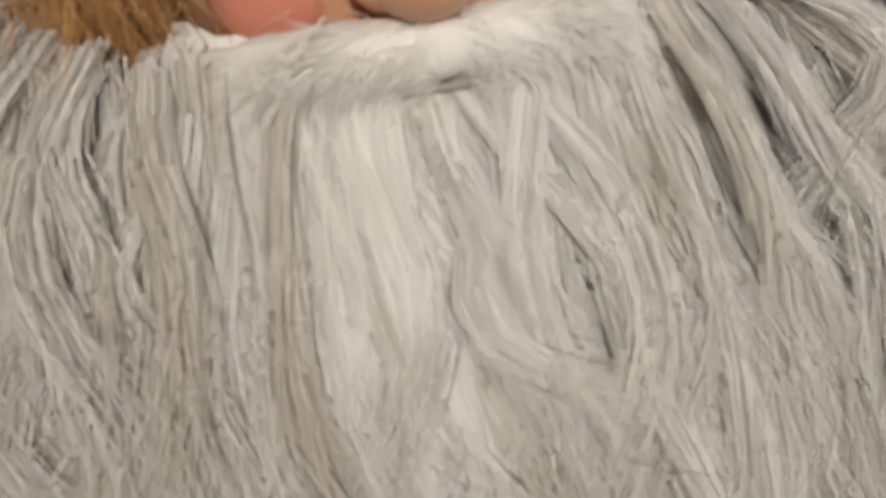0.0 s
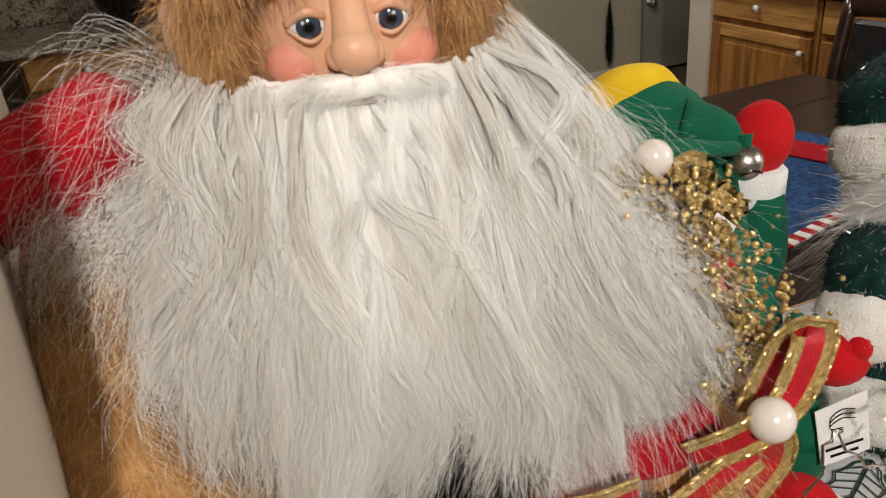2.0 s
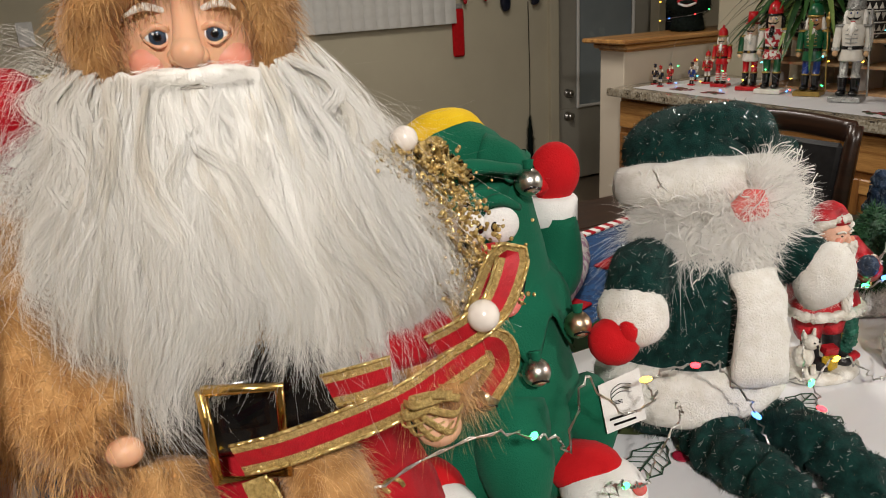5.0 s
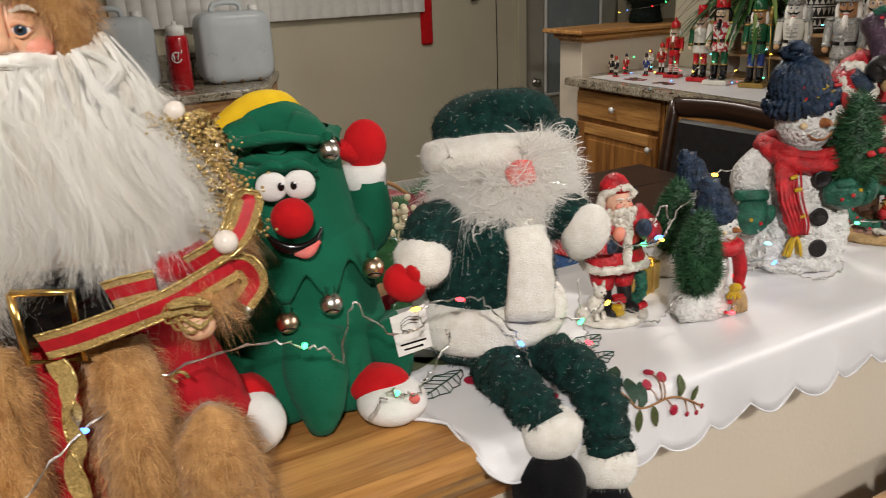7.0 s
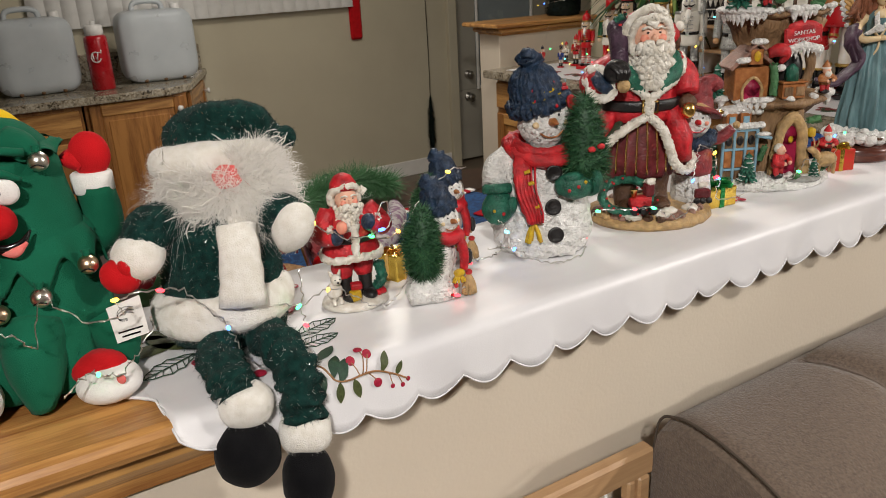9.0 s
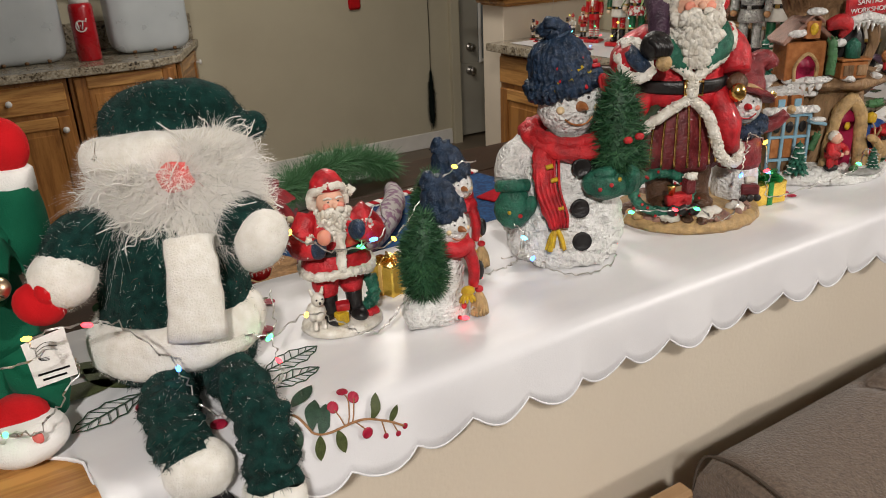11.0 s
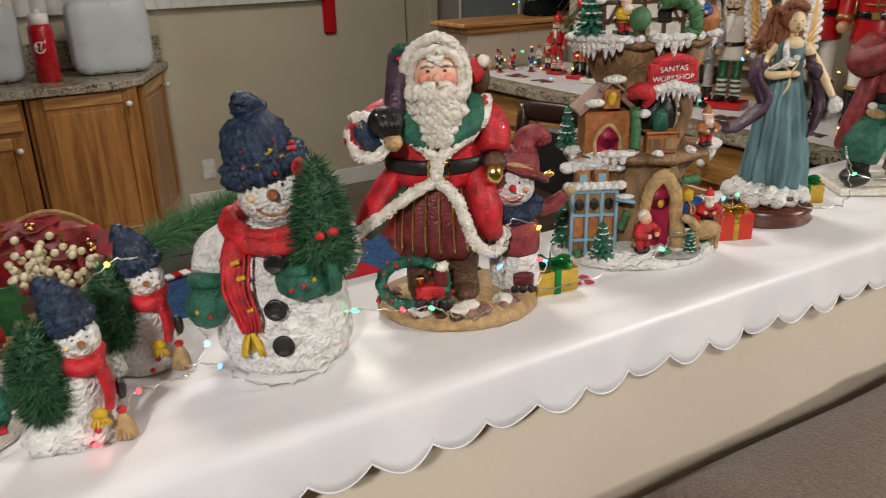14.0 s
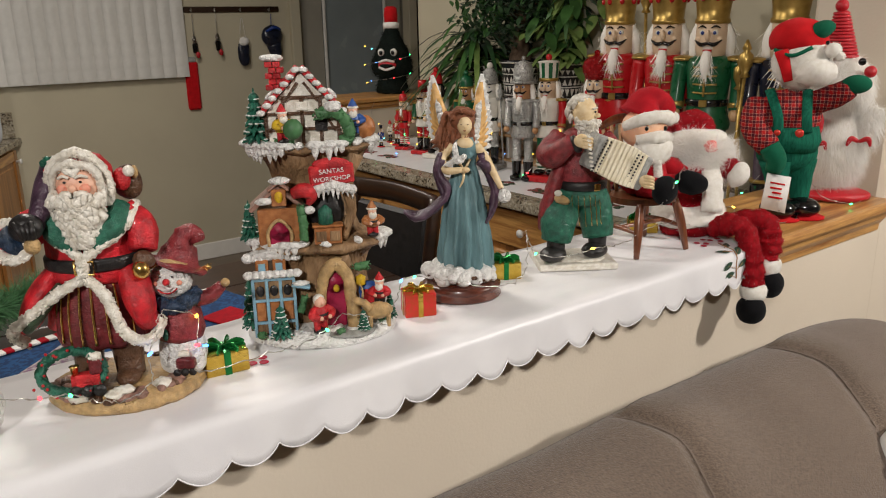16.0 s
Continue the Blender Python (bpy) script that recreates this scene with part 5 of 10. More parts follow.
def sitting_plush(place, turn, cloth, left, right, hat_side, label, mitts=True):
    f = Form(MM)
    CL, WH, BK, RED, TIN, PK, SP, FL = range(8)
    mats = [M[k] for k in (cloth, "fleece_white", "black_felt", "red_felt", "white_tinsel", "pink_felt", "tinsel_spark", "fleece_white")]
    cx = -14
    f.lathe([(30, 2), (50, 10), (54, 34), (54, 72), (49, 104), (38, 128), (20, 136)], CL, (cx, 0, 0), n=32, squash=0.78, wob=3, freq=40, steps=3)
    # sleeves
    f.tube([(cx - 34, -4, 122), (-66, -20, 126), (-77, -34, 112)], [20, 20, 18], CL, n=14, wob=2)
    f.tube([(cx + 38, -4, 122), (44, -22, 124), (50, -36, 118)], [19, 19, 17], CL, n=14, wob=2)
    # legs in gathered cloth
    for leg in (left, right):
        p, r = ribbed(leg[0], 17.5, 16, 0.10)
        f.tube(p, r, CL, n=20, steps=3, wob=5.5, freq=75)
    D, E = 14, -6
    f.ball((-4, 22 + D, 190 + E), (44, 36, 35), CL, n=26, wob=4, freq=40, cut=-0.5)
    s = hat_side
    f.tube([(-s * 20, 6 + D, 208 + E), (s * 4, 2 + D, 216 + E), (s * 28, 4 + D, 210 + E), (s * 44, 4 + D, 196 + E), (s * 52, 4 + D, 188 + E)], [8, 13, 14, 12, 8], CL, n=14, wob=3, freq=60)
    f.ball((s * 58, 4 + D, 190 + E), (11, 10, 10), CL, n=16, wob=2)
    f.fur(24000, 4.0, 0.22, CL, of=(CL,), droop=0.3, curl=1.2, lay=(0, 0, -0.2), seed=2)
    f.fur(5000, 2.8, 0.22, SP, of=(CL,), droop=0.1, curl=1.2, lay=(0, 0, 0), seed=9, seg=1)
    # plain white fibres imitate the sparkling points of the glittery cloth
    f.fur(2600, 3.4, 0.11, TIN, of=(CL,), droop=0.1, curl=1.2, lay=(0, 0, 0), seed=19, seg=1)
    # white trim
    f.lathe([(44, 26), (57, 27), (64, 34), (65, 44), (62, 56), (54, 63), (44, 63)], WH, (cx, 0, 0), n=36, squash=0.86, rot=(0, -3, 0), wob=2.5, freq=60, steps=3)
    f.tube([(4, -34, 122), (3, -47, 104), (0, -56, 56)], [17, 18, 20], WH, n=14, flatten=0.42, side=(1, 0, 0), wob=2.5, freq=60)
    f.ball((-78, -36, 108), (22, 21, 20), WH, n=18, wob=2)
    f.ball((51, -40, 116), (18, 18, 23), WH, (0, 25, 0), n=18, wob=2)
    f.tube([(-52, 20 + D, 176 + E), (-42, -8 + D, 179 + E), (-10, -20 + D, 184 + E), (28, -14 + D, 181 + E), (50, 16 + D, 172 + E)], [12, 15, 15, 13, 10], WH, n=18, wob=3, freq=50)
    f.ball((0, 8 + D, 154 + E), (50, 38, 38), WH, n=26, wob=4)
    f.ball((4, -12 + D, 150 + E), (46, 30, 40), WH, n=26, wob=6, freq=70)
    f.ball((5, -20 + D, 128 + E), (38, 24, 26), WH, n=24, wob=6, freq=70)
    for leg in (left, right):
        f.ball(leg[1], (22, 19, 18), WH, n=20, wob=2, sq=0.8)
    f.fur(26000, 3.4, 0.13, FL, of=(WH,), droop=0.2, curl=0.9, lay=(0, 0, -0.1), seed=6, seg=2)
    # mittens and boots
    if mitts:
        f.ball((-94, -44, 95), (17, 12, 15), RED, (0, 30, 0), n=18)
        f.ball((-88, -50, 104), (7, 6, 9), RED, n=12)
    for leg in (left, right):
        f.ball(leg[2], leg[3], BK, n=22, wob=1.5, freq=60)
    # tinsel beard and nose
    f.ball((2, -44 + D, 171 + E), (12, 7, 10), PK, n=16, wob=3, freq=120)
    rng = random.Random(7)
    mid = np.array((1, -9 + D, 151 + E))
    roots, ways = [], []
    while len(roots) < 13000:
        a, b = rng.uniform(-1.8, 1.8), rng.uniform(-1.3, 0.95)
        d = np.array((math.sin(a) * math.cos(b), -math.cos(a) * math.cos(b), math.sin(b)))
        # the brim stays bare over one brow
        if b > 0.55 and s * a < 0.15 or rng.random() > math.cos(b):
            continue
        p = mid + d * np.array((50, 36, 47))
        w = np.array((p[0] - 2, 0, p[2] - 165 - E))
        roots.append(p)
        ways.append(0.55 * d + 0.9 * w / (np.linalg.norm(w) + 6) + np.array([rng.gauss(0, 0.45) for _ in range(3)]))
    airy = [np.array((0.3 * math.sin(0.04 * p[0]), -0.45, 0.86)) for p in roots]
    f.hairs(roots, ways, 12, 0.30, TIN, 3, 0.05, 0.8, rng, airy)
    f.hairs(roots[::3], ways[::3], 18, 0.24, TIN, 3, 0.08, 1.0, rng, airy[::3])
    f.hairs(roots[::16], ways[::16], 15, 0.20, SP, 3, 0.1, 0.9, rng)
    rim = [k for k, p in enumerate(roots) if abs(p[0]) > 34 or p[2] < 122 + E or p[2] > 178 + E]
    f.hairs([roots[k] for k in rim[::2]], [ways[k] for k in rim[::2]], 22, 0.20, TIN, 3, 0.1, 0.8, rng, [airy[k] for k in rim[::2]])
    side = [k for k in rim if s * roots[k][0] < -30 and roots[k][2] < 150]
    f.hairs([roots[k] for k in side[::3]], [ways[k] for k in side[::3]], 36, 0.18, TIN, 4, 0.35, 0.9, rng, [airy[k] for k in side[::3]])
    nose = [np.array((2 + rng.gauss(0, 6), -51 + D, 171 + E + rng.gauss(0, 5))) for _ in range(260)]
    f.hairs(nose, [p - np.array((2, -30, 171 + E)) for p in nose], 11, 0.18, TIN, 3, 0.0, 14.0, rng, airy[:260])
    # bright crinkled threads over the fluff
    for k in range(0, len(roots), 52):
        p, d = np.array(roots[k]), np.array(ways[k]) / np.linalg.norm(ways[k])
        line = [p + d * 3]
        for _ in range(5):
            d = d + np.array([rng.gauss(0, 0.55) for _ in range(3)])
            d /= np.linalg.norm(d)
            line.append(line[-1] + d * 5)
        f.tube(line, 0.42, TIN, n=4, steps=2)
    return f.thing("sitting_plush", mats, pose(place[0], place[1], SHELF, 0, 0, turn), label, "plush toy")


sitting_plush((0.391, 0.115), -15, "dark_green_knit",
              ([(-24, -36, 14), (-26, -74, 19), (-20, -108, 17), (-15, -122, 6)], (-10, -124, 0), (-14, -132, -40), (27, 25, 29)),
              ([(12, -36, 16), (26, -80, 22), (34, -110, 8), (34, -122, -24)], (34, -124, -36), (31, -132, -78), (22, 22, 34)),
              1, "dark green glittery plush figure with tinsel beard and dangling legs", True)

mt("red_glitter_cloth", (0.42, 0.008, 0.016), (0.24, 0.004, 0.008), rough=0.6, scale=200, fine=1400, bump=0.8)
sitting_plush((1.922, 0.115), -30, "red_glitter_cloth",
              ([(10, -36, 26), (40, -84, 34), (52, -108, -10), (56, -112, -60)], (57, -114, -72), (54, -118, -104), (25, 25, 25)),
              ([(30, -30, 28), (82, -76, 42), (92, -92, 14), (87, -98, -22)], (86, -100, -32), (90, -104, -64), (25, 25, 25)),
              -1, "red glittery plush figure with white tinsel beard, legs dangling", False)

# ---- moulded resin figures along the ledge ----
def face(f, c, r, skin, white, dark, red, beard=True, s=1.0):
    """A small bearded face: head, nose, eyes, moustache and curly beard."""
    x, y, z = c
    f.ball(c, (r, r * 0.95, r * 1.15), skin, n=16)
    f.ball((x, y - r * 1.0, z + r * 0.02), (r * 0.2, r * 0.24, r * 0.22), skin, n=8)
    for k in (-1, 1):
        f.ball((x + k * r * 0.5, y - r * 0.78, z - r * 0.05), (r * 0.3, r * 0.2, r * 0.26), red, n=8)
        f.ball((x + k * r * 0.36, y - r * 0.86, z + r * 0.30), (r * 0.085, r * 0.06, r * 0.06), dark, n=8)
        f.tube([(x + k * r * 0.14, y - r * 0.93, z + r * 0.50), (x + k * r * 0.4, y - r * 0.9, z + r * 0.60), (x + k * r * 0.66, y - r * 0.74, z + r * 0.48)], r * 0.075, white, n=6)
        if beard:
            f.tube([(x + k * r * 0.06, y - r * 1.06, z - r * 0.26), (x + k * r * 0.45, y - r * 1.0, z - r * 0.30), (x + k * r * 0.85, y - r * 0.72, z - r * 0.50)], [r * 0.18, r * 0.22, r * 0.08], white, n=8, wob=r * 0.05, freq=300)


def curls(f, c, r, white, count, seed, deep=1.0):
    """A beard of twisted locks under a face."""
    rng = random.Random(seed)
    f.ball((c[0], c[1] - r * 0.30, c[2] - r * 0.80), (r * 0.82, r * 0.62, r * 1.1), white, n=16, wob=r * 0.08, freq=200)
    for _ in range(int(count * 2.2)):
        a = rng.uniform(-1.35, 1.35)
        t = rng.random()
        x = c[0] + r * (1.0 - 0.45 * t) * math.sin(a)
        y = c[1] - r * (0.75 + 0.35 * (1 - t)) * math.cos(a) * deep
        z = c[2] - r * 1.9 * t
        q = r * rng.uniform(0.10, 0.17)
        f.tube([(x, y, z + q), (x + rng.gauss(0, q * 0.7), y - q * 0.6, z), (x + rng.gauss(0, q), y, z - q * 1.6)], [q * 0.8, q * 0.9, q * 0.25], white, n=6, steps=3)


def small_santa():
    f = Form(MM * 0.925)
    RED, WH, SK, NV, BK, GR, TAN, PK, YE = range(9)
    mats = [M[k] for k in ("resin_red", "resin_white", "resin_skin", "resin_navy", "resin_black", "resin_green", "resin_tan", "blush", "resin_yellow")]
    f.lathe([(34, 0), (38, 2), (37, 7), (30, 10), (4, 11)], WH, n=32, squash=0.82, wob=1.2, freq=120)
    for x, lift in ((-12, 0), (11, 2)):
        f.tube([(x, 2, 58), (x, 0, 44), (x + 1, -2, 33)], [12, 12.5, 9], RED, n=12, wob=0.8, freq=150)
        f.tube([(x + 1, -2, 34), (x + 1, -4, 20), (x + 2, -6, 12)], [8, 7, 8], BK, n=10)
        f.ball((x + 2, -12, 13), (8, 12, 6), BK, n=12)
    f.lathe([(31, 58), (32, 64), (27, 76), (26, 84), (27, 94), (22, 108), (10, 115)], RED, n=28, squash=0.8, wob=1, freq=150, steps=2)
    ring = [(31 * math.cos(a), 26 * math.sin(a) - 1, 60 + 1.5 * math.sin(3 * a)) for a in np.linspace(0, 2 * math.pi, 20)]
    f.fleece(ring, 5.2, WH, 190, seed=2)
    f.fleece([(0, -23, 98), (-2, -25, 82), (-3, -27, 64)], 5, WH, 60, seed=3)
    f.lathe([(28, 76), (29, 77), (29, 81), (28, 82)], BK, n=28, squash=0.82)
    for s, hand in ((-1, (-23, -26, 88)), (1, (13, -28, 99))):
        el = (s * 34, -10, 88)
        f.tube([(s * 20, 0, 108), el, hand], [11, 11, 9], RED, n=12, wob=0.8, freq=150)
        mid = [(el[0] * 0.35 + hand[0] * 0.65) + dx for dx in (-2, 2)]
        f.fleece([(mid[0], (el[1] + hand[1]) / 2 - 4, 84 if s < 0 else 92), (mid[1], (el[1] + hand[1]) / 2 - 6, 96 if s < 0 else 102)], 7, WH, 50, seed=5 + s)
        f.ball(hand, (8.5, 8, 9), NV, n=12, wob=0.8)
    f.ball((-18, -34, 100), (6, 5, 7), PK, n=10, wob=1)
    c = (-3, -9, 121)
    face(f, c, 12, SK, WH, BK, PK)
    curls(f, (c[0], c[1], 116), 14, WH, 90, 4)
    f.fleece([(-17, -2, 116), (-17, -4, 128), (-8, -12, 135), (3, -12, 135), (11, -4, 128), (11, -2, 116)], 5, WH, 110, seed=6)
    f.lathe([(15, 132), (14, 138), (9, 145), (3, 148)], RED, (-3, -2, 0), n=18, wob=0.8)
    f.fleece([(16, 0, 128), (20, -2, 124)], 5, WH, 14, seed=9)
    # lamb, parcels and holly on the base
    f.ball((-26, -12, 24), (9, 8, 10), WH, n=14, wob=1)
    f.ball((-25, -17, 38), (6, 7, 6), WH, n=12, wob=0.6)
    for k in (-1, 1):
        f.tube([(-25 + k * 4, -15, 42), (-25 + k * 6, -14, 48)], [2.2, 1.0], WH, n=6)
        f.tube([(-26 + k * 4, -18, 18), (-26 + k * 4, -20, 10)], 2.4, WH, n=6)
        f.ball((-25 + k * 2.6, -23, 40), 0.9, BK, n=6)
    f.ball((-25, -24, 37), 1.3, BK, n=6)
    f.box((-6, -20, 17), (11, 9, 11), YE, (0, 0, 15), 1)
    f.box((-3, -16, 26), (12, 9, 7), RED, (8, 0, -10), 1)
    f.fleece([(24, -4, 14), (30, -6, 26), (28, -4, 44)], 7, GR, 60, seed=8)
    f.fleece([(20, -16, 12), (30, -14, 14)], 4, RED, 14, seed=10)
    return f.thing("elder_figurine", mats, pose(0.506, 0.116, SHELF + 0.004, 0, 0, -7), "small bearded figurine in red suit with lamb and parcels", "figurine")


small_santa()


def snow_features(f, c, r, BK, OR, RED, YE, turn=0.0):
    """Coal eyes, carrot nose, smile and tinted cheeks on a round snow head."""
    x, y, z = c
    def at(a, b, k=1.0):
        a += turn
        return (x + r * k * math.sin(a) * math.cos(b), y - r * k * math.cos(a) * math.cos(b), z + r * k * math.sin(b))
    for a in (-0.36, 0.36):
        f.ball(at(a, 0.42, 0.98), r * 0.055, BK, n=8)
        f.ball(at(a * 2.0, 0.02, 0.92), (r * 0.16, r * 0.12, r * 0.14), YE, n=8)
    n0, n1, n2 = at(0, 0.15, 0.9), at(0.02, 0.15, 1.12), at(0.05, 0.10, 1.34)
    f.tube([n0, n1, n2], [r * 0.19, r * 0.15, r * 0.05], OR, n=10)
    f.tube([at(-0.55, -0.28, 1.0), at(-0.3, -0.46, 1.0), at(0, -0.52, 1.0), at(0.3, -0.46, 1.0), at(0.55, -0.25, 1.0)], r * 0.035, OR, n=6)


def snowman():
    f = Form(MM)
    SN, NV, RED, YE, GR, BK, OR, N1, N2, SC, PCH = range(11)
    mats = [M[k] for k in ("resin_snow", "resin_navy", "resin_red", "resin_yellow", "resin_green", "resin_black", "resin_orange", "needle", "needle_pale", "resin_scarlet", "resin_cream")]
    f.lathe([(44, 0), (52, 4), (57, 22), (56, 46), (51, 72), (43, 98), (30, 116), (20, 122)], SN, n=110, squash=0.9, wob=4.4, freq=125, steps=9)
    f.ball((2, -6, 150), (29, 27, 30), SN, n=48, wob=2.0, freq=130)
    snow_features(f, (2, -8, 150), 27, BK, OR, RED, PCH, 0.2)
    # knitted hat, tilted
    f.lathe([(30, 0), (34, 3), (35, 9), (33, 16), (29, 18), (28, 26), (25, 38), (17, 48), (7, 51)], NV, (-1, -2, 163), n=120, rot=(4, -15, 0), lobes=30, lobe=0.09, steps=4, wob=3.2, freq=240)
    f.ball((-12, -2, 218), (14, 12, 9), NV, n=26, wob=7, freq=140)
    f.ball((-15, -4, 224), (9, 9, 6), NV, n=18, wob=5, freq=160)
    f.tube([(-7, -2, 204), (-10, -2, 214)], [10, 10], NV, n=12)
    rng = random.Random(3)
    for k in range(16):
        a, t = rng.uniform(-2.6, -0.5), rng.random()
        r = 33 - 13 * t
        f.tube([(r * math.cos(a), r * math.sin(a) - 3, 166 + 30 * t - 0.2 * r * math.cos(a) * -1), (r * math.cos(a) + rng.gauss(0, 4), r * math.sin(a) - 4, 171 + 30 * t)], 2.0, rng.choice((YE, YE, RED)), n=6)
    f.lathe([(8.5, 0), (9, 1.5), (8, 3), (6.5, 2.2), (2, 2.2)], SC, (29, -24, 172), n=18, rot=(70, 0, 45))
    # scarf
    f.tube([(30, 14, 128), (0, 26, 130), (-30, 12, 128), (-35, -12, 124), (-22, -32, 116), (4, -39, 112), (24, -32, 115), (34, -10, 123), (30, 14, 128)], 8.6, SC, n=18, steps=6, wob=3.0, freq=150)
    f.tube([(-36, -4, 132), (-26, -28, 126), (-4, -37, 121), (20, -31, 123), (33, -14, 128)], [5, 6.5, 6.5, 6, 4], SC, n=16, steps=6, wob=2.4, freq=170)
    f.tube([(-24, -30, 118), (-28, -40, 106), (-27, -50, 84), (-21, -55, 64), (-16, -57, 48)], [9, 10, 9.5, 9.5, 8], SC, n=18, steps=6, flatten=0.5, side=(1, 0, 0), wob=2.4, freq=170)
    for k in range(6):
        f.tube([(-34 + 4 * k, -42, 108), (-35 + 4 * k, -55, 84), (-27 + 3.6 * k, -60, 62), (-22 + 2.6 * k, -61, 49)], 1.3, RED, n=5)
    for k in range(16):
        a = rng.uniform(0, 6.3)
        f.tube([(-18, -55, 48), (-18 + 5 * math.cos(a), -55 + 4 * math.sin(a), 38), (-18 + 9 * math.cos(a), -54 + 5 * math.sin(a), 25)], [1.6, 2.0, 1.4], YE, n=6)
    for x, y, z in ((-30, -20, 124), (-8, -38, 116), (10, -36, 118), (24, -26, 124), (-20, -53, 92), (-15, -57, 66), (-24, -50, 104)):
        f.tube([(x - 3, y - 1, z), (x + 3, y - 2, z + 2)], 2.2, YE, n=6)
    # arms and mittens
    f.tube([(-32, 0, 108), (-50, -8, 98), (-56, -22, 84)], [20, 18, 15], SN, n=16, wob=2, freq=110)
    f.tube([(34, 0, 108), (54, -12, 98), (48, -36, 92)], [20, 18, 14], SN, n=16, wob=2, freq=110)
    f.lathe([(15, 0), (17, 3), (17, 8), (15, 11)], GR, (-54, -28, 76), n=40, lobes=12, lobe=0.04, rot=(-15, 0, 0))
    f.ball((-55, -36, 62), (18, 13, 20), GR, n=22, wob=1.6, freq=160)
    f.ball((-41, -40, 64), (7, 7, 11), GR, (0, 25, 0), n=12, wob=1)
    f.tube([(48, -42, 90), (42, -47, 89)], [17, 17], GR, n=18, wob=1)
    f.ball((27, -52, 86), (22, 11, 14), GR, (0, 8, 0), n=22, wob=1.6, freq=160)
    f.ball((26, -55, 97), (12, 7, 6), GR, n=12, wob=1)
    for c in ((-60, -48, 62), (-50, -48, 58), (30, -63, 88), (20, -62, 84), (38, -60, 92)):
        f.ball(c, 2.2, rng.choice((YE, SC)), n=6)
    # coal buttons
    for x, y, z in ((6, -47, 101), (4, -54, 64), (7, -53, 31)):
        f.lathe([(8.6, 0), (9.2, 2), (8.4, 4), (6.6, 3.2), (1, 3.2)], BK, (x, y + 2, z), n=20, rot=(84, 0, 0), wob=0.5, freq=200)
    # fir in the arm
    f.tube([(40, -34, 92), (42, -30, 180)], [4, 2], N1, n=6)
    f.lathe([(18, 90), (23, 104), (19, 128), (12, 154), (3, 180)], N1, (42, -32, 0), n=16, wob=3)
    f.fur(4200, 11, 0.6, N1, of=(N1,), droop=0.1, curl=0.6, lay=(0, 0, 0.2), seed=2, seg=1)
    f.fur(1600, 12, 0.55, N2, of=(N1,), droop=0.1, curl=0.6, lay=(0, 0, 0.2), seed=3, seg=1)
    for dx in (-5, 5):
        f.ball((50 + dx, -56, 128 + dx * 0.3), (4.5, 3, 3.4), SC, n=10)
    return f.thing("snowman_figurine", mats, pose(0.755, 0.125, SHELF + 0.004, 0, 0, -29), "white textured snowman figurine with navy knit hat and fir", "figurine")


snowman()


def mini_snowman(m):
    f = Form(MM)
    SN, NV, RED, YE, BK, OR, N1, N2, BR, PCH = range(10)
    mats = [M[k] for k in ("resin_snow", "resin_navy", "resin_red", "resin_yellow", "resin_black", "resin_orange", "needle", "needle_pale", "resin_tan", "resin_cream")]
    f.lathe([(22, 0), (27, 4), (28, 18), (24, 32), (26, 44), (22, 60), (12, 70)], SN, n=28, squash=0.85, wob=2, freq=130, steps=2)
    f.ball((13, -6, 82), (16, 15, 17), SN, n=18, wob=1)
    snow_features(f, (13, -7, 82), 15, BK, OR, RED, PCH, 0.25)
    f.lathe([(17, 0), (19, 3), (18.5, 9), (15.5, 11), (14, 22), (8, 29), (3, 30)], NV, (9, -2, 91), n=70, rot=(0, -10, 0), lobes=20, lobe=0.07, wob=3.2, freq=330, steps=3)
    f.ball((1, -2, 120), (10, 9, 8), NV, n=18, wob=4, freq=250)
    f.ball((-3, -2, 127), (5, 5, 4), NV, n=10, wob=2, freq=250)
    f.tube([(26, -2, 74), (24, -14, 66), (28, -18, 48), (26, -20, 32)], [7, 8, 8, 6], RED, n=10, flatten=0.6, wob=0.8)
    f.tube([(2, -14, 68), (14, -20, 66), (26, -14, 68)], 6.5, RED, n=10, wob=0.8)
    for k in range(10):
        a = k * 0.63
        f.tube([(19, -24, 32), (19 + 3 * math.cos(a), -24 + 2 * math.sin(a), 27), (19 + 7 * math.cos(a), -24 + 4 * math.sin(a), 21)], [1.2, 1.6, 1.0], YE, n=6)
    f.ball((19, -25, 31), (6, 5, 4), YE, n=10, wob=0.8)
    f.tube([(34, -12, 50), (33, -14, 32)], 1.2, BR, n=6)
    f.ball((35, -14, 42), (4, 3, 9), BK, n=8)
    for k in range(14):
        a = k * 0.45
        f.tube([(33, -16, 26), (33 + 5 * math.cos(a), -16 + 4 * math.sin(a), 14), (33 + 7 * math.cos(a), -16 + 5 * math.sin(a), 3)], [1.2, 1.8, 1.4], BR, n=6)
    f.ball((33, -16, 26), (4, 4, 3), RED, n=8)
    f.ball((16, -23, 17), 2.6, RED, n=8)
    f.ball((11, -25, 8), 2.2, RED, n=8)
    f.lathe([(6, 32), (12, 38), (15, 50), (14, 66), (11, 82), (5, 96), (1, 101)], N1, (-15, -15, 0), n=16, wob=3)
    f.fur(3200, 8.5, 0.55, N1, of=(N1,), droop=0.1, curl=0.6, lay=(0, 0, 0.3), seed=5, seg=1)
    f.fur(1300, 9, 0.5, N2, of=(N1,), droop=0.1, curl=0.6, lay=(0, 0, 0.3), seed=6, seg=1)
    f.ball((-20, -14, 14), (14, 12, 14), SN, n=14, wob=3, freq=130)
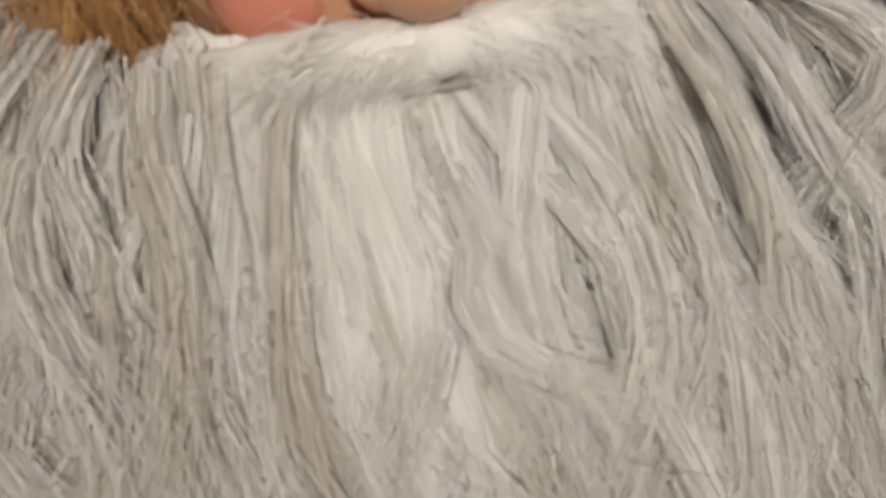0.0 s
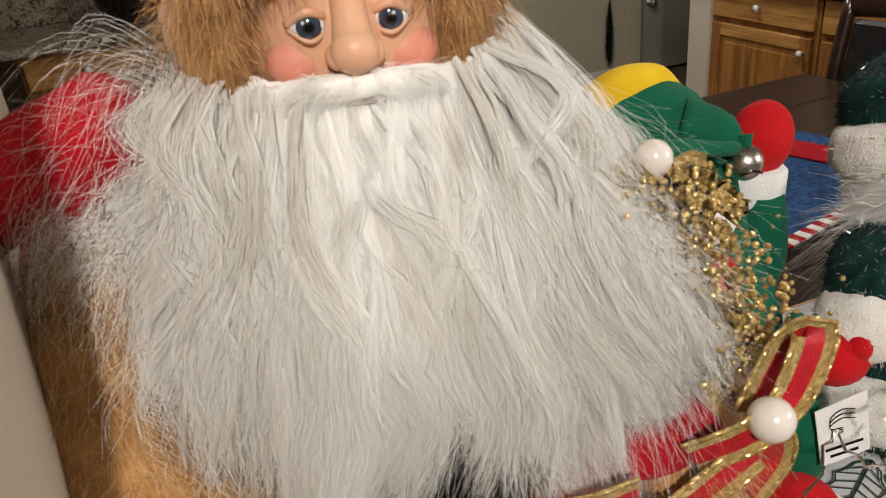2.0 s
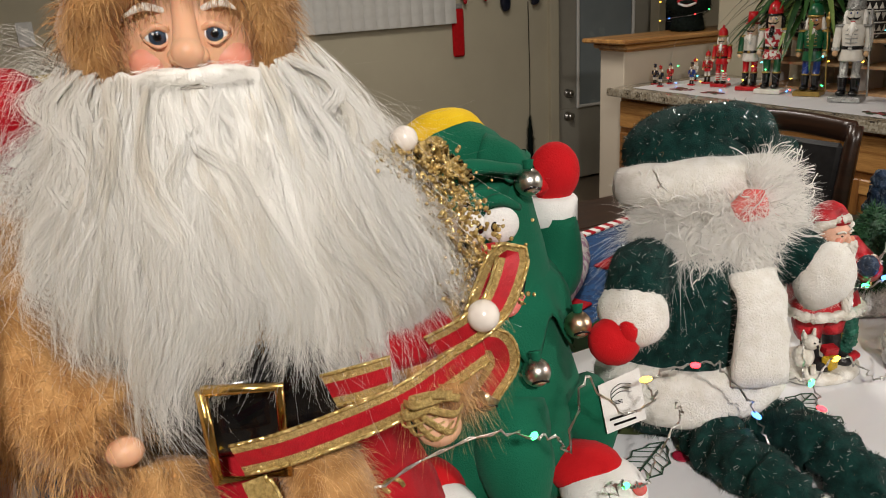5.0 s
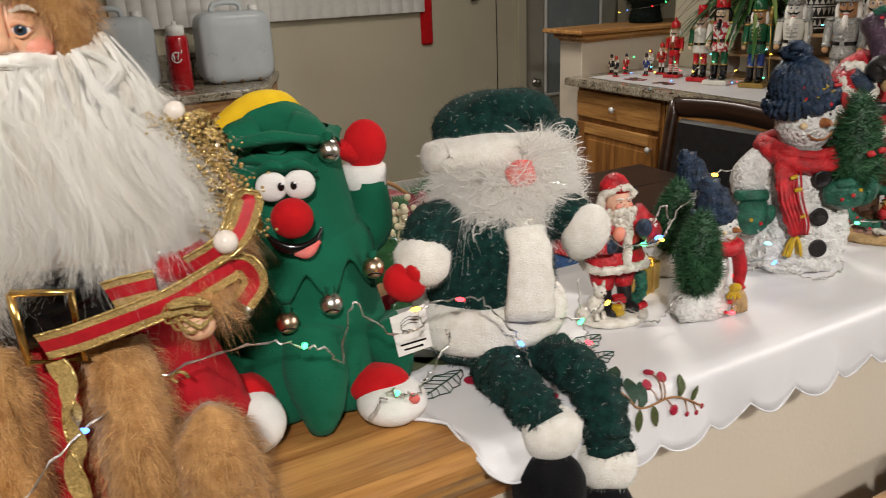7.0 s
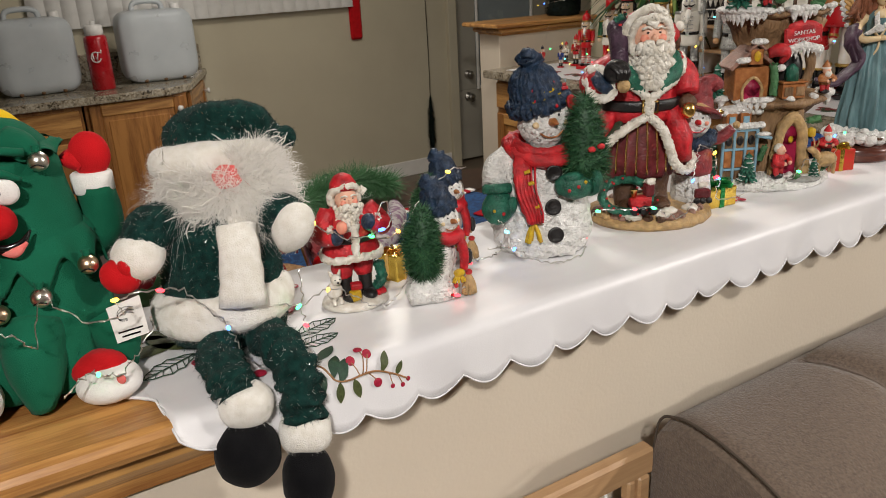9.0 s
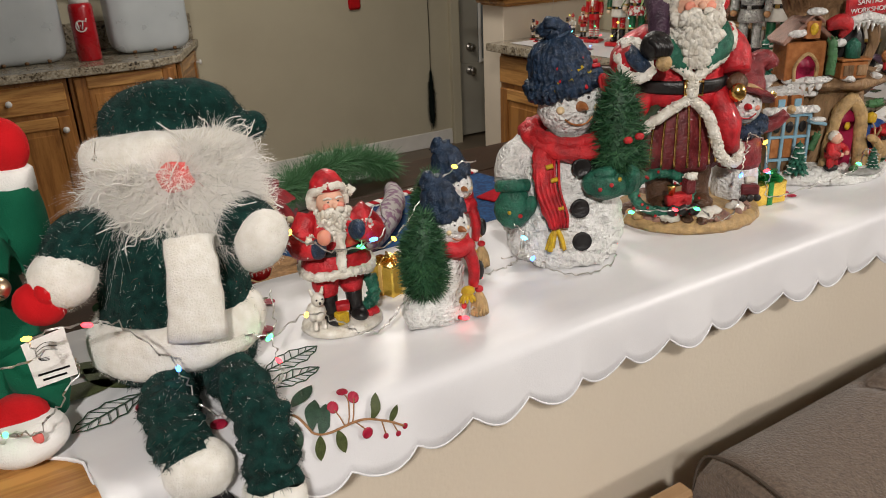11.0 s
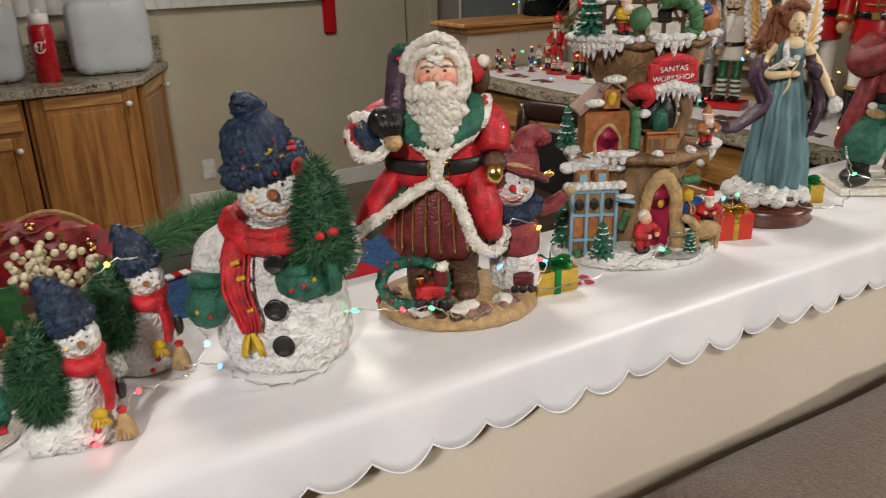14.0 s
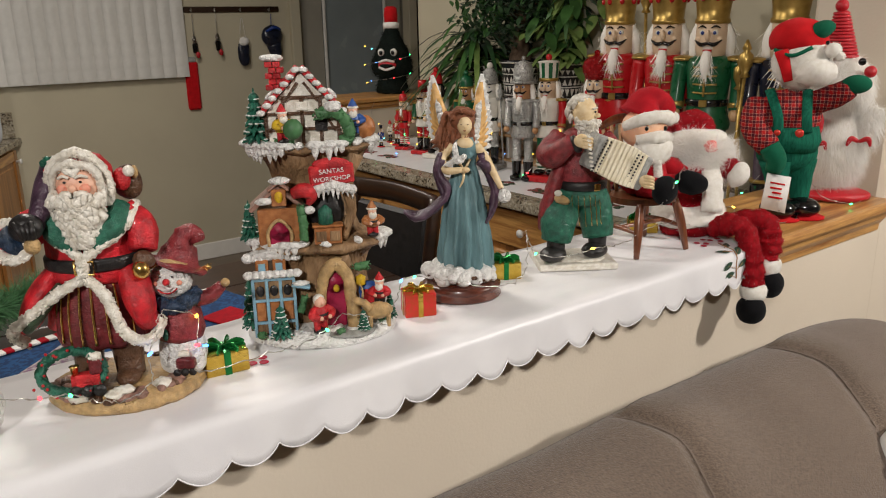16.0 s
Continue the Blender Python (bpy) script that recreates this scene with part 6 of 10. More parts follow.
    return f.thing("mini_snowman", mats, m, "small snowman figurine with navy hat, fir tree and broom", "figurine", "pair of small snowmen")


small = mini_snowman(pose(0.577, 0.079, SHELF + 0.004, 0, 0, -10))
copy_thing(small, pose(0.640, 0.166, SHELF + 0.004, 0, 0, -20))


def big_santa():
    f = Form(MM)
    RED, WH, SK, BK, GR, WI, GO, TAN, ST, BR, PK, PL, NV, SN, MA, SC, DG = range(17)
    mats = [M[k] for k in ("resin_red", "resin_white", "resin_skin", "resin_black", "resin_olive", "resin_wine", "gold", "resin_tan", "resin_stone", "resin_brown", "blush", "resin_plum", "resin_navy", "resin_snow", "resin_maroon", "resin_scarlet", "resin_green")]
    # base with cobbles
    f.lathe([(76, 0), (80, 4), (77, 12), (60, 17), (5, 18)], TAN, (16, 4, 0), n=48, squash=0.84, wob=2, freq=90)
    rng = random.Random(6)
    for k in range(46):
        a = rng.uniform(math.pi, 2 * math.pi) if k < 34 else rng.uniform(0, 6.3)
        q = rng.uniform(0.72, 0.95)
        f.ball((10 + 74 * q * math.cos(a), 2 + 60 * q * math.sin(a), 15), (rng.uniform(6, 11), rng.uniform(5, 8), 5), rng.choice((ST, ST, TAN, BR)), (0, 0, rng.uniform(0, 180)), n=10, wob=1)
    for c in ((-20, -50, 18), (-26, -46, 22), (16, -52, 19), (24, -49, 22), (58, -30, 18)):
        f.ball(c, (11, 8, 5), WH, n=12, wob=2.5, freq=250)
    # trousers, boots
    f.lathe([(40, 58), (45, 66), (46, 86), (40, 118), (34, 140)], WI, (0, 2, 0), n=60, squash=0.72, lobes=12, lobe=0.09, steps=2)
    for k in range(9):
        a = math.pi * (1.12 + 0.095 * k)
        f.tube([(45 * math.cos(a), 2 + 36 * math.sin(a), 66), (43 * math.cos(a), 2 + 34 * math.sin(a), 100), (36 * math.cos(a), 2 + 28 * math.sin(a), 132)], 1.4, GO, n=5)
    for x in (-18, 22):
        f.tube([(x, -2, 64), (x, -4, 40), (x + 1, -8, 22)], [17, 15, 14], BR, n=14, wob=1.5)
        f.ball((x + 1, -18, 24), (13, 20, 9), BR, n=14, wob=1)
    # coat: body, open skirts flaring to both sides
    f.lathe([(44, 128), (47, 140), (45, 160), (46, 176), (40, 192), (24, 204)], RED, (0, 4, 0), n=40, squash=0.72, wob=1.5, freq=90, steps=2)
    f.tube([(-36, 2, 138), (-52, -4, 116), (-66, -8, 92), (-74, -8, 80)], [18, 22, 20, 12], RED, n=14, flatten=0.6, side=(0, 1, 0), wob=2)
    f.tube([(-30, -14, 128), (-50, -22, 104), (-66, -22, 84)], [8, 14, 10], GR, n=12, flatten=0.5, side=(0, 1, 0))
    f.tube([(34, -4, 138), (42, -16, 114), (46, -20, 94), (50, -18, 80)], [18, 21, 19, 13], RED, n=14, flatten=0.7, side=(0, 1, 0), wob=2)
    f.lathe([(60, 76), (56, 100), (46, 130)], RED, (0, 16, 0), n=30, squash=0.6, wob=2)
    trim = dict(spread=0.75)
    f.fleece([(-2, -34, 138), (-26, -36, 126), (-50, -34, 108), (-68, -30, 94), (-80, -22, 84), (-84, -10, 72), (-74, -8, 64)], 6.4, WH, 260, seed=2, **trim)
    f.fleece([(-2, -34, 138), (14, -38, 124), (24, -42, 100), (30, -42, 82), (42, -38, 70), (56, -28, 70), (62, -14, 82)], 6.4, WH, 240, seed=3, **trim)
    f.fleece([(-2, -36, 140), (-4, -34, 160), (-24, -30, 178), (-34, -20, 196)], 6.2, WH, 130, seed=4, **trim)
    f.fleece([(-2, -36, 140), (4, -34, 160), (28, -28, 176), (44, -14, 192), (46, 4, 204)], 6.2, WH, 150, seed=5, **trim)
    f.tube([(-8, -32, 166), (-24, -26, 184), (-28, -10, 200)], [6, 12, 10], DG, n=10, wob=1)
    f.tube([(10, -32, 168), (28, -22, 186), (34, -4, 202)], [6, 13, 11], DG, n=10, wob=1)
    f.tube([(0, -30, 168), (2, -30, 186), (2, -24, 200)], [5, 11, 12], WH, n=10)
    for k in (-5, 0, 5):
        f.tube([(1 + k, -38, 172), (1 + k * 1.5, -40, 190)], 0.8, NV, n=5)
    f.lathe([(47, 142), (48.5, 144), (48.5, 153), (47, 155)], BK, (0, 4, 0), n=40, squash=0.76)
    f.tube([(-9, -36, 156), (9, -37, 155), (9, -37, 142), (-9, -36, 143), (-9, -36, 156)], 1.6, GO, n=6, smooth=False)
    # arms
    f.tube([(-32, 2, 194), (-56, -6, 182), (-66, -24, 176), (-58, -36, 186)], [18, 18, 16, 12], RED, n=14, wob=1.5)
    f.lathe([(13, -3), (16, 0), (15, 9), (11, 10)], NV, (-60, -34, 178), n=18, rot=(20, 40, 0))
    f.fleece([(-76, -30, 184), (-70, -40, 166), (-56, -44, 164), (-48, -40, 172), (-58, -30, 194), (-72, -24, 194)], 6.5, WH, 170, seed=7)
    f.ball((-44, -44, 194), (15, 12, 14), BK, n=16, wob=1.5)
    for k in range(4):
        f.tube([(-52 + 5 * k, -50, 200), (-46 + 4 * k, -56, 194), (-44 + 3 * k, -54, 186)], 3.2, BK, n=8)
    f.ball((-38, -52, 178), (8, 7, 8), TAN, n=12, wob=1)
    f.tube([(-38, -36, 190), (-32, -14, 218), (-24, 8, 236)], [7, 12, 18], PL, n=12, wob=2)
    f.tube([(34, 2, 194), (50, -4, 178), (52, -14, 158)], [17, 17, 14], RED, n=14, wob=1.5)
    f.ball((52, -18, 148), (11, 9, 10), BR, n=12, wob=2)
    f.ball((50, -26, 140), (9, 8, 10), GO, n=12)
    # sack with toys over the shoulder
    f.ball((38, 18, 222), (15, 14, 18), BR, n=16, wob=3)
    f.ball((36, 4, 228), (9, 8, 12), SC, n=12, wob=1)
    f.ball((44, 2, 236), (6, 6, 6), WH, n=10)
    f.ball((48, 8, 234), (4, 4, 7), TAN, n=10)
    f.fleece([(-34, 0, 246), (-26, -4, 252)], 5, DG, 18, seed=12)
    f.ball((-30, -6, 240), 4, SC, n=8)
    # head, hood
    c = (1, -18, 228)
    f.lathe([(26, 0), (29, 12), (27, 28), (18, 40), (4, 45)], RED, (1, 0, 214), n=24, wob=1)
    face(f, c, 20, SK, WH, BK, PK)
    curls(f, (c[0], c[1], 219), 25, WH, 230, 8)
    f.fleece([(-19, -20, 208), (-21, -22, 226), (-17, -26, 243), (-4, -31, 250), (6, -31, 250), (19, -26, 243), (23, -22, 226), (21, -20, 208)], 5, WH, 150, seed=29)
    f.fleece([(-24, -14, 206), (-27, -14, 226), (-22, -16, 246), (-6, -20, 258), (8, -20, 258), (22, -16, 246), (28, -12, 226), (24, -12, 206)], 6, WH, 260, seed=9)
    f.fleece([(-6, -32, 246), (2, -34, 242), (6, -30, 248)], 4, WH, 26, seed=10)
    # train and wreath before the boots
    wr = [(-26 + 30 * math.cos(a), -38 + 12 * math.sin(a), 42 + 17 * math.sin(a)) for a in np.linspace(0, 6.28, 16)]
    f.fleece(wr, 6, DG, 190, seed=11)
    for k in range(26):
        p = wr[rng.randrange(15)]
        f.ball((p[0] + rng.gauss(0, 5), p[1] - 6, p[2] + rng.gauss(0, 5)), 1.7, SC, n=6)
    f.box((-10, -46, 36), (24, 13, 14), SC, (0, 0, 14), 2)
    f.box((-1, -46, 50), (11, 12, 16), WI, (0, 0, 14), 2)
    f.lathe([(6, 0), (6, 20), (4, 22)], SC, (-24, -50, 36), n=14, rot=(0, 90, 14))
    f.lathe([(3, 0), (4, 9), (5, 10)], GO, (-20, -49, 42), n=12)
    for x in (-20, -8, 3):
        f.lathe([(6, 0), (6, 3)], BK, (x, -54, 27), n=14, rot=(90, 0, 14))
    f.fleece([(-4, -48, 60), (6, -46, 60)], 5, WH, 18, seed=13)
    # little snow child at the side
    x, y = 74, 14
    f.lathe([(22, 14), (25, 22), (24, 44), (20, 66), (15, 84)], SN, (x, y, 0), n=24, wob=2, freq=110, steps=2)
    f.lathe([(24, 52), (26, 58), (24, 78), (17, 92)], MA, (x, y, 0), n=24, wob=1.5, freq=110)
    f.fleece([(x - 20, y - 10, 96), (x - 4, y - 20, 92), (x + 14, y - 16, 96), (x + 20, y - 4, 100)], 9.5, NV, 110, seed=14)
    f.ball((x - 3, y - 4, 118), (22, 19, 21), SN, n=20)
    snow_features(f, (x - 3, y - 6, 118), 20, BK, SC, RED, PK, -0.1)
    f.lathe([(30, 0), (33, 2), (31, 5), (21, 8), (19, 18), (14, 26), (4, 29)], MA, (x + 1, y + 3, 128), n=28, rot=(-12, 20, 0), wob=3, freq=90)
    f.tube([(x + 6, y + 4, 146), (x + 14, y + 4, 162), (x + 24, y + 2, 165), (x + 28, y, 156)], [14, 12, 9, 6], MA, n=12, wob=2.5, freq=120)
    f.tube([(x - 22, y - 10, 134), (x - 4, y - 20, 142), (x + 18, y - 10, 132)], 2.6, TAN, n=6)
    f.tube([(x + 16, y, 92), (x + 34, y - 4, 96), (x + 48, y - 6, 108)], [9, 8, 6], MA, n=10, wob=1)
    f.ball((x + 52, y - 7, 111), (5, 4, 5), TAN, n=10)
    f.fleece([(x + 26, y + 4, 122), (x + 36, y + 2, 128)], 4, GO, 18, seed=15)
    f.box((x + 6, y - 26, 30), (20, 10, 12), WI, (0, 0, -10), 2)
    f.fleece([(x, y - 28, 42), (x + 10, y - 28, 42)], 4, WH, 12, seed=16)
    for k in (-3, 5, 13):
        f.lathe([(4, 0), (4, 2)], BK, (x + k, y - 31, 22), n=12, rot=(90, 0, 0))
    f.ball((x - 12, y - 22, 62), (4, 3, 7), DG, n=8)
    return f.thing("elder_and_snow_child", mats, pose(0.915, 0.13, SHELF + 0.004, 0, 0, -28), "resin figurine of bearded man in red coat with snow child", "figurine")


big_santa()


def parcel(place, turn, size, body, band, label):
    ob = holder("gift_box", pose(place[0], place[1], SHELF + 0.004 + size[2] / 2, 0, 0, turn), label, "gift box", "gift ornaments on the runner")
    Form().box((0, 0, 0), size, 0, bev=0.0012).part("box", [M[body]], ob)
    w = size[0] * 0.16
    Form().box((0, 0, 0.0002), (w, size[1] + 0.0012, size[2] + 0.0012), 0, bev=0.0003).part("band", [M[band]], ob)
    Form().box((0, 0, 0.0002), (size[0] + 0.0012, w, size[2] + 0.001), 0, bev=0.0003).part("band", [M[band]], ob)
    f = Form()
    for k in range(6):
        a = k * 1.05
        p, q = 0.45 * size[0], size[2] / 2
        f.tube([(0, 0, q), (p * math.cos(a) * 0.6, p * math.sin(a) * 0.6, q + 0.3 * p), (p * math.cos(a), p * math.sin(a), q + 0.1 * p), (0, 0, q)], w * 0.4, 0, n=6, flatten=0.3)
    f.part("bow", [M[band]], ob)
    return ob


mt("gold_foil", (0.72, 0.50, 0.10), (0.55, 0.36, 0.05), rough=0.2, metal=0.9, scale=60, fine=160, bump=0.3)
mt("green_foil", (0.02, 0.26, 0.06), (0.01, 0.16, 0.04), rough=0.2, metal=0.7, scale=60, bump=0.2)
mt("red_foil", (0.62, 0.03, 0.03), (0.50, 0.06, 0.02), rough=0.35, metal=0.3, scale=160, bump=0.2)
parcel((0.128, 0.118), 15, (0.040, 0.036, 0.044), "green_foil", "gold_foil", "green foil gift ornament with gold ribbon")
parcel((0.572, 0.150), 20, (0.028, 0.028, 0.030), "gold_foil", "gold", "shiny gold foil gift ornament with gold bow")
parcel((1.030, 0.105), -8, (0.048, 0.034, 0.026), "gold_foil", "green_foil", "gold gift ornament with shiny green ribbon bow")
parcel((1.302, 0.108), -24, (0.042, 0.034, 0.032), "red_foil", "gold_foil", "red patterned gift ornament with gold cord")
parcel((1.492, 0.150), -30, (0.046, 0.034, 0.026), "gold_foil", "green_foil", "gold gift ornament with shiny green ribbon bow")
parcel((1.86, 0.185), -40, (0.05, 0.036, 0.024), "gold_foil", "green_foil", "gold gift ornament with shiny green ribbon bow")

# ---- winter workshop model ----
def fir(parent, c, h, r, seed):
    f = Form(MM)
    rng = random.Random(seed)
    f.tube([(0, 0, 0), (0, 0, h * 0.3)], [r * 0.16, r * 0.12], 2, n=6)
    for k in range(6):
        t = k / 6
        z, q = h * (0.08 + 0.82 * t), r * (1 - 0.85 * t)
        for j in range(9):
            a = j * 0.698 + k * 0.35
            f.tube([(0, 0, z + h * 0.13), (q * 0.6 * math.cos(a), q * 0.6 * math.sin(a), z + h * 0.06), (q * math.cos(a), q * math.sin(a), z - h * 0.01)], [r * 0.16, r * 0.2, r * 0.05], 0, n=6, steps=2)
            if rng.random() < 0.6:
                f.ball((q * 0.8 * math.cos(a), q * 0.8 * math.sin(a), z + h * 0.045), (r * 0.2, r * 0.2, r * 0.07), 1, n=6)
    f.tube([(0, 0, h * 0.8), (0, 0, h)], [r * 0.2, r * 0.03], 0, n=6)
    return f.part("fir_tree", [M["resin_green"], M["resin_snow"], M["resin_brown"]], parent, Matrix.Translation([x * MM for x in c]), "snowy green fir")


def gnome(parent, c, h, coat, hat, legs, turn=0, beard=True):
    f = Form(MM)
    f.ball((0, 0, h * 0.08), (h * 0.17, h * 0.15, h * 0.08), 4, n=8)
    for s in (-1, 1):
        f.tube([(s * h * 0.07, 0, h * 0.4), (s * h * 0.08, -h * 0.02, h * 0.08)], [h * 0.09, h * 0.07], 2, n=8)
        f.tube([(s * h * 0.13, 0, h * 0.55), (s * h * 0.24, -h * 0.10, h * 0.46), (s * h * 0.12, -h * 0.22, h * 0.42)], [h * 0.08, h * 0.08, h * 0.06], 0, n=8)
        f.ball((s * h * 0.10, -h * 0.24, h * 0.42), h * 0.05, 3, n=6)
    f.lathe([(h * 0.18, h * 0.3), (h * 0.19, h * 0.42), (h * 0.14, h * 0.6), (h * 0.06, h * 0.64)], 0, n=14, squash=0.85)
    f.lathe([(h * 0.19, h * 0.42), (h * 0.195, h * 0.45), (h * 0.18, h * 0.47)], 4, n=14, squash=0.87)
    f.ball((0, -h * 0.03, h * 0.70), (h * 0.12, h * 0.115, h * 0.13), 3, n=12)
    f.ball((0, -h * 0.15, h * 0.70), h * 0.03, 3, n=6)
    if beard:
        f.ball((0, -h * 0.11, h * 0.61), (h * 0.11, h * 0.07, h * 0.11), 5, n=10, wob=h * 0.015, freq=500)
    else:
        f.ball((0, h * 0.02, h * 0.74), (h * 0.13, h * 0.12, h * 0.12), 5, n=10, wob=h * 0.015, freq=500)
    if hat:
        f.lathe([(h * 0.135, h * 0.76), (h * 0.11, h * 0.84), (h * 0.05, h * 0.94), (h * 0.01, h)], 1, n=12)
        f.lathe([(h * 0.14, h * 0.75), (h * 0.15, h * 0.77), (h * 0.135, h * 0.80)], 5, n=12)
    return f.part("gnome" if beard else "lady", [M[coat], M[hat or coat], M[legs], M["resin_skin"], M["resin_black"], M["resin_white"]], parent, Matrix.Translation([x * MM for x in c]) @ pose(0, 0, 0, 0, 0, turn), "painted resin")


def workshop():
    ob = holder("workshop_model", pose(1.165, 0.15, SHELF + 0.004, 0, 0, -27), "snowy tree-trunk village model with gnomes and red sign", "model village")
    W = lambda f, name, mats, label="": tagged(f.part(name, [M[k] for k in mats], ob, None, label), kind="stuff" if name.startswith("snow") else "")
    f = Form(MM).lathe([(88, 0), (93, 4), (90, 12), (70, 17), (4, 18)], 0, (14, -6, 0), n=56, squash=0.72, wob=3, freq=60)
    f.ball((44, -48, 13), (34, 24, 5), 1, n=18, wob=1.5)
    f.ball((62, -40, 13), (20, 16, 5), 1, n=14, wob=1.5)
    W(f, "base", ("resin_snow", "resin_grey"), "snow-covered base with grey path")
    f = Form(MM).lathe([(58, 12), (60, 50), (56, 84), (68, 108), (76, 122), (50, 130), (44, 180), (54, 208), (66, 232), (44, 244)], 0, (14, 8, 0), n=56, squash=0.62, wob=6, freq=45, steps=3, lobes=9, lobe=0.07)
    f.ball((16, -6, 116), (82, 44, 11), 0, n=36, wob=4, freq=60)
    f.ball((13, -4, 234), (74, 40, 9), 0, n=36, wob=4, freq=60)
    f.tube([(46, -20, 30), (52, -30, 70), (40, -34, 104)], [10, 8, 10], 0, n=10, wob=2)
    f.tube([(44, -26, 126), (56, -30, 160), (52, -28, 196), (64, -24, 226)], [8, 6, 8, 10], 0, n=10, wob=2)
    W(f, "trunk", ("resin_bark",), "brown bark trunk with two ledges")
    rng = random.Random(3)
    for z, cx, rx, ry in ((124, 16, 82, 44), (241, 13, 74, 40)):
        f = Form(MM)
        for k in range(34):
            a = math.pi * (0.92 + 1.16 * k / 33)
            g = a / math.pi
            if not (g < 1.12 or 1.22 < g < 1.38 or g > 1.86) if z < 200 else not (g < 1.36 or 1.5 < g < 1.66 or g > 1.88):
                continue
            x, y = cx + rx * math.cos(a) * 0.98, -5 + ry * math.sin(a) * 0.98
            q = rng.uniform(5, 8)
            f.ball((x, y, z), (q * 1.5, q, q * 0.7), 0, n=8)
            f.tube([(x, y, z), (x, y - 1, z - q * 1.2), (x, y - 1, z - q * rng.uniform(1.6, 2.8))], [q * 0.7, q * 0.55, 0.6], 0, n=7, steps=3)
        W(f, "snow_edge", ("resin_snow",), "white dripping snow edge")
    for z, cx, rx, ry in ((124, 16, 80, 42), (240, 13, 72, 38), (16, 14, 84, 58)):
        for k in range(9):
            a = rng.uniform(math.pi, 2 * math.pi)
            q = rng.uniform(0.78, 0.98)
            W(Form(MM).ball((cx + rx * q * math.cos(a), -5 + ry * q * math.sin(a), z), (rng.uniform(7, 14), rng.uniform(5, 9), 4.5), 0, (0, 0, rng.uniform(0, 180)), n=14, wob=2, freq=120), "snow_patch", ("resin_snow",))
    # half-timbered house on top
    f = Form(MM)
    f.slab([(-36, 242), (46, 242), (46, 276), (5, 322), (-36, 276)], -26, 20, 0, Matrix(((1, 0, 0, 0), (0, 0, 1, 0), (0, 1, 0, 0), (0, 0, 0, 1))))
    for x in (-36, -16, 5, 26, 46):
        f.box((x, -27, 259 if abs(x - 5) > 25 else 268), (4, 3, 34 if abs(x - 5) > 25 else 52), 1)
    for z, w in ((276, 82), (294, 50), (258, 82)):
        f.box((5, -27, z), (w, 3, 3.6), 1)
    for x, r in ((-26, 30), (36, -30), (-6, 35), (16, -35)):
        f.box((x, -27, 266 if abs(x - 5) > 20 else 300), (3, 3, 26), 1, (0, r, 0))
    f.box((26, -28, 262), (14, 3, 14), 2, bev=1)
    f.box((5, -28, 284), (14, 3, 10), 3, bev=1)
    W(f, "cottage", ("resin_white", "resin_brown", "resin_black", "resin_white"), "cream half-timbered cottage wall")
    f = Form(MM)
    for s in (-1, 1):
        f.box((5 + s * 24, -4, 302), (66, 56, 6), 0, (0, s * 48, 0), 1.5, wob=1.2, freq=80)
        for k in range(7):
            t = k / 6
            f.ball((5 + s * (4 + 42 * t), -32, 325 - 47 * t), (5.5, 4, 3.6), 1, n=8, wob=1)
        f.ball((5 + s * 36, -12, 296), (8, 10, 3), 1, (0, s * 48, 0), n=10, wob=1.5)
    for r in range(5):
        for k in range(2):
            f.box((-30 + 9 * k + 4 * (r % 2), 2, 304 + 6.5 * r), (8.4, 17, 6), 0, bev=0.8)
    f.ball((-26, 2, 337), (14, 11, 5), 1, n=12, wob=1.5)
    W(f, "roof", ("resin_scarlet", "resin_snow"), "red roof and chimney with snow")
    f = Form(MM).fleece([(22, -34, 274), (40, -36, 278), (54, -34, 266), (58, -32, 248), (48, -34, 242)], 8, 0, 120, seed=4)
    f.ball((40, -42, 284), (10, 7, 6), 1, n=10, wob=1.5)
    f.fleece([(-28, -34, 246), (-6, -36, 244)], 4, 0, 24, seed=5)
    W(f, "garland", ("needle_pale", "resin_snow"))
    # little house at the middle ledge
    f = Form(MM).box((-30, -22, 146), (48, 36, 44), 0, bev=1.5)
    f.lathe([(11, 0), (11, 3)], 1, (-30, -39.5, 141), n=20, rot=(90, 0, 0)).box((-30, -41, 132), (22, 3, 18), 1, bev=1)
    f.tube([(-43, -42, 124), (-43, -42, 142), (-30, -43, 155), (-17, -42, 142), (-17, -42, 124)], 2.2, 3, n=8)
    for s in (-1, 1):
        f.box((-30 + s * 16, -22, 180), (42, 44, 5), 2, (0, s * 40, 0), 1.2)
    f.box((-28, -40, 182), (17, 12, 20), 0, bev=1).ball((-28, -46, 183), (5, 2, 7), 4, n=10)
    for s in (-1, 1):
        f.box((-28 + s * 6, -40, 195), (16, 14, 3), 2, (0, s * 38, 0), 1)
    f.ball((-44, -40, 178), (12, 8, 5), 5, n=10, wob=1.5).ball((-26, -44, 202), (13, 8, 5), 5, n=10, wob=1.5)
    W(f, "cottage", ("resin_orange", "resin_crimson", "resin_stone", "resin_tan", "resin_yellow", "resin_snow"), "tan cottage with wine-red arched door")
    f = Form(MM).tube([(-12, -44, 186), (2, -48, 190), (10, -46, 182), (4, -46, 172)], [6, 9, 7, 3], 0, n=10, wob=1.5).ball((6, -46, 166), (7, 5, 5), 1, n=8)
    W(f, "stocking", ("resin_scarlet", "resin_snow"), "red stocking on the roof")
    f = Form(MM).fleece([(-4, -44, 170), (-2, -46, 150), (-2, -46, 130)], 6, 0, 70, seed=7)
    W(f, "garland", ("needle_pale",))
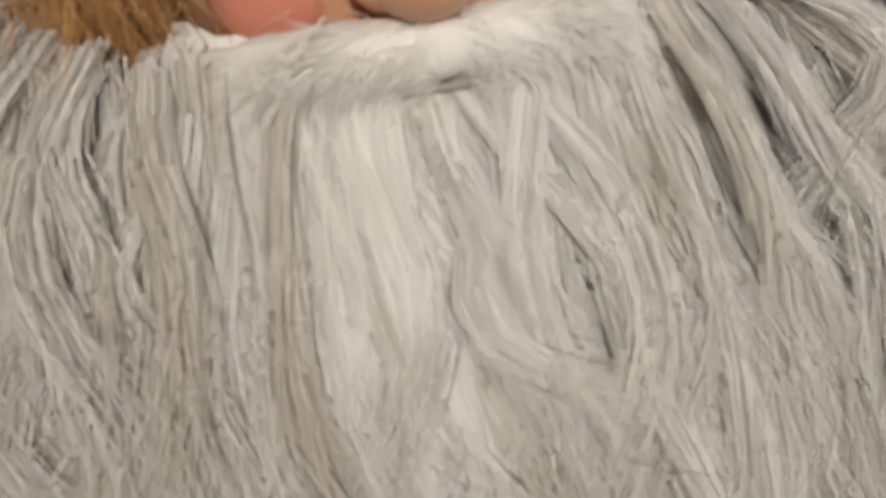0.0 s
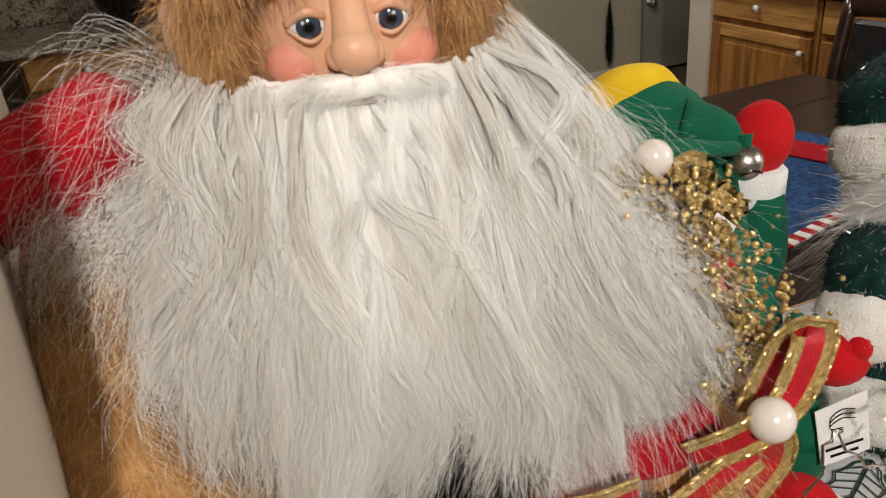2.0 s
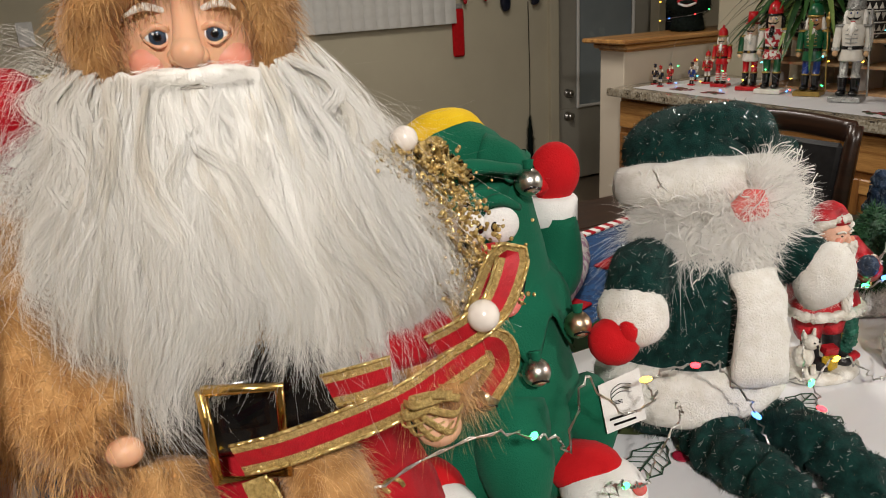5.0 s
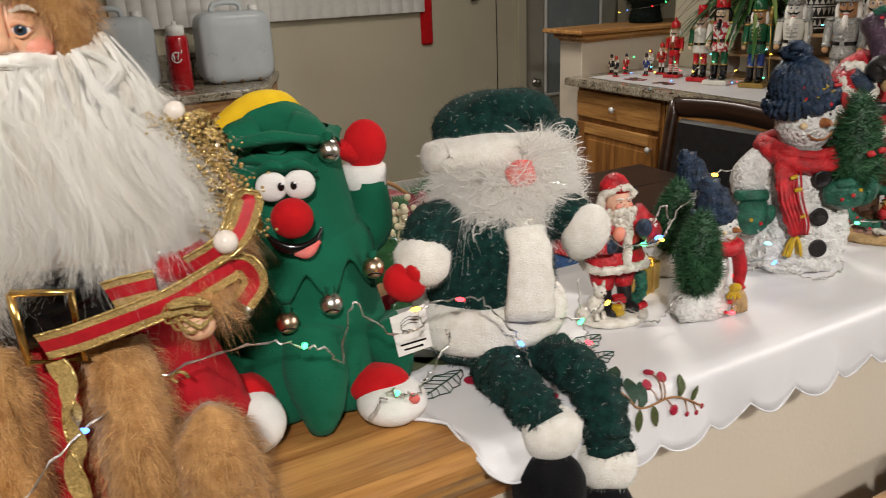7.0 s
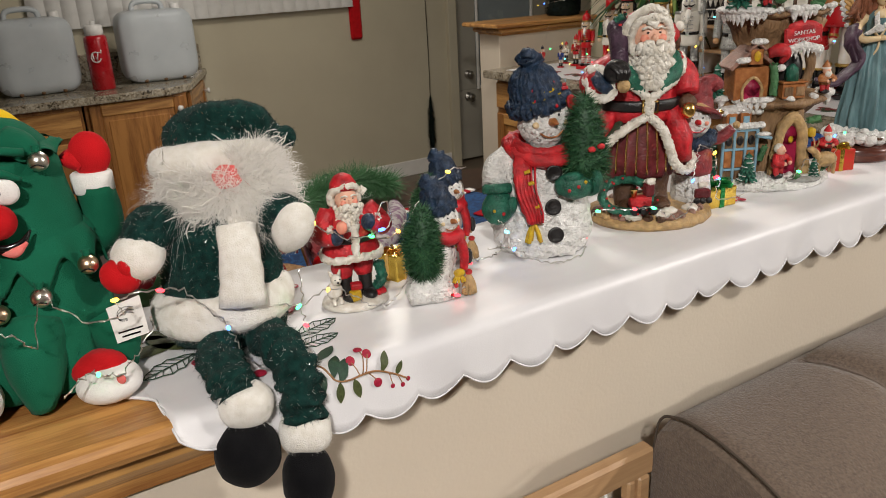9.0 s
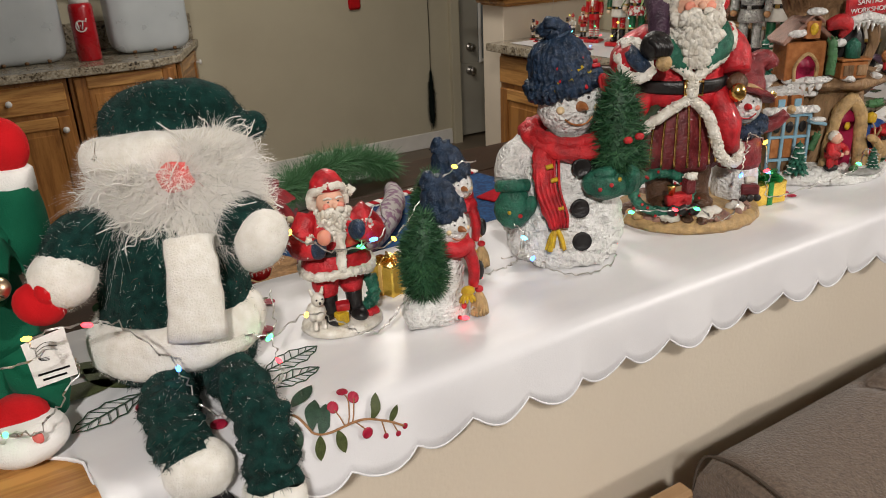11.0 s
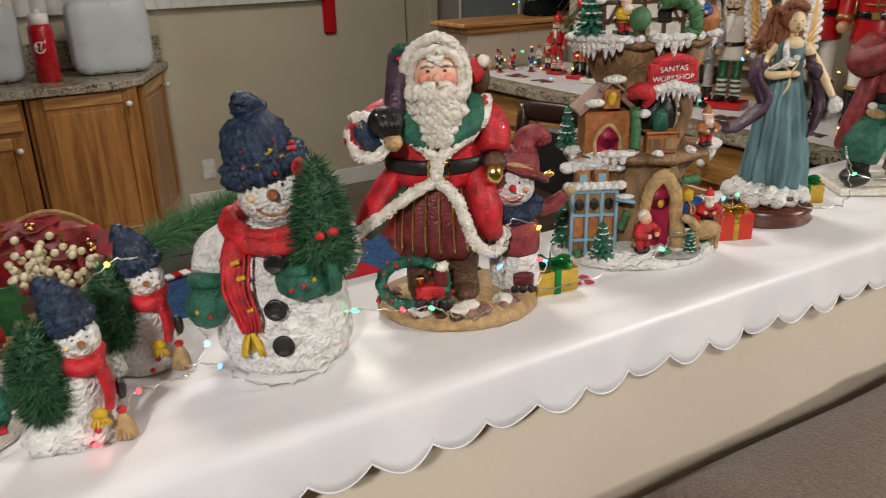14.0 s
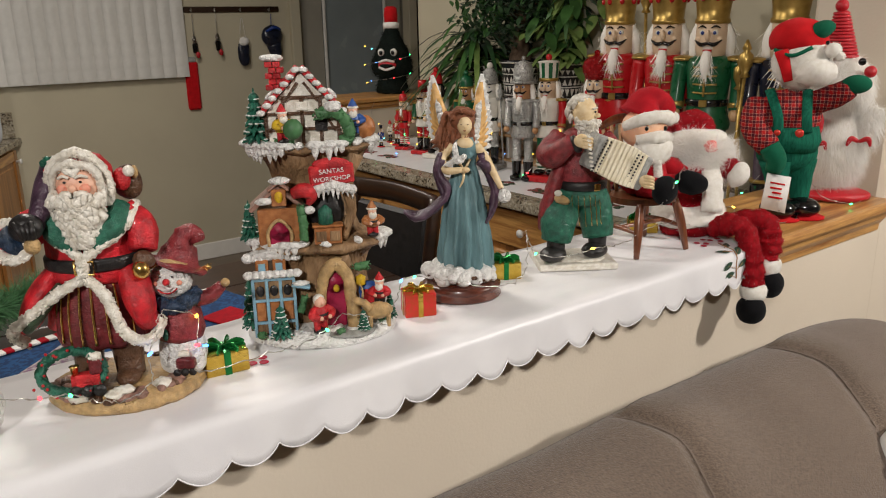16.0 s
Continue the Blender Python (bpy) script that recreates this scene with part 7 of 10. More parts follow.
    # open workroom with bench
    # solid black ball stands in for the shaded hollow behind the bench
    f = Form(MM).ball((26, -22, 160), (22, 14, 30), 0, n=18).box((26, -42, 134), (32, 14, 20), 1, bev=1.2).box((26, -43, 146), (36, 17, 3), 1, bev=1)
    for k in (-8, 8):
        f.box((26 + k, -50, 134), (12, 2, 12), 2, bev=0.6)
    f.lathe([(9, 0), (8, 16), (2, 22)], 3, (24, -42, 148), n=14)
    W(f, "workroom", ("resin_black", "resin_orange", "resin_bark", "resin_green"), "dark niche with orange workbench")
    # sign
    f = Form(MM).box((34, -42, 206), (52, 5, 24), 0, (0, -4, 0), 2)
    f.ball((34, -42, 218), (22, 4, 8), 0, n=18)
    sign = W(f, "sign", ("resin_scarlet",), "red sign with white letters")
    for word, z, size in (("SANTAS", 210, 8.0), ("WORKSHOP", 201, 7.6)):
        tx = bpy.data.curves.new("lettering", "FONT")
        tx.body, tx.size, tx.extrude, tx.align_x = word, size * MM, 0.5 * MM, "CENTER"
        to = new("lettering_source", tx)
        me = bpy.data.meshes.new_from_object(to)
        bpy.data.objects.remove(to)
        me.materials.clear()
        me.materials.append(M["resin_snow"])
        lo = new("lettering", me)
        lo.parent = sign
        lo.matrix_basis = pose(34 * MM, -45.6 * MM, z * MM - 0.002, 90, -4, 0)
        tagged(lo, "white raised letters")
    f = Form(MM)
    for k in range(9):
        f.ball((12 + 5.6 * k, -46, 191 - 1.5 * abs(4 - k) + 3), (6, 6, 6), 0, n=8)
        f.tube([(12 + 5.6 * k, -48, 190), (12 + 5.6 * k, -48, 183 - 3 * (k % 3))], [3, 0.6], 0, n=6)
    W(f, "snow_edge", ("resin_snow",))
    # porch
    f = Form(MM).box((-42, -26, 50), (50, 34, 72), 0, bev=1.5)
    for x in (-66, -50, -34, -18):
        f.box((x, -45, 48), (3.6, 3.6, 72), 1, bev=0.6)
    for z in (30, 58, 84):
        f.box((-42, -45, z), (50, 3, 3), 1)
    for x in (-58, -42, -26):
        f.box((x, -44, 44), (11, 3, 24), 2, bev=1).ball((x, -45, 70), (5, 2, 7), 3, n=8)
    for x in (-54, -34):
        f.box((x, -34, 98), (15, 14, 18), 2, bev=1).box((x, -42, 98), (8, 2, 10), 4)
    f.box((-10, -46, 74), (22, 12, 4), 4, (0, 12, 0), 1)
    W(f, "porch", ("resin_bark", "resin_sky", "resin_orange", "resin_black", "resin_sky"), "blue-framed porch front")
    f = Form(MM)
    for x in range(-70, -12, 8):
        f.ball((x, -44, 90), (7, 8, 5), 0, n=8).ball((x, -30, 110 - 0.1 * abs(x + 42)), (8, 12, 6), 0, n=8)
    f.ball((-42, -28, 112), (28, 16, 6), 0, n=14, wob=2).ball((-10, -48, 78), (11, 7, 3), 0, n=8)
    W(f, "snow_roof", ("resin_snow",))
    # arched entrance
    f = Form(MM).box((30, -38, 44), (26, 5, 56), 1, bev=1).lathe([(13, 0), (13, 5)], 1, (30, -35.5, 72), n=20, rot=(90, 0, 0))
    f.tube([(10, -44, 16), (12, -42, 50), (18, -42, 82), (32, -42, 98), (46, -42, 80), (50, -42, 50), (54, -46, 16)], [9, 7, 7, 8, 7, 8, 11], 0, n=10, wob=2.5, freq=120)
    f.ball((32, -42, 66), (4, 2, 5), 2, n=8)
    f.lathe([(5, 0), (6, 2), (6, 10), (1, 13)], 2, (62, -40, 68), n=8)
    W(f, "entrance", ("resin_tan", "resin_crimson", "resin_yellow"), "wine-red door under twisted root arch")
    f = Form(MM).lathe([(13, 0), (13, 4)], 0, (72, -34, 58), n=18, rot=(90, 0, 0)).box((72, -37, 46), (24, 3, 22), 0, bev=1).box((72, -39, 52), (15, 2, 18), 1, bev=1)
    W(f, "window", ("resin_blue", "resin_scarlet"), "blue arched window")
    for k, (p, q, r, n) in enumerate((((56, -38, 90), (72, -40, 92), 6, 40), ((-12, -44, 40), (-6, -46, 60), 5, 30), ((30, -66, 18), (38, -62, 20), 4, 20), ((-62, -50, 16), (-56, -54, 18), 5, 26), ((84, -38, 20), (92, -30, 22), 5, 24))):
        W(Form(MM).fleece([p, q], r, 0, n, seed=8 + k), "shrub", ("needle_pale",))
    for c, h, r, s in (((-48, -22, 240), 66, 17, 1), ((-66, -10, 122), 52, 13, 2), ((-72, -26, 14), 70, 13, 3), ((-36, -62, 14), 44, 14, 4), ((62, -56, 14), 28, 9, 5), ((98, -22, 14), 34, 10, 6), ((40, 6, 240), 50, 13, 7)):
        fir(ob, c, h, r, s)
    gnome(ob, (-18, -38, 243), 46, "resin_yellow", "resin_scarlet", "resin_scarlet", 25)
    Form(MM).ball((0, -10, 18), (11, 9, 12), 0, n=12, wob=1).part("sack", [M["needle_pale"]], ob, Matrix.Translation((-0.006, -0.042, 0.243)), "green sack")
    gnome(ob, (64, -16, 244), 46, "resin_blue", "resin_blue", "resin_blue", 0)
    Form(MM).ball((0, 0, 12), (12, 10, 14), 0, n=12, wob=1.5).part("sack", [M["resin_orange"]], ob, Matrix.Translation((0.078, -0.012, 0.243)), "brown sack")
    gnome(ob, (80, -28, 124), 46, "resin_orange", "resin_orange", "resin_scarlet", 10)
    gnome(ob, (10, -56, 15), 58, "resin_scarlet", None, "resin_scarlet", 30, False)
    gnome(ob, (84, -44, 38), 46, "resin_scarlet", "resin_scarlet", "resin_black", -10)
    f = Form(MM).ball((0, 0, 22), (17, 10, 11), 0, n=12, wob=1).tube([(-12, -3, 26), (-20, -6, 36)], [6, 5], 0, n=8).ball((-24, -8, 38), (9, 5, 5), 0, (0, 25, 0), n=10)
    for x in (-11, 11):
        for y in (-5, 5):
            f.tube([(x, y, 18), (x, y, 2)], [3.2, 2.2], 0, n=6)
    for s in (-1, 1):
        f.tube([(-20, -6 + 2 * s, 42), (-19, -6 + 6 * s, 50), (-22, -6 + 8 * s, 56)], [1.2, 1, 0.6], 0, n=5)
    f.part("reindeer", [M["resin_tan"]], ob, Matrix.Translation((0.082, -0.048, 0.014)), "tan reindeer")
    return ob


workshop()


# ---- angel ----
def angel():
    f = Form(MM)
    TE, SK, HA, WH, TA, PL, MA, DK = range(8)
    mats = [M[k] for k in ("resin_teal", "resin_cream", "resin_auburn", "resin_snow", "resin_honey", "resin_plum", "mahogany", "resin_brown")]
    f.lathe([(54, 0), (57, 4), (52, 9), (55, 13), (56, 18), (50, 22), (4, 23)], MA, (-4, -2, 0), n=48, squash=0.86)
    rng = random.Random(2)
    for k in range(90):
        a = rng.uniform(0, 6.3)
        q = rng.uniform(0.55, 1.05)
        f.ball((-4 + 44 * q * math.cos(a), -2 + 36 * q * math.sin(a), 30 + 10 * (1 - q) + rng.uniform(0, 9)), rng.uniform(7, 12), WH, n=10, wob=1.5)
    for k in range(14):
        a = rng.uniform(3.4, 6.0)
        f.ball((-4 + 47 * math.cos(a), -2 + 40 * math.sin(a), 32 + rng.uniform(-6, 6)), (3, 1.5, 3), DK, n=6)
    f.lathe([(36, 42), (35, 70), (31, 105), (26, 140), (19, 170), (15, 188), (18, 205), (12, 222)], TE, (2, 0, 0), n=72, squash=0.82, lobes=13, lobe=0.16, steps=3, wob=2.5, freq=60)
    f.ball((2, -4, 210), (17, 12, 15), TE, n=16)
    f.tube([(-8, -12, 196), (2, -16, 184), (10, -12, 196)], 2.0, SK, n=6)
    f.tube([(2, -17, 184), (0, -19, 168), (-6, -17, 156)], [1.6, 1.6, 1.0], SK, n=6)
    f.ball((3, -9, 216), (12, 8, 9), SK, n=14)
    f.tube([(3, -4, 216), (3, -6, 232)], [5.5, 5], SK, n=10)
    c = (3, -11, 241)
    f.ball(c, (10, 10, 12.5), SK, n=18)
    f.ball((3, -21, 240), (1.6, 2, 2.4), SK, n=8)
    for s in (-1, 1):
        f.ball((3 + s * 4, -19.6, 243), (1.5, 0.8, 0.8), DK, n=6)
    f.ball((3, -20.2, 235), (2.2, 0.8, 0.8), HA, n=6)
    # hair
    f.ball((0, -2, 247), (16, 14, 15), HA, n=16, wob=2, freq=200)
    for k in range(90):
        a = rng.uniform(0.2, 2.95)
        x, y = 1 + 16 * math.cos(a), -2 + 10 * math.sin(a)
        if rng.random() < 0.5:
            x, y = x - 8, y - 6
        f.tube([(x, y, 258), (x - 5, y + 2, 240), (x - 7 + rng.gauss(0, 4), y + rng.gauss(0, 3), 222), (x - 9 + rng.gauss(0, 5), y + rng.gauss(0, 4), 202 + rng.uniform(0, 16))], [2.5, 4.4, 4.2, 1.2], HA, n=6, wob=1.6, freq=250)
    f.fleece([(-14, -10, 252), (-8, -13, 260), (2, -15, 262), (14, -8, 256)], 5.5, HA, 60, seed=4)
    # arms, dove
    f.tube([(-14, -2, 214), (-28, -8, 196), (-22, -20, 182), (0, -26, 184)], [6, 6, 5.5, 4], SK, n=10)
    f.ball((4, -27, 184), (6, 4, 4), SK, n=8)
    f.tube([(18, -2, 214), (32, -6, 194), (44, -12, 172), (52, -16, 156)], [6, 6, 5, 4], SK, n=10)
    f.ball((56, -18, 146), (9, 7, 11), WH, n=12, wob=2)
    f.ball((-6, -30, 198), (9, 6, 6), WH, n=12).tube([(-8, -30, 200), (-10, -30, 214), (-8, -28, 222)], [4, 3.5, 1], WH, n=8, flatten=0.4).ball((2, -33, 203), 4, WH, n=8)
    f.tube([(-12, -30, 196), (-20, -30, 192), (-26, -28, 190)], [4, 3, 1], WH, n=8, flatten=0.5)
    # sash
    f.tube([(-30, 2, 200), (-34, -8, 176), (-22, -14, 152), (-40, -16, 130), (-60, -14, 118), (-82, -12, 124)], [14, 17, 15, 15, 16, 6], PL, n=10, flatten=0.4, side=(0, 1, 0.3), wob=2.5, freq=90)
    f.tube([(-26, -14, 196), (-34, -12, 172), (-26, -16, 146), (-34, -12, 138)], [7, 9, 8, 4], PL, n=10, flatten=0.5, side=(0, 1, 0.3), wob=2)
    f.tube([(24, -8, 204), (34, 0, 178), (44, 2, 150), (40, -4, 124), (30, -10, 104)], [11, 14, 14, 12, 4], PL, n=10, flatten=0.45, side=(0, 1, 0.3), wob=2.5, freq=90)
    f.tube([(20, -16, 194), (30, -16, 188), (34, -10, 178)], [5, 7, 5], PL, n=8, wob=1.5)
    # wings, feather on feather
    for s, k1 in ((-1, 1.0), (1, 0.6)):
        for row, (n, L, wd, mat) in enumerate(((15, 46, 7.0, WH), (13, 36, 6.4, TA), (11, 26, 5.8, TA), (10, 17, 5.0, WH), (9, 11, 4.6, WH))):
            for k in range(n):
                t = k / (n - 1)
                a = math.radians(206 - 104 * t ** 0.7)
                d = np.array((-s * math.cos(a) * -k1, 0.12, math.sin(a)))
                d = d / np.linalg.norm(d)
                p0 = np.array((2 + s * (12 + 20 * t) * k1, 15 - 2.0 * row, 200 + 56 * t))
                ln = L * (0.55 + 0.55 * t)
                d[0] = -abs(d[0]) if (s < 0) == (math.cos(a) < 0) else abs(d[0])
                f.tube([p0, p0 + d * ln * 0.5 + np.array((0, -1.0, 0)), p0 + d * ln], [wd * 0.7, wd, wd * 0.35], mat, n=7, steps=3, flatten=0.35, side=(-d[2], 0, d[0]))
        f.tube([(2 + s * 8 * k1, 12, 196), (2 + s * 20 * k1, 11, 236), (2 + s * 34 * k1, 13, 276)], [5, 6, 4], TA, n=8, wob=1)
    return f.thing("angel_figurine", mats, pose(1.397, 0.129, SHELF + 0.004, 0, 0, -39), "winged angel figurine in teal gown on dark wooden base", "figurine")


angel()


# ---- accordion player ----
def accordion_player():
    f = Form(MM)
    GR, MR, SK, WH, BK, GY, CR, BE, GO, BR = range(10)
    mats = [M[k] for k in ("resin_green", "resin_maroon", "resin_cream", "resin_white", "resin_black", "resin_grey", "cream_petal", "resin_white", "gold", "resin_tan")]
    f.box((-4, 4, 6), (124, 92, 11), BE, (0, 0, 14), 2.5, wob=1, freq=60)
    f.ball((-4, 4, 12), (52, 36, 5), BE, n=20, wob=2.5)
    for x, y in ((-30, -22), (34, 10)):
        f.ball((x - 4, y - 8, 24), (20, 26, 12), BK, (0, 0, -20), n=18, cut=-0.9)
        f.tube([(x, y + 2, 26), (x, y + 3, 48)], [14, 15], BK, n=14)
        f.tube([(x, y + 4, 44), (x + (4 if x < 0 else -4), y + 6, 76), (x + (14 if x < 0 else -14), 6, 116)], [23, 28, 26], GR, n=20, wob=2.5, freq=50)
    f.lathe([(36, 100), (38, 112), (36, 124), (30, 132)], GR, (6, 6, 0), n=28, squash=0.9)
    f.lathe([(38, 124), (39, 126), (39, 135), (38, 137)], BK, (6, 4, 0), n=30, squash=0.92)
    f.box((30, -32, 131), (11, 3, 11), GO, (0, 0, 30), 1.5)
    for k in range(9):
        a = -2.6 + k * 0.24
        f.tube([(4 + 38 * math.cos(a), 6 + 34 * math.sin(a), 118), (2 + 42 * math.cos(a + 0.15), 4 + 38 * math.sin(a + 0.15), 70)], 0.7, GO, n=4)
    f.lathe([(38, 130), (40, 150), (38, 178), (28, 204), (14, 214)], MR, (2, 8, 0), n=32, squash=0.86, wob=2, freq=60, steps=2)
    f.tube([(-22, 2, 176), (-34, -6, 130), (-46, -2, 88), (-54, 8, 58)], [22, 24, 24, 12], MR, n=16, flatten=0.5, side=(0, 1, 0), wob=2.5)
    f.tube([(-24, 4, 202), (-42, -10, 178), (-30, -36, 184), (-8, -48, 204)], [19, 22, 18, 12], MR, n=16, wob=1.5)
    f.lathe([(13, 0), (14, 5), (13, 9)], BK, (-8, -46, 196), n=16, rot=(0, 60, 0))
    f.tube([(34, 2, 200), (58, -12, 172), (74, -34, 156)], [18, 18, 13], MR, n=14)
    # accordion
    f.box((22, -56, 190), (16, 40, 52), GY, (0, 22, 20), 3)
    for k in range(10):
        t = k / 9
        f.box((30 + 50 * t, -58 + 5 * t, 187 - 24 * t), (6.6, 40 + 5 * math.sin(math.pi * t), 52 + 5 * math.sin(math.pi * t)), CR, (0, 24, 20), 1.0)
        if k in (0, 1, 8, 9):
            for j in range(11):
                f.ball((30 + 50 * t + 2.0 * (j - 5), -80 + 5 * t, 187 - 24 * t + 4.4 * (j - 5)), (1.6, 1.2, 1.6), BK, n=6)
    f.box((86, -52, 160), (13, 40, 50), GY, (0, 24, 20), 3)
    for k in range(9):
        f.box((14 + 0.8 * k, -78, 214 - 6 * k), (5, 3, 3), BE, (0, 22, 20))
    for x, z in ((-2, 206), (86, 150)):
        f.ball((x + 6, -66, z), (11, 8, 10), SK, n=14)
        for k in range(4):
            f.tube([(x + 8, -72, z + 6 - 4.4 * k), (x + 17, -74, z + 5 - 4.4 * k), (x + 22, -70, z + 2 - 4.4 * k)], [3, 3, 2], SK, n=7)
    # head turned aside
    f.ball((8, -2, 238), (19, 20, 24), SK, n=18)
    f.ball((27, -12, 236), (4.5, 4, 4), SK, n=8)
    f.tube([(19, -18, 246), (26, -14, 248)], 1.8, WH, n=6)
    f.ball((23, -17, 242), (2, 1.6, 1.6), BK, n=6)
    curls(f, (13, -6, 228), 18, WH, 90, 5)
    f.fleece([(18, -18, 228), (28, -10, 226)], 4.5, WH, 26, seed=2)
    rng = random.Random(5)
    for k in range(90):
        a, b = rng.uniform(0, 6.3), rng.uniform(-0.5, 1.5)
        d = (math.cos(a) * math.cos(b), math.sin(a) * math.cos(b), math.sin(b))
        if d[0] > 0.25 and d[2] < 0.75 and d[1] < 0.4:
            continue
        p = np.array((4 + 20 * d[0], 2 + 20 * d[1], 242 + 23 * d[2]))
        f.tube([p, p + np.array((-3, 2, -5)), p + np.array((-3, 3, -13))], [4.6, 4.4, 1], WH, n=6, steps=3)
    f.ball((-22, -34, 112), (12, 5, 7), BR, (0, 20, 0), n=10, wob=2).ball((-28, -36, 122), (6, 3, 5), WH, n=8, wob=1)
    return f.thing("accordion_player", mats, pose(1.62, 0.125, SHELF + 0.004, 0, 0, -47), "white-haired accordion player figurine in maroon coat and green trousers", "figurine")


accordion_player()


# ---- little wooden chair and the velvet doll that sits on it ----
def toy_chair():
    ob = holder("toy_chair", pose(1.772, 0.118, SHELF + 0.004, 0, 0, -8), "small brown wooden doll chair with turned splayed legs", "toy chair")
    Form(MM).slab([(60 * math.cos(a) * (1 if abs(math.cos(a)) < 0.8 else 1), 50 * math.sin(a)) for a in np.linspace(0, 2 * math.pi, 28, endpoint=False)], 84, 94, 0).part("seat", [M["mahogany_light"]], ob)
    for sx in (-1, 1):
        for sy in (-1, 1):
            Form(MM).tube([(sx * 38, sy * 34, 86), (sx * 46, sy * 42, 52), (sx * 55, sy * 50, 1)], [6, 7.5, 4.5], 0, n=12).part("leg", [M["mahogany_light"]], ob)
        Form(MM).tube([(sx * 48, -43, 40), (sx * 48, 0, 42), (sx * 48, 43, 40)], [3, 4.4, 3], 0, n=8).part("stretcher", [M["mahogany_light"]], ob)
    Form(MM).tube([(-48, 0, 42), (0, 0, 43), (48, 0, 42)], [3, 4.4, 3], 0, n=8).part("stretcher", [M["mahogany_light"]], ob)
    for k in range(6):
        x = -40 + 16 * k
        Form(MM).tube([(x, 38, 92), (x * 1.1, 46, 150), (x * 1.15, 54, 204)], [3, 4, 3], 0, n=8).part("spindle", [M["pale_wood"]], ob)
    Form(MM).tube([(-56, 48, 204), (-20, 56, 212), (20, 56, 212), (56, 48, 204)], [6, 8, 8, 6], 0, n=10, flatten=0.5).part("top_rail", [M["mahogany_light"]], ob)
    f = Form(MM * 0.91)
    RED, WH, SK, BK, EY = range(5)
    f.lathe([(30, 96), (44, 110), (46, 130), (38, 156), (26, 170)], RED, (4, 0, 0), n=26, squash=0.85, wob=2)
    f.tube([(-10, -20, 108), (-6, -48, 112), (2, -64, 110)], [20, 19, 16], RED, n=14, wob=1.5)
    f.tube([(24, -18, 108), (44, -34, 112), (58, -46, 112)], [20, 19, 16], RED, n=14, wob=1.5)
    f.tube([(38, 0, 152), (60, -16, 136), (72, -30, 126)], [16, 16, 14], RED, n=14, wob=1.5)
    f.tube([(0, 6, 230), (14, 4, 256), (38, -4, 252), (54, -10, 236)], [44, 30, 20, 10], RED, n=20, wob=3)
    f.fur(2600, 3, 0.3, RED, of=(RED,), curl=0.6, seed=2, seg=1)
    f.ball((-2, -4, 212), (42, 38, 36), SK, n=26)
    f.tube([(-42, -4, 218), (-30, -30, 230), (2, -40, 236), (34, -28, 230), (42, 0, 220)], [9, 11, 11, 11, 9], WH, n=12, wob=2)
    f.ball((4, -26, 178), (40, 24, 30), WH, n=22, wob=3)
    f.tube([(-34, -26, 196), (0, -42, 200), (36, -28, 196)], [9, 12, 9], WH, n=12, wob=2)
    f.ball((56, -12, 228), 11, WH, n=14, wob=1.5)
    f.lathe([(44, 112), (48, 116), (46, 124), (42, 126)], WH, (4, 0, 0), n=26, squash=0.88, wob=1.5)
    f.fleece([(4, -40, 160), (6, -42, 120)], 9, WH, 40, seed=3)
    f.fur(5200, 4, 0.3, WH, of=(WH,), curl=0.7, seed=4, seg=1)
    f.ball((-4, -74, 112), (25, 18, 26), BK, n=18, wob=1.5)
    f.ball((66, -56, 116), (32, 20, 22), BK, (0, 10, -30), n=18, wob=1.5)
    f.ball((-20, -36, 216), (4, 3, 4.5), EY, n=10).ball((18, -38, 214), (4, 3, 4.5), EY, n=10)
    f.ball((2, -44, 205), (7, 7, 6), SK, n=12)
    f.tube([(-28, -34, 224), (-14, -40, 226)], 3, WH, n=8).tube([(12, -40, 226), (28, -34, 222)], 3, WH, n=8)
    f.thing("velvet_doll", [M[k] for k in ("red_velvet", "fleece_white", "doll_skin", "black_felt", "gloss_black")], pose(1.768, 0.122, SHELF + 0.0135, 0, 0, -14), "seated plush doll in red velvet hat with white beard", "plush toy")


M["mahogany_light"] = wood("mahogany_light", (0.20, 0.065, 0.025), (0.10, 0.028, 0.012), "z", 10.0, 0.3, 0.4)
toy_chair()


# ---- plaid-shirted plush man and the fluffy white toy at the end ----
def plaid_material():
    mat = stuff("plaid", (0.40, 0.015, 0.015), (0.30, 0.010, 0.012), rough=0.85, scale=90, fine=900, bump=0.3)
    nt = mat.node_tree
    b = nt.nodes["Principled BSDF"]
    base = b.inputs["Base Color"].links[0].from_socket
    co = nt.nodes["Texture Coordinate"].outputs["Object"]
    for axis, scale, colour in (("X", 26, (0.008, 0.012, 0.02, 1)), ("Z", 26, (0.008, 0.012, 0.02, 1)), ("X", 52, (0.50, 0.44, 0.34, 1)), ("Z", 52, (0.50, 0.44, 0.34, 1))):
        w = nt.nodes.new("ShaderNodeTexWave")
        w.bands_direction = axis
        w.inputs["Scale"].default_value = scale
        nt.links.new(co, w.inputs["Vector"])
        gt = nt.nodes.new("ShaderNodeMath")
        gt.operation = "GREATER_THAN"
        gt.inputs[1].default_value = 0.70 if scale == 26 else 0.985
        nt.links.new(w.outputs["Fac"], gt.inputs[0])
        ml = nt.nodes.new("ShaderNodeMath")
        ml.operation = "MULTIPLY"
        ml.inputs[1].default_value = 0.6 if scale == 26 else 0.4
        nt.links.new(gt.outputs[0], ml.inputs[0])
        mx = nt.nodes.new("ShaderNodeMix")
        mx.data_type = "RGBA"
        mx.inputs["B"].default_value = colour
        for sock in mx.inputs:
            if sock.name == "B" and sock.type == "RGBA":
                sock.default_value = colour
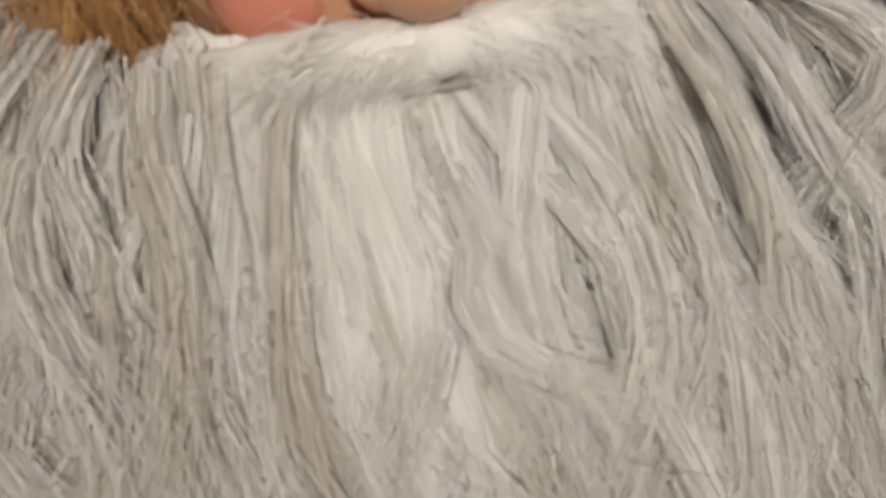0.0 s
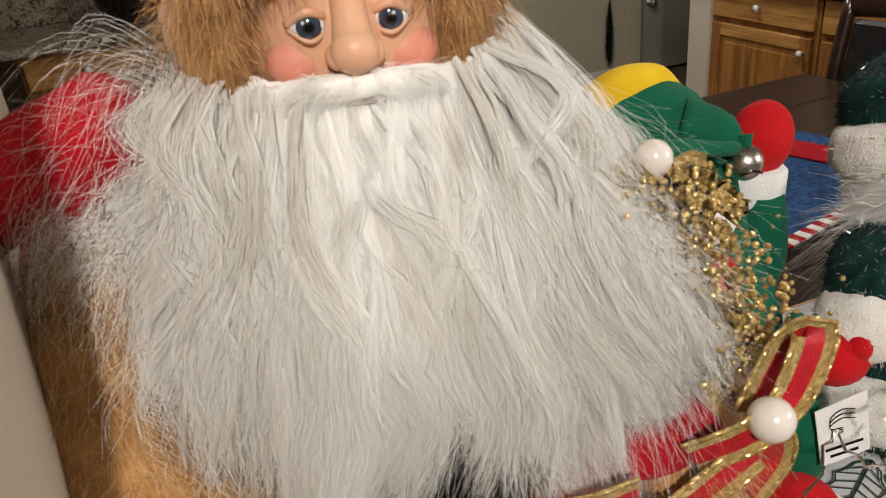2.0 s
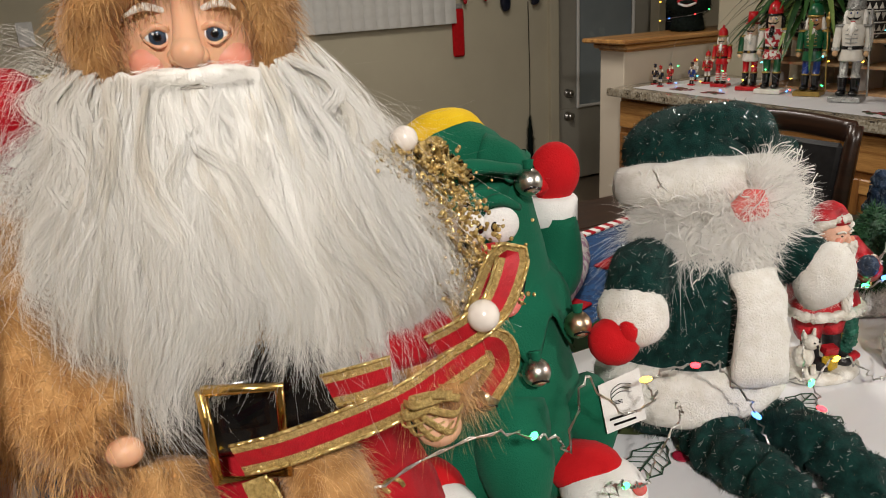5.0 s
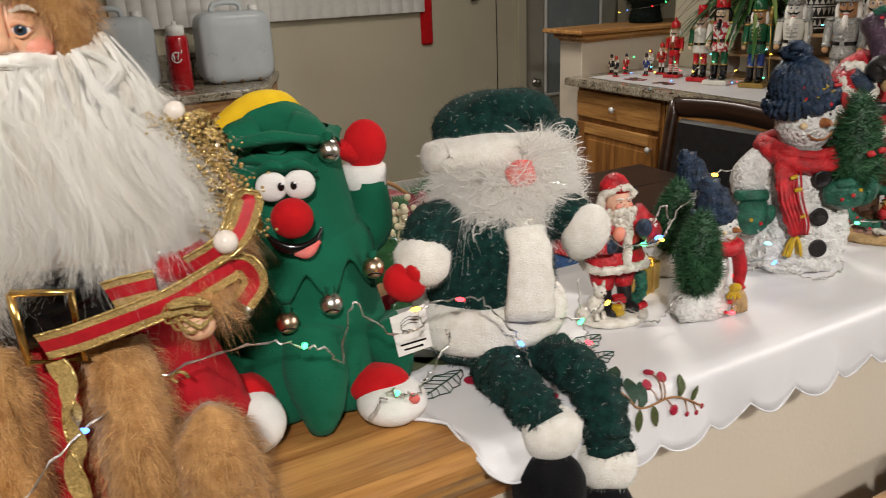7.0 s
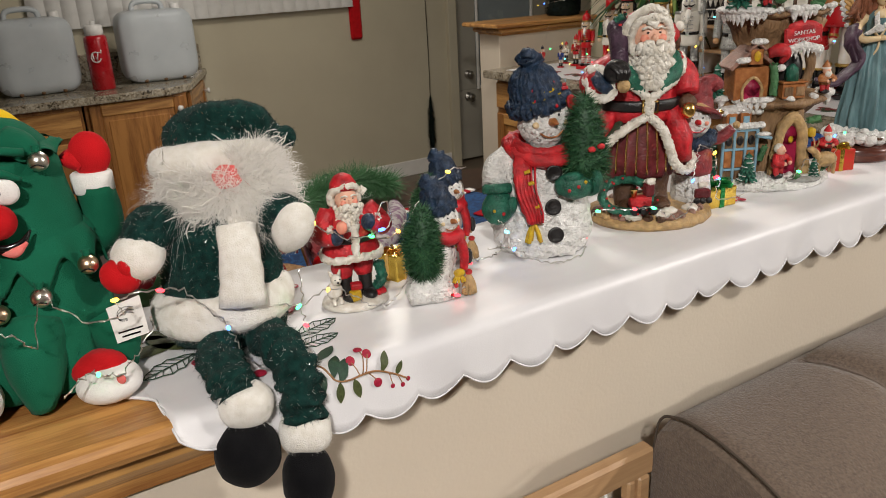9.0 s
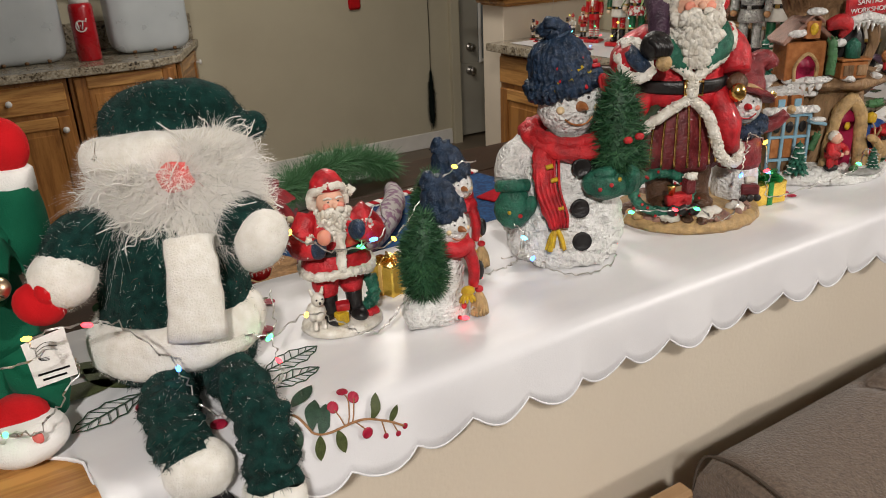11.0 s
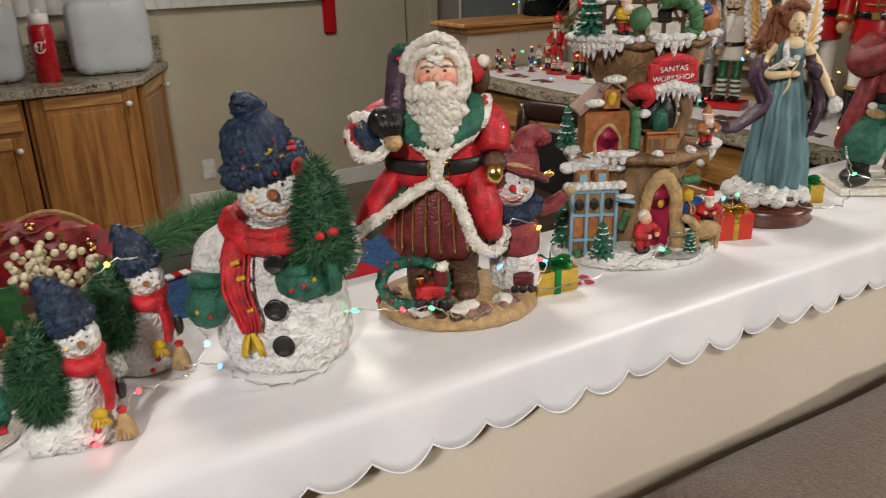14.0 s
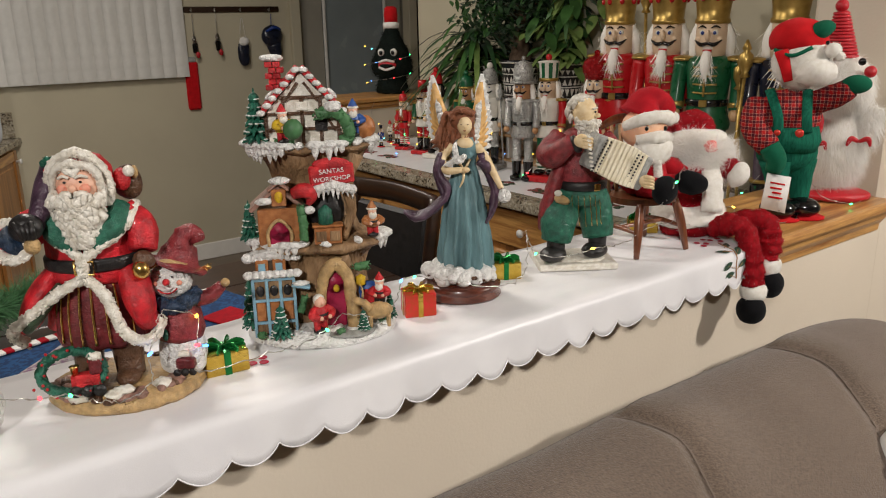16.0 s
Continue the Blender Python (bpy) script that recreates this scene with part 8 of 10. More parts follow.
            if sock.name == "A" and sock.type == "RGBA":
                nt.links.new(base, sock)
        nt.links.new(ml.outputs[0], mx.inputs[0])
        base = [o for o in mx.outputs if o.type == "RGBA"][0]
    nt.links.new(base, b.inputs["Base Color"])
    return mat


M["plaid"] = plaid_material()
mt("green_cord", (0.012, 0.14, 0.085), (0.006, 0.08, 0.05), rough=0.85, scale=300, fine=900, bump=0.6, stretch=(1, 1, 0.1))


def plaid_man():
    f = Form(MM)
    PL, GR, WH, RED, DG, BK, EY, BUT, PAP = range(9)
    mats = [M[k] for k in ("plaid", "green_cord", "fleece_white", "red_felt", "green_felt", "gloss_black", "gloss_black", "red_foil", "white_felt")]
    for x, y in ((20, -34), (66, -6)):
        f.ball((x + 6, y - 8, 22), (34, 26, 20), BK, (0, 0, -20), n=20, cut=-0.9)
        f.slab([(x + 8 + 40 * math.cos(a), y - 8 + 30 * math.sin(a)) for a in np.linspace(0, 6.28, 24, endpoint=False)], 1, 5, RED)
        f.tube([(x, y + 6, 34), (x, y + 8, 70), (x - 4, y + 10, 110)], [17, 20, 30], GR, n=16, wob=1.5)
    f.ball((36, 4, 128), (56, 46, 46), GR, n=28, wob=2)
    f.ball((30, 6, 192), (60, 44, 52), PL, n=30, wob=2.5)
    f.lathe([(50, 130), (56, 150), (50, 176)], GR, (38, -2, 0), n=30, squash=0.9, wob=1.5)
    for x0, x1 in ((14, -6), (64, 60)):
        f.tube([(x0, -44, 168), (x0 - 4, -42, 200), (x1, -10, 244)], [9, 9, 9], GR, n=10, flatten=0.35, side=(1, 0, 0))
    f.ball((50, -48, 168), (8, 4, 8), BUT, n=16)
    f.ball((12, -46, 168), (6, 3, 6), BUT, n=12)
    f.tube([(-20, -2, 218), (-28, -26, 176), (0, -48, 140)], [26, 26, 22], PL, n=18, wob=2)
    f.tube([(0, -50, 142), (14, -56, 118), (10, -56, 96)], [20, 19, 14], DG, n=14)
    f.tube([(76, -2, 220), (110, -16, 236), (130, -24, 250)], [22, 22, 18], PL, n=16, wob=2)
    f.ball((138, -26, 256), (26, 14, 17), DG, n=16)
    # head
    f.ball((44, -4, 296), (52, 44, 52), WH, n=28, wob=2)
    f.ball((66, -34, 278), (38, 26, 26), WH, n=22, wob=2)
    f.ball((92, -34, 316), (15, 14, 14), WH, n=16)
    f.ball((104, -38, 306), (9, 8, 8), WH, n=12)
    f.ball((80, -46, 330), (3.5, 2.5, 4), EY, n=8)
    f.fur(5200, 4, 0.32, WH, of=(WH,), curl=0.6, seed=4, seg=1)
    f.ball((36, 0, 334), (52, 44, 40), RED, n=26, wob=1.5, cut=-0.4)
    f.tube([(6, -36, 316), (14, -44, 290), (22, -44, 262)], [13, 10, 8], RED, n=12, flatten=0.5, side=(1, 0, 0))
    f.tube([(-6, -30, 318), (24, -46, 308), (56, -44, 322)], 3.4, DG, n=8)
    f.ball((70, -22, 352), (24, 18, 16), DG, (0, -20, 0), n=16, wob=1)
    # list in the hand
    f.slab([(-22, 0), (22, -6), (26, 62), (-16, 68)], -1, 0.6, PAP, Matrix.Translation((16, -66, 26)) @ Euler((radians(82), 0, radians(-8))).to_matrix().to_4x4())
    for k in range(4):
        f.box((20 - 2 * (k % 2), -69.5 + 0.0 * k, 76 - 9 * k), (26 - 5 * (k % 3), 1.0, 3.4), RED, (-8, 6, -8))
    return f.thing("plaid_plush_man", mats, pose(2.15, 0.125, SHELF, 0, 0, -56), "plush man in plaid shirt, green overalls and red cap", "plush toy")


plaid_man()


def fluffy_toy():
    f = Form(MM * 1.08)
    WH, RED, FL, PK, BK = range(5)
    f.ball((52, 6, 100), (62, 52, 84), WH, n=22, wob=3)
    f.ball((66, 2, 216), (46, 42, 62), WH, n=22, wob=3)
    f.tube([(120, -10, 180), (112, -12, 150), (104, -14, 120)], [16, 20, 18], WH, n=12, wob=2)
    f.fur(22000, 20, 0.4, FL, of=(WH,), droop=0.4, curl=0.5, lay=(0, -0.3, -1.2), seed=4, seg=3)
    f.ball((66, -6, 10), (70, 52, 16), RED, n=22, wob=4, cut=-0.6)
    f.tube([(54, 4, 272), (50, 4, 320), (46, 2, 356)], [28, 18, 11], RED, n=18)
    for k in range(14):
        z = 274 + 6 * k
        f.tube([((54 - 0.6 * k) + (28 - 1.2 * k) * math.cos(a), 4 + (28 - 1.2 * k) * math.sin(a), z) for a in np.linspace(0, 6.28, 10)], 3, RED, n=6, steps=2)
    f.ball((45, 2, 366), 12, RED, n=12)
    f.ball((100, -40, 248), (11, 9, 11), RED, n=14).ball((84, -42, 266), (7, 4, 7), BK, n=10)
    for c in ((70, -46, 220), (20, -46, 110), (94, -48, 120)):
        for s in (-1, 1):
            f.tube([c, (c[0] + s * 14, c[1] - 6, c[2] + 6), (c[0] + s * 20, c[1] - 4, c[2] - 8)], [3, 5, 2], RED, n=8, flatten=0.4)
    f.ball((6, -44, 150), (26, 14, 36), RED, n=16, wob=2)
    return f.thing("fluffy_toy", [M[k] for k in ("fleece_white", "red_ribbon", "white_tinsel", "pink_felt", "gloss_black")], pose(2.35, 0.165, SHELF, 0, 0, -56), "fluffy white plush toy with red pointed hat", "plush toy")


fluffy_toy()


# paper tag of the green plush, and a rolled cushion on the sofa
ob = holder("paper_tag", pose(0.284, 0.086, SHELF + 0.062, 80, 0, -14), "white paper toy tag with dark printed emblem", "paper tag")
Form(MM).slab([(-13, 11), (14, 18), (17, -15), (-9, -20)], 0, 0.5, 0).part("card", [M["white_felt"]], ob)
f = Form(MM)
for k in range(3):
    f.tube([(8, 9 - 2.4 * k, 0.6), (1, 10 - 2.4 * k, 0.6), (-5, 6 - 2 * k, 0.6), (-4, -1 + 0.5 * k, 0.6), (2, -2 + k, 0.6)], 0.7, 0, n=5, flatten=0.3)
for k in range(2):
    f.box((3, -10 - 4 * k, 0.6), (20 - 5 * k, 1.4, 0.4), 0, (0, 0, 8))
f.part("emblem", [M["gloss_black"]], ob, label="dark curved emblem and text bars")
ob = holder("cushion", pose(1.93, -0.315, 0.80, 0, 0, -14), "small white cushion with dark piping on the sofa", "cushion")
f = Form().ball((0, 0, 0.0), (0.10, 0.05, 0.13), 0, n=24, sq=0.6, wob=0.006, freq=18)
f.part("pillow", [M["white_felt"]], ob)
Form().tube([(-0.082, -0.045, -0.10), (-0.088, -0.046, 0.0), (-0.078, -0.045, 0.10), (-0.06, -0.040, 0.122), (-0.045, -0.042, 0.10), (-0.06, -0.048, 0.085)], 0.003, 0, n=6).part("piping", [M["gloss_black"]], ob)

# ---- nutcrackers on the side counter ----
mt("nut_red", (0.50, 0.010, 0.014), (0.42, 0.008, 0.012), rough=0.3, scale=40, bump=0.03, coat=0.3)
mt("nut_green", (0.012, 0.11, 0.045), (0.008, 0.08, 0.03), rough=0.3, scale=40, bump=0.03, coat=0.3)
mt("nut_blue", (0.012, 0.045, 0.24), (0.01, 0.03, 0.17), rough=0.3, scale=40, bump=0.03, coat=0.3)
mt("nut_navy", (0.012, 0.016, 0.035), (0.008, 0.010, 0.02), rough=0.3, scale=40, bump=0.03, coat=0.3)
mt("nut_white", (0.72, 0.69, 0.62), (0.64, 0.60, 0.53), rough=0.35, scale=40, bump=0.03)
mt("nut_silver", (0.55, 0.55, 0.53), (0.36, 0.36, 0.35), rough=0.3, scale=200, metal=0.6, glitter=500)
mt("nut_skin", (0.74, 0.56, 0.39), (0.68, 0.50, 0.34), rough=0.4, scale=30, bump=0.02)
mt("nut_tan", (0.48, 0.26, 0.12), (0.42, 0.21, 0.09), rough=0.4, scale=30, bump=0.02)
mt("nut_gold", (0.50, 0.34, 0.10), (0.40, 0.26, 0.07), rough=0.35, metal=0.7, scale=60, bump=0.05)
mt("red_glitter", (0.45, 0.006, 0.010), (0.25, 0.003, 0.006), rough=0.2, scale=200, metal=0.4, glitter=420)
M["beech"] = wood("beech", (0.60, 0.38, 0.20), (0.50, 0.29, 0.14), "z", 5.0, 0.4, 0.2)


def nutcracker(x, y, H, coat, legs, hat, hat_mat, turn=-68, skin="nut_skin", base=None, trim="nut_gold", staff=0, striped=False, vest=None, hair="white_hair", sleeve=None, label="", seed=1):
    """A turned wooden soldier of height H; local -y is its front."""
    mats = [M[k] for k in (coat, legs, skin, hat_mat, trim, "gloss_black", hair, "nut_white", base or coat, vest or coat, "nut_blue", "nut_red", sleeve or coat, "beech")]
    COAT, LEG, SKIN, HAT, TRIM, BLACK, HAIR, WHITE, BASE, VEST, BLUE, RED, SLEEVE, WOOD = range(14)
    f = Form(H)
    rng = random.Random(seed)
    z0 = 0.0
    if base:
        f.box((0, -0.01, 0.025), (0.27, 0.22, 0.05), BASE, bev=0.008)
        z0 = 0.05
    for s in (-1, 1):
        f.ball((s * 0.052, -0.025, z0 + 0.022), (0.040, 0.065, 0.026), BLACK, n=10, sq=0.8)
        f.lathe([(0.036, z0 + 0.01), (0.034, z0 + 0.08), (0.040, z0 + 0.15), (0.042, z0 + 0.165), (0.033, z0 + 0.168), (0.037, 0.30), (0.040, 0.41)], LEG, (s * 0.052, 0, 0), n=12)
        if striped:
            for k in range(4):
                f.lathe([(0.036, 0), (0.042, 0.004), (0.042, 0.018), (0.036, 0.022)], WHITE, (s * 0.052, 0, z0 + 0.03 + 0.038 * k), n=12)
        else:
            f.lathe([(0.038, z0 + 0.01), (0.037, z0 + 0.08), (0.042, z0 + 0.15), (0.044, z0 + 0.168), (0.036, z0 + 0.172)], BLACK, (s * 0.052, 0, 0), n=12)
            f.lathe([(0.043, 0), (0.047, 0.004), (0.047, 0.012), (0.043, 0.016)], TRIM, (s * 0.052, 0, z0 + 0.158), n=12)
        # arm, cuff, hand and epaulette
        f.tube([(s * 0.118, 0.0, 0.645), (s * 0.128, -0.004, 0.55), (s * 0.128, -0.03, 0.44)], [0.034, 0.033, 0.030], SLEEVE, n=10)
        f.lathe([(0.031, 0), (0.036, 0.004), (0.036, 0.022), (0.031, 0.026)], TRIM, (s * 0.128, -0.024, 0.445), n=10, rot=(-14, 0, 0))
        f.ball((s * 0.128, -0.04, 0.42), 0.027, WOOD if staff else SKIN, n=10)
        f.lathe([(0.045, 0.0), (0.048, 0.008), (0.040, 0.016), (0.012, 0.022)], TRIM, (s * 0.112, 0, 0.648), n=14)
        # eyes, brows, moustache
        f.ball((s * 0.026, -0.058, 0.765), (0.014, 0.008, 0.012), WHITE, n=8)
        f.ball((s * 0.025, -0.0655, 0.764), (0.007, 0.004, 0.008), BLUE, n=8)
        f.tube([(s * 0.010, -0.066, 0.783), (s * 0.026, -0.067, 0.792), (s * 0.046, -0.056, 0.784)], [0.002, 0.0045, 0.002], BLACK, n=6, steps=4)
        f.tube([(0, -0.073, 0.722), (s * 0.028, -0.074, 0.716), (s * 0.056, -0.060, 0.735)], [0.006, 0.009, 0.002], BLACK, n=6, steps=4)
        f.ball((s * 0.045, -0.052, 0.738), (0.013, 0.006, 0.012), SKIN, n=8)
    f.lathe([(0.100, 0.355), (0.104, 0.375), (0.088, 0.44), (0.084, 0.47), (0.090, 0.54), (0.098, 0.62), (0.092, 0.655), (0.055, 0.672)], VEST if vest else COAT, n=28, squash=0.82)
    f.lathe([(0.086, 0.455), (0.091, 0.459), (0.091, 0.482), (0.086, 0.486)], BLACK, n=28, squash=0.86)
    f.box((0, -0.079, 0.470), (0.034, 0.010, 0.030), TRIM, bev=0.003)
    if not vest:
        for k in range(4):
            z = 0.515 + 0.036 * k
            f.tube([(-0.050, -0.062 - 0.006 * k, z), (0, -0.079 - 0.0015 * k, z - 0.002), (0.050, -0.062 - 0.006 * k, z)], 0.0042, TRIM, n=6, steps=4)
        f.tube([(0, -0.080, 0.50), (0, -0.086, 0.64)], 0.005, TRIM, n=6)
    # head, jaw, nose, ears
    f.lathe([(0.045, 0.660), (0.060, 0.668), (0.064, 0.70), (0.066, 0.76), (0.064, 0.81)], SKIN, n=24)
    f.ball((0, -0.074, 0.752), (0.012, 0.019, 0.026), SKIN, (18, 0, 0), n=8)
    f.box((0, -0.064, 0.702), (0.040, 0.012, 0.013), WHITE, bev=0.002)
    f.box((0, -0.0665, 0.690), (0.036, 0.010, 0.012), RED, bev=0.002)
    # beard and long hair
    f.tube([(0, -0.064, 0.682), (0, -0.082, 0.65), (0.002, -0.090, 0.61), (0, -0.088, 0.575)], [0.020, 0.024, 0.019, 0.004], HAIR, n=8, wob=0.004, freq=9 / H)
    for s in (-1, 1):
        f.tube([(s * 0.058, 0.012, 0.80), (s * 0.074, 0.016, 0.74), (s * 0.078, 0.022, 0.665)], [0.016, 0.024, 0.020], HAIR, n=8, wob=0.004, freq=9 / H)
    f.tube([(0, 0.055, 0.80), (0, 0.072, 0.73), (0, 0.075, 0.65)], [0.03, 0.042, 0.034], HAIR, n=8, flatten=1.3)
    roots, ways = [], []
    for _ in range(260 if H > 0.3 else 60):
        a, z = rng.uniform(0.1, math.pi - 0.1), rng.uniform(0.66, 0.79)
        roots.append((0.078 * math.cos(a), 0.012 + 0.062 * math.sin(a), z))
        ways.append((0.5 * math.cos(a), 0.3 * math.sin(a), -1.0))
    f.hairs(roots, ways, 0.075, 0.0022, HAIR, 2, 0.1, 0.25, rng)
    roots = [(rng.gauss(0, 0.012), -0.084, rng.uniform(0.60, 0.68)) for _ in range(120 if H > 0.3 else 20)]
    f.hairs(roots, [(r[0] * 20, -0.35, -1.0) for r in roots], 0.055, 0.002, HAIR, 2, 0.1, 0.25, rng)
    # hat
    if hat == "crown":
        f.lathe([(0.066, 0.800), (0.073, 0.806), (0.073, 0.818), (0.067, 0.824), (0.070, 0.86), (0.080, 0.93), (0.083, 0.945), (0.074, 0.945), (0.066, 0.86)], HAT, n=32)
        for k in range(8):
            a = 2 * math.pi * k / 8
            f.ball((0.082 * math.cos(a), 0.082 * math.sin(a), 0.955), (0.012, 0.012, 0.02), HAT, n=8)
            f.ball((0.079 * math.cos(a + 0.39), 0.079 * math.sin(a + 0.39), 0.905), (0.012, 0.012, 0.014), RED, n=8)
        f.ball((0, 0, 0.93), (0.072, 0.072, 0.052), RED, n=16, cut=0.0)
        f.ball((0, 0, 0.985), 0.013, HAT, n=8)
    elif hat == "tall":
        f.lathe([(0.066, 0.800), (0.071, 0.806), (0.068, 0.83), (0.074, 0.93), (0.076, 0.955), (0.070, 0.962), (0.02, 0.965)], HAT, n=28)
        f.lathe([(0.069, 0), (0.074, 0.004), (0.074, 0.014), (0.069, 0.018)], TRIM, (0, 0, 0.806), n=28)
        f.slab([(-0.07, -0.06), (-0.04, -0.088), (0.04, -0.088), (0.07, -0.06), (0.05, -0.04), (-0.05, -0.04)], 0.800, 0.808, BLACK)
        f.ball((0, -0.04, 0.985), (0.016, 0.016, 0.022), RED, n=8)
        f.lathe([(0.02, 0), (0.024, 0.004), (0.012, 0.01)], TRIM, (0, -0.072, 0.89), n=12, rot=(90, 0, 0))
    elif hat == "striped":
        for k in range(16):
            a, b = 2 * math.pi * k / 16, 2 * math.pi * (k + 1) / 16
            vs = [(r * math.cos(t), r * math.sin(t), z) for z, r in ((0.80, 0.072), (0.945, 0.082)) for t in (a, (a + b) / 2, b)]
            f.add(vs, [(0, 1, 4, 3), (1, 2, 5, 4)], HAT if k % 2 else WHITE)
        f.lathe([(0.084, 0.94), (0.086, 0.95), (0.03, 0.958), (0.01, 0.96)], WHITE, n=24)
        f.lathe([(0.073, 0.80), (0.078, 0.804), (0.078, 0.82), (0.073, 0.824)], TRIM, n=24)
        f.ball((0, 0, 0.98), (0.026, 0.026, 0.028), RED, n=12)
    elif hat == "onion":
        f.lathe([(0.067, 0.795), (0.078, 0.805), (0.098, 0.85), (0.102, 0.885), (0.090, 0.925), (0.06, 0.95), (0.022, 0.962), (0.016, 0.972), (0.024, 0.984), (0.010, 0.998)], HAT, n=28)
    elif hat == "dome":
        f.lathe([(0.068, 0.790), (0.074, 0.80), (0.076, 0.84), (0.066, 0.89), (0.04, 0.925), (0.004, 0.94)], HAT, n=24)
        f.lathe([(0.070, 0), (0.080, 0.005), (0.080, 0.02), (0.070, 0.026)], BLACK if hair == "gloss_black" else TRIM, (0, 0, 0.79), n=24)
        f.ball((0, 0, 0.955), 0.03 if H > 0.3 else 0.02, WHITE if hat_mat == "nut_silver" else HAT, n=12)
    elif hat == "fez":
        f.lathe([(0.064, 0.80), (0.060, 0.90), (0.056, 0.945), (0.02, 0.95)], HAT, n=20)
        f.lathe([(0.066, 0), (0.088, 0.004), (0.088, 0.012), (0.066, 0.016)], HAT, (0, 0, 0.80), n=20)
    elif hat == "helmet":
        f.lathe([(0.072, 0.785), (0.105, 0.792), (0.105, 0.802), (0.078, 0.812), (0.082, 0.87), (0.070, 0.935), (0.03, 0.965), (0.004, 0.97)], HAT, n=28)
        f.lathe([(0.079, 0), (0.084, 0.004), (0.084, 0.018), (0.079, 0.022)], TRIM, (0, 0, 0.81), n=28)
        f.ball((0, 0, 0.985), 0.018, HAT, n=8)
    if staff:
        x0 = 0.128 * (1 if staff > 0 else -1)
        top = abs(staff)
        f.tube([(x0 * 1.35, -0.06, z0 + 0.004), (x0 * 1.1, -0.062, top - 0.14)], 0.0075, TRIM, n=8, smooth=False)
        f.lathe([(0.010, -0.15), (0.022, -0.145), (0.012, -0.13), (0.026, -0.10), (0.028, -0.06), (0.012, -0.045), (0.019, -0.035), (0.004, 0.0)], TRIM, (x0 * 1.1, -0.062, top), n=14)
    return f.thing("nutcracker", mats, pose(x, y, 0.9185, 0, 0, turn), label or "painted wooden nutcracker soldier on the counter", "nutcracker", "nutcracker row on the counter")


big = "tall wooden nutcracker with gold crown, white beard and "
nutcracker(2.85, 1.10, 0.70, "nut_red", "nut_white", "crown", "nut_gold", staff=1.0, label=big + "red coat", seed=1)
nutcracker(2.85, 0.905, 0.70, "nut_red", "nut_white", "crown", "nut_gold", staff=0.72, label=big + "scarlet coat", seed=2)
nutcracker(2.85, 0.744, 0.70, "nut_green", "nut_navy", "crown", "nut_gold", staff=0.68, label=big + "green coat", seed=3)
nutcracker(2.85, 0.50, 0.70, "nut_navy", "resin_plum", "crown", "nut_gold", staff=-0.74, label=big + "dark blue coat", seed=4)
nutcracker(2.80, 1.15, 0.48, "nut_red", "nut_white", "onion", "red_glitter", base="nut_red", label="wooden nutcracker with red glitter onion crown and white beard", seed=5)
nutcracker(2.79, 1.37, 0.46, "nut_red", "nut_green", "striped", "nut_green", striped=True, base="nut_red", vest="nut_white", label="nutcracker in red coat with green and white striped hat", seed=6)
nutcracker(2.73, 1.44, 0.455, "nut_silver", "nut_silver", "helmet", "nut_silver", skin="nut_tan", trim="nut_silver", label="grey glittering nutcracker with tall helmet", seed=7)
nutcracker(2.80, 1.71, 0.43, "nut_white", "nut_silver", "dome", "nut_silver", skin="nut_white", base="nut_silver", trim="nut_silver", staff=0.8, label="white and silver nutcracker with staff and domed hat", seed=8)
nutcracker(2.84, 1.91, 0.39, "nut_green", "nut_blue", "dome", "nut_green", skin="nut_tan", base="nut_gold", staff=0.85, label="nutcracker in green coat and blue trousers with gold staff", seed=9)
mt("checks", (0.70, 0.68, 0.62), (0.40, 0.012, 0.02), rough=0.4, scale=70, spread=(0.49, 0.51), bump=0.02)
nutcracker(2.80, 2.07, 0.40, "nut_green", "nut_green", "dome", "nut_red", skin="nut_skin", base="nut_white", vest="checks", sleeve="nut_white", hair="gloss_black", label="nutcracker with red and white checked vest and red cap", seed=10)
nutcracker(2.82, 2.20, 0.35, "nut_green", "nut_red", "fez", "nut_red", base="nut_red", vest="nut_white", label="slim nutcracker with red top hat on a red base", seed=11)
nutcracker(2.83, 2.37, 0.28, "nut_red", "nut_red", "dome", "nut_red", base="nut_red", striped=True, label="small red and white nutcracker on a red base", seed=12)
for k, (x, y, h, c, l, hm) in enumerate(((2.87, 2.49, 0.16, "nut_red", "nut_white", "nut_red"), (2.78, 2.50, 0.11, "nut_blue", "nut_white", "nut_navy"), (2.90, 2.60, 0.115, "nut_white", "nut_navy", "nut_red"), (2.70, 2.66, 0.10, "nut_navy", "nut_white", "nut_navy"), (2.76, 2.62, 0.105, "nut_red", "nut_navy", "nut_navy"), (2.66, 2.58, 0.10, "nut_navy", "nut_white", "nut_red"))):
    nutcracker(x, y, h, c, l, "tall" if k % 2 else "dome", hm, base="nut_red", label="tiny painted nutcracker ornament beside the larger ones", seed=20 + k)

# red patches of embroidery on that cloth
for x, y, r in ((2.66, 2.45, 0.05), (2.65, 2.25, 0.04), (2.63, 1.45, 0.045), (2.64, 1.25, 0.04), (2.65, 0.95, 0.045)):
    f = Form()
    rng = random.Random(int(y * 100))
    for _ in range(22):
        a, q = rng.uniform(0, 6.3), r * rng.random() ** 0.5
        f.ball((q * math.cos(a) * 0.7, q * math.sin(a) * 1.4, 0.0), (0.011, 0.016, 0.0018), rng.choice((0, 0, 1)), (0, 0, rng.uniform(0, 180)), n=8)
    f.part("embroidery", [M["resin_maroon"], M["resin_olive"]], bpy.data.objects["counter_cloth"], pose(x, y, 0.9185), "dark red stitched poinsettia")

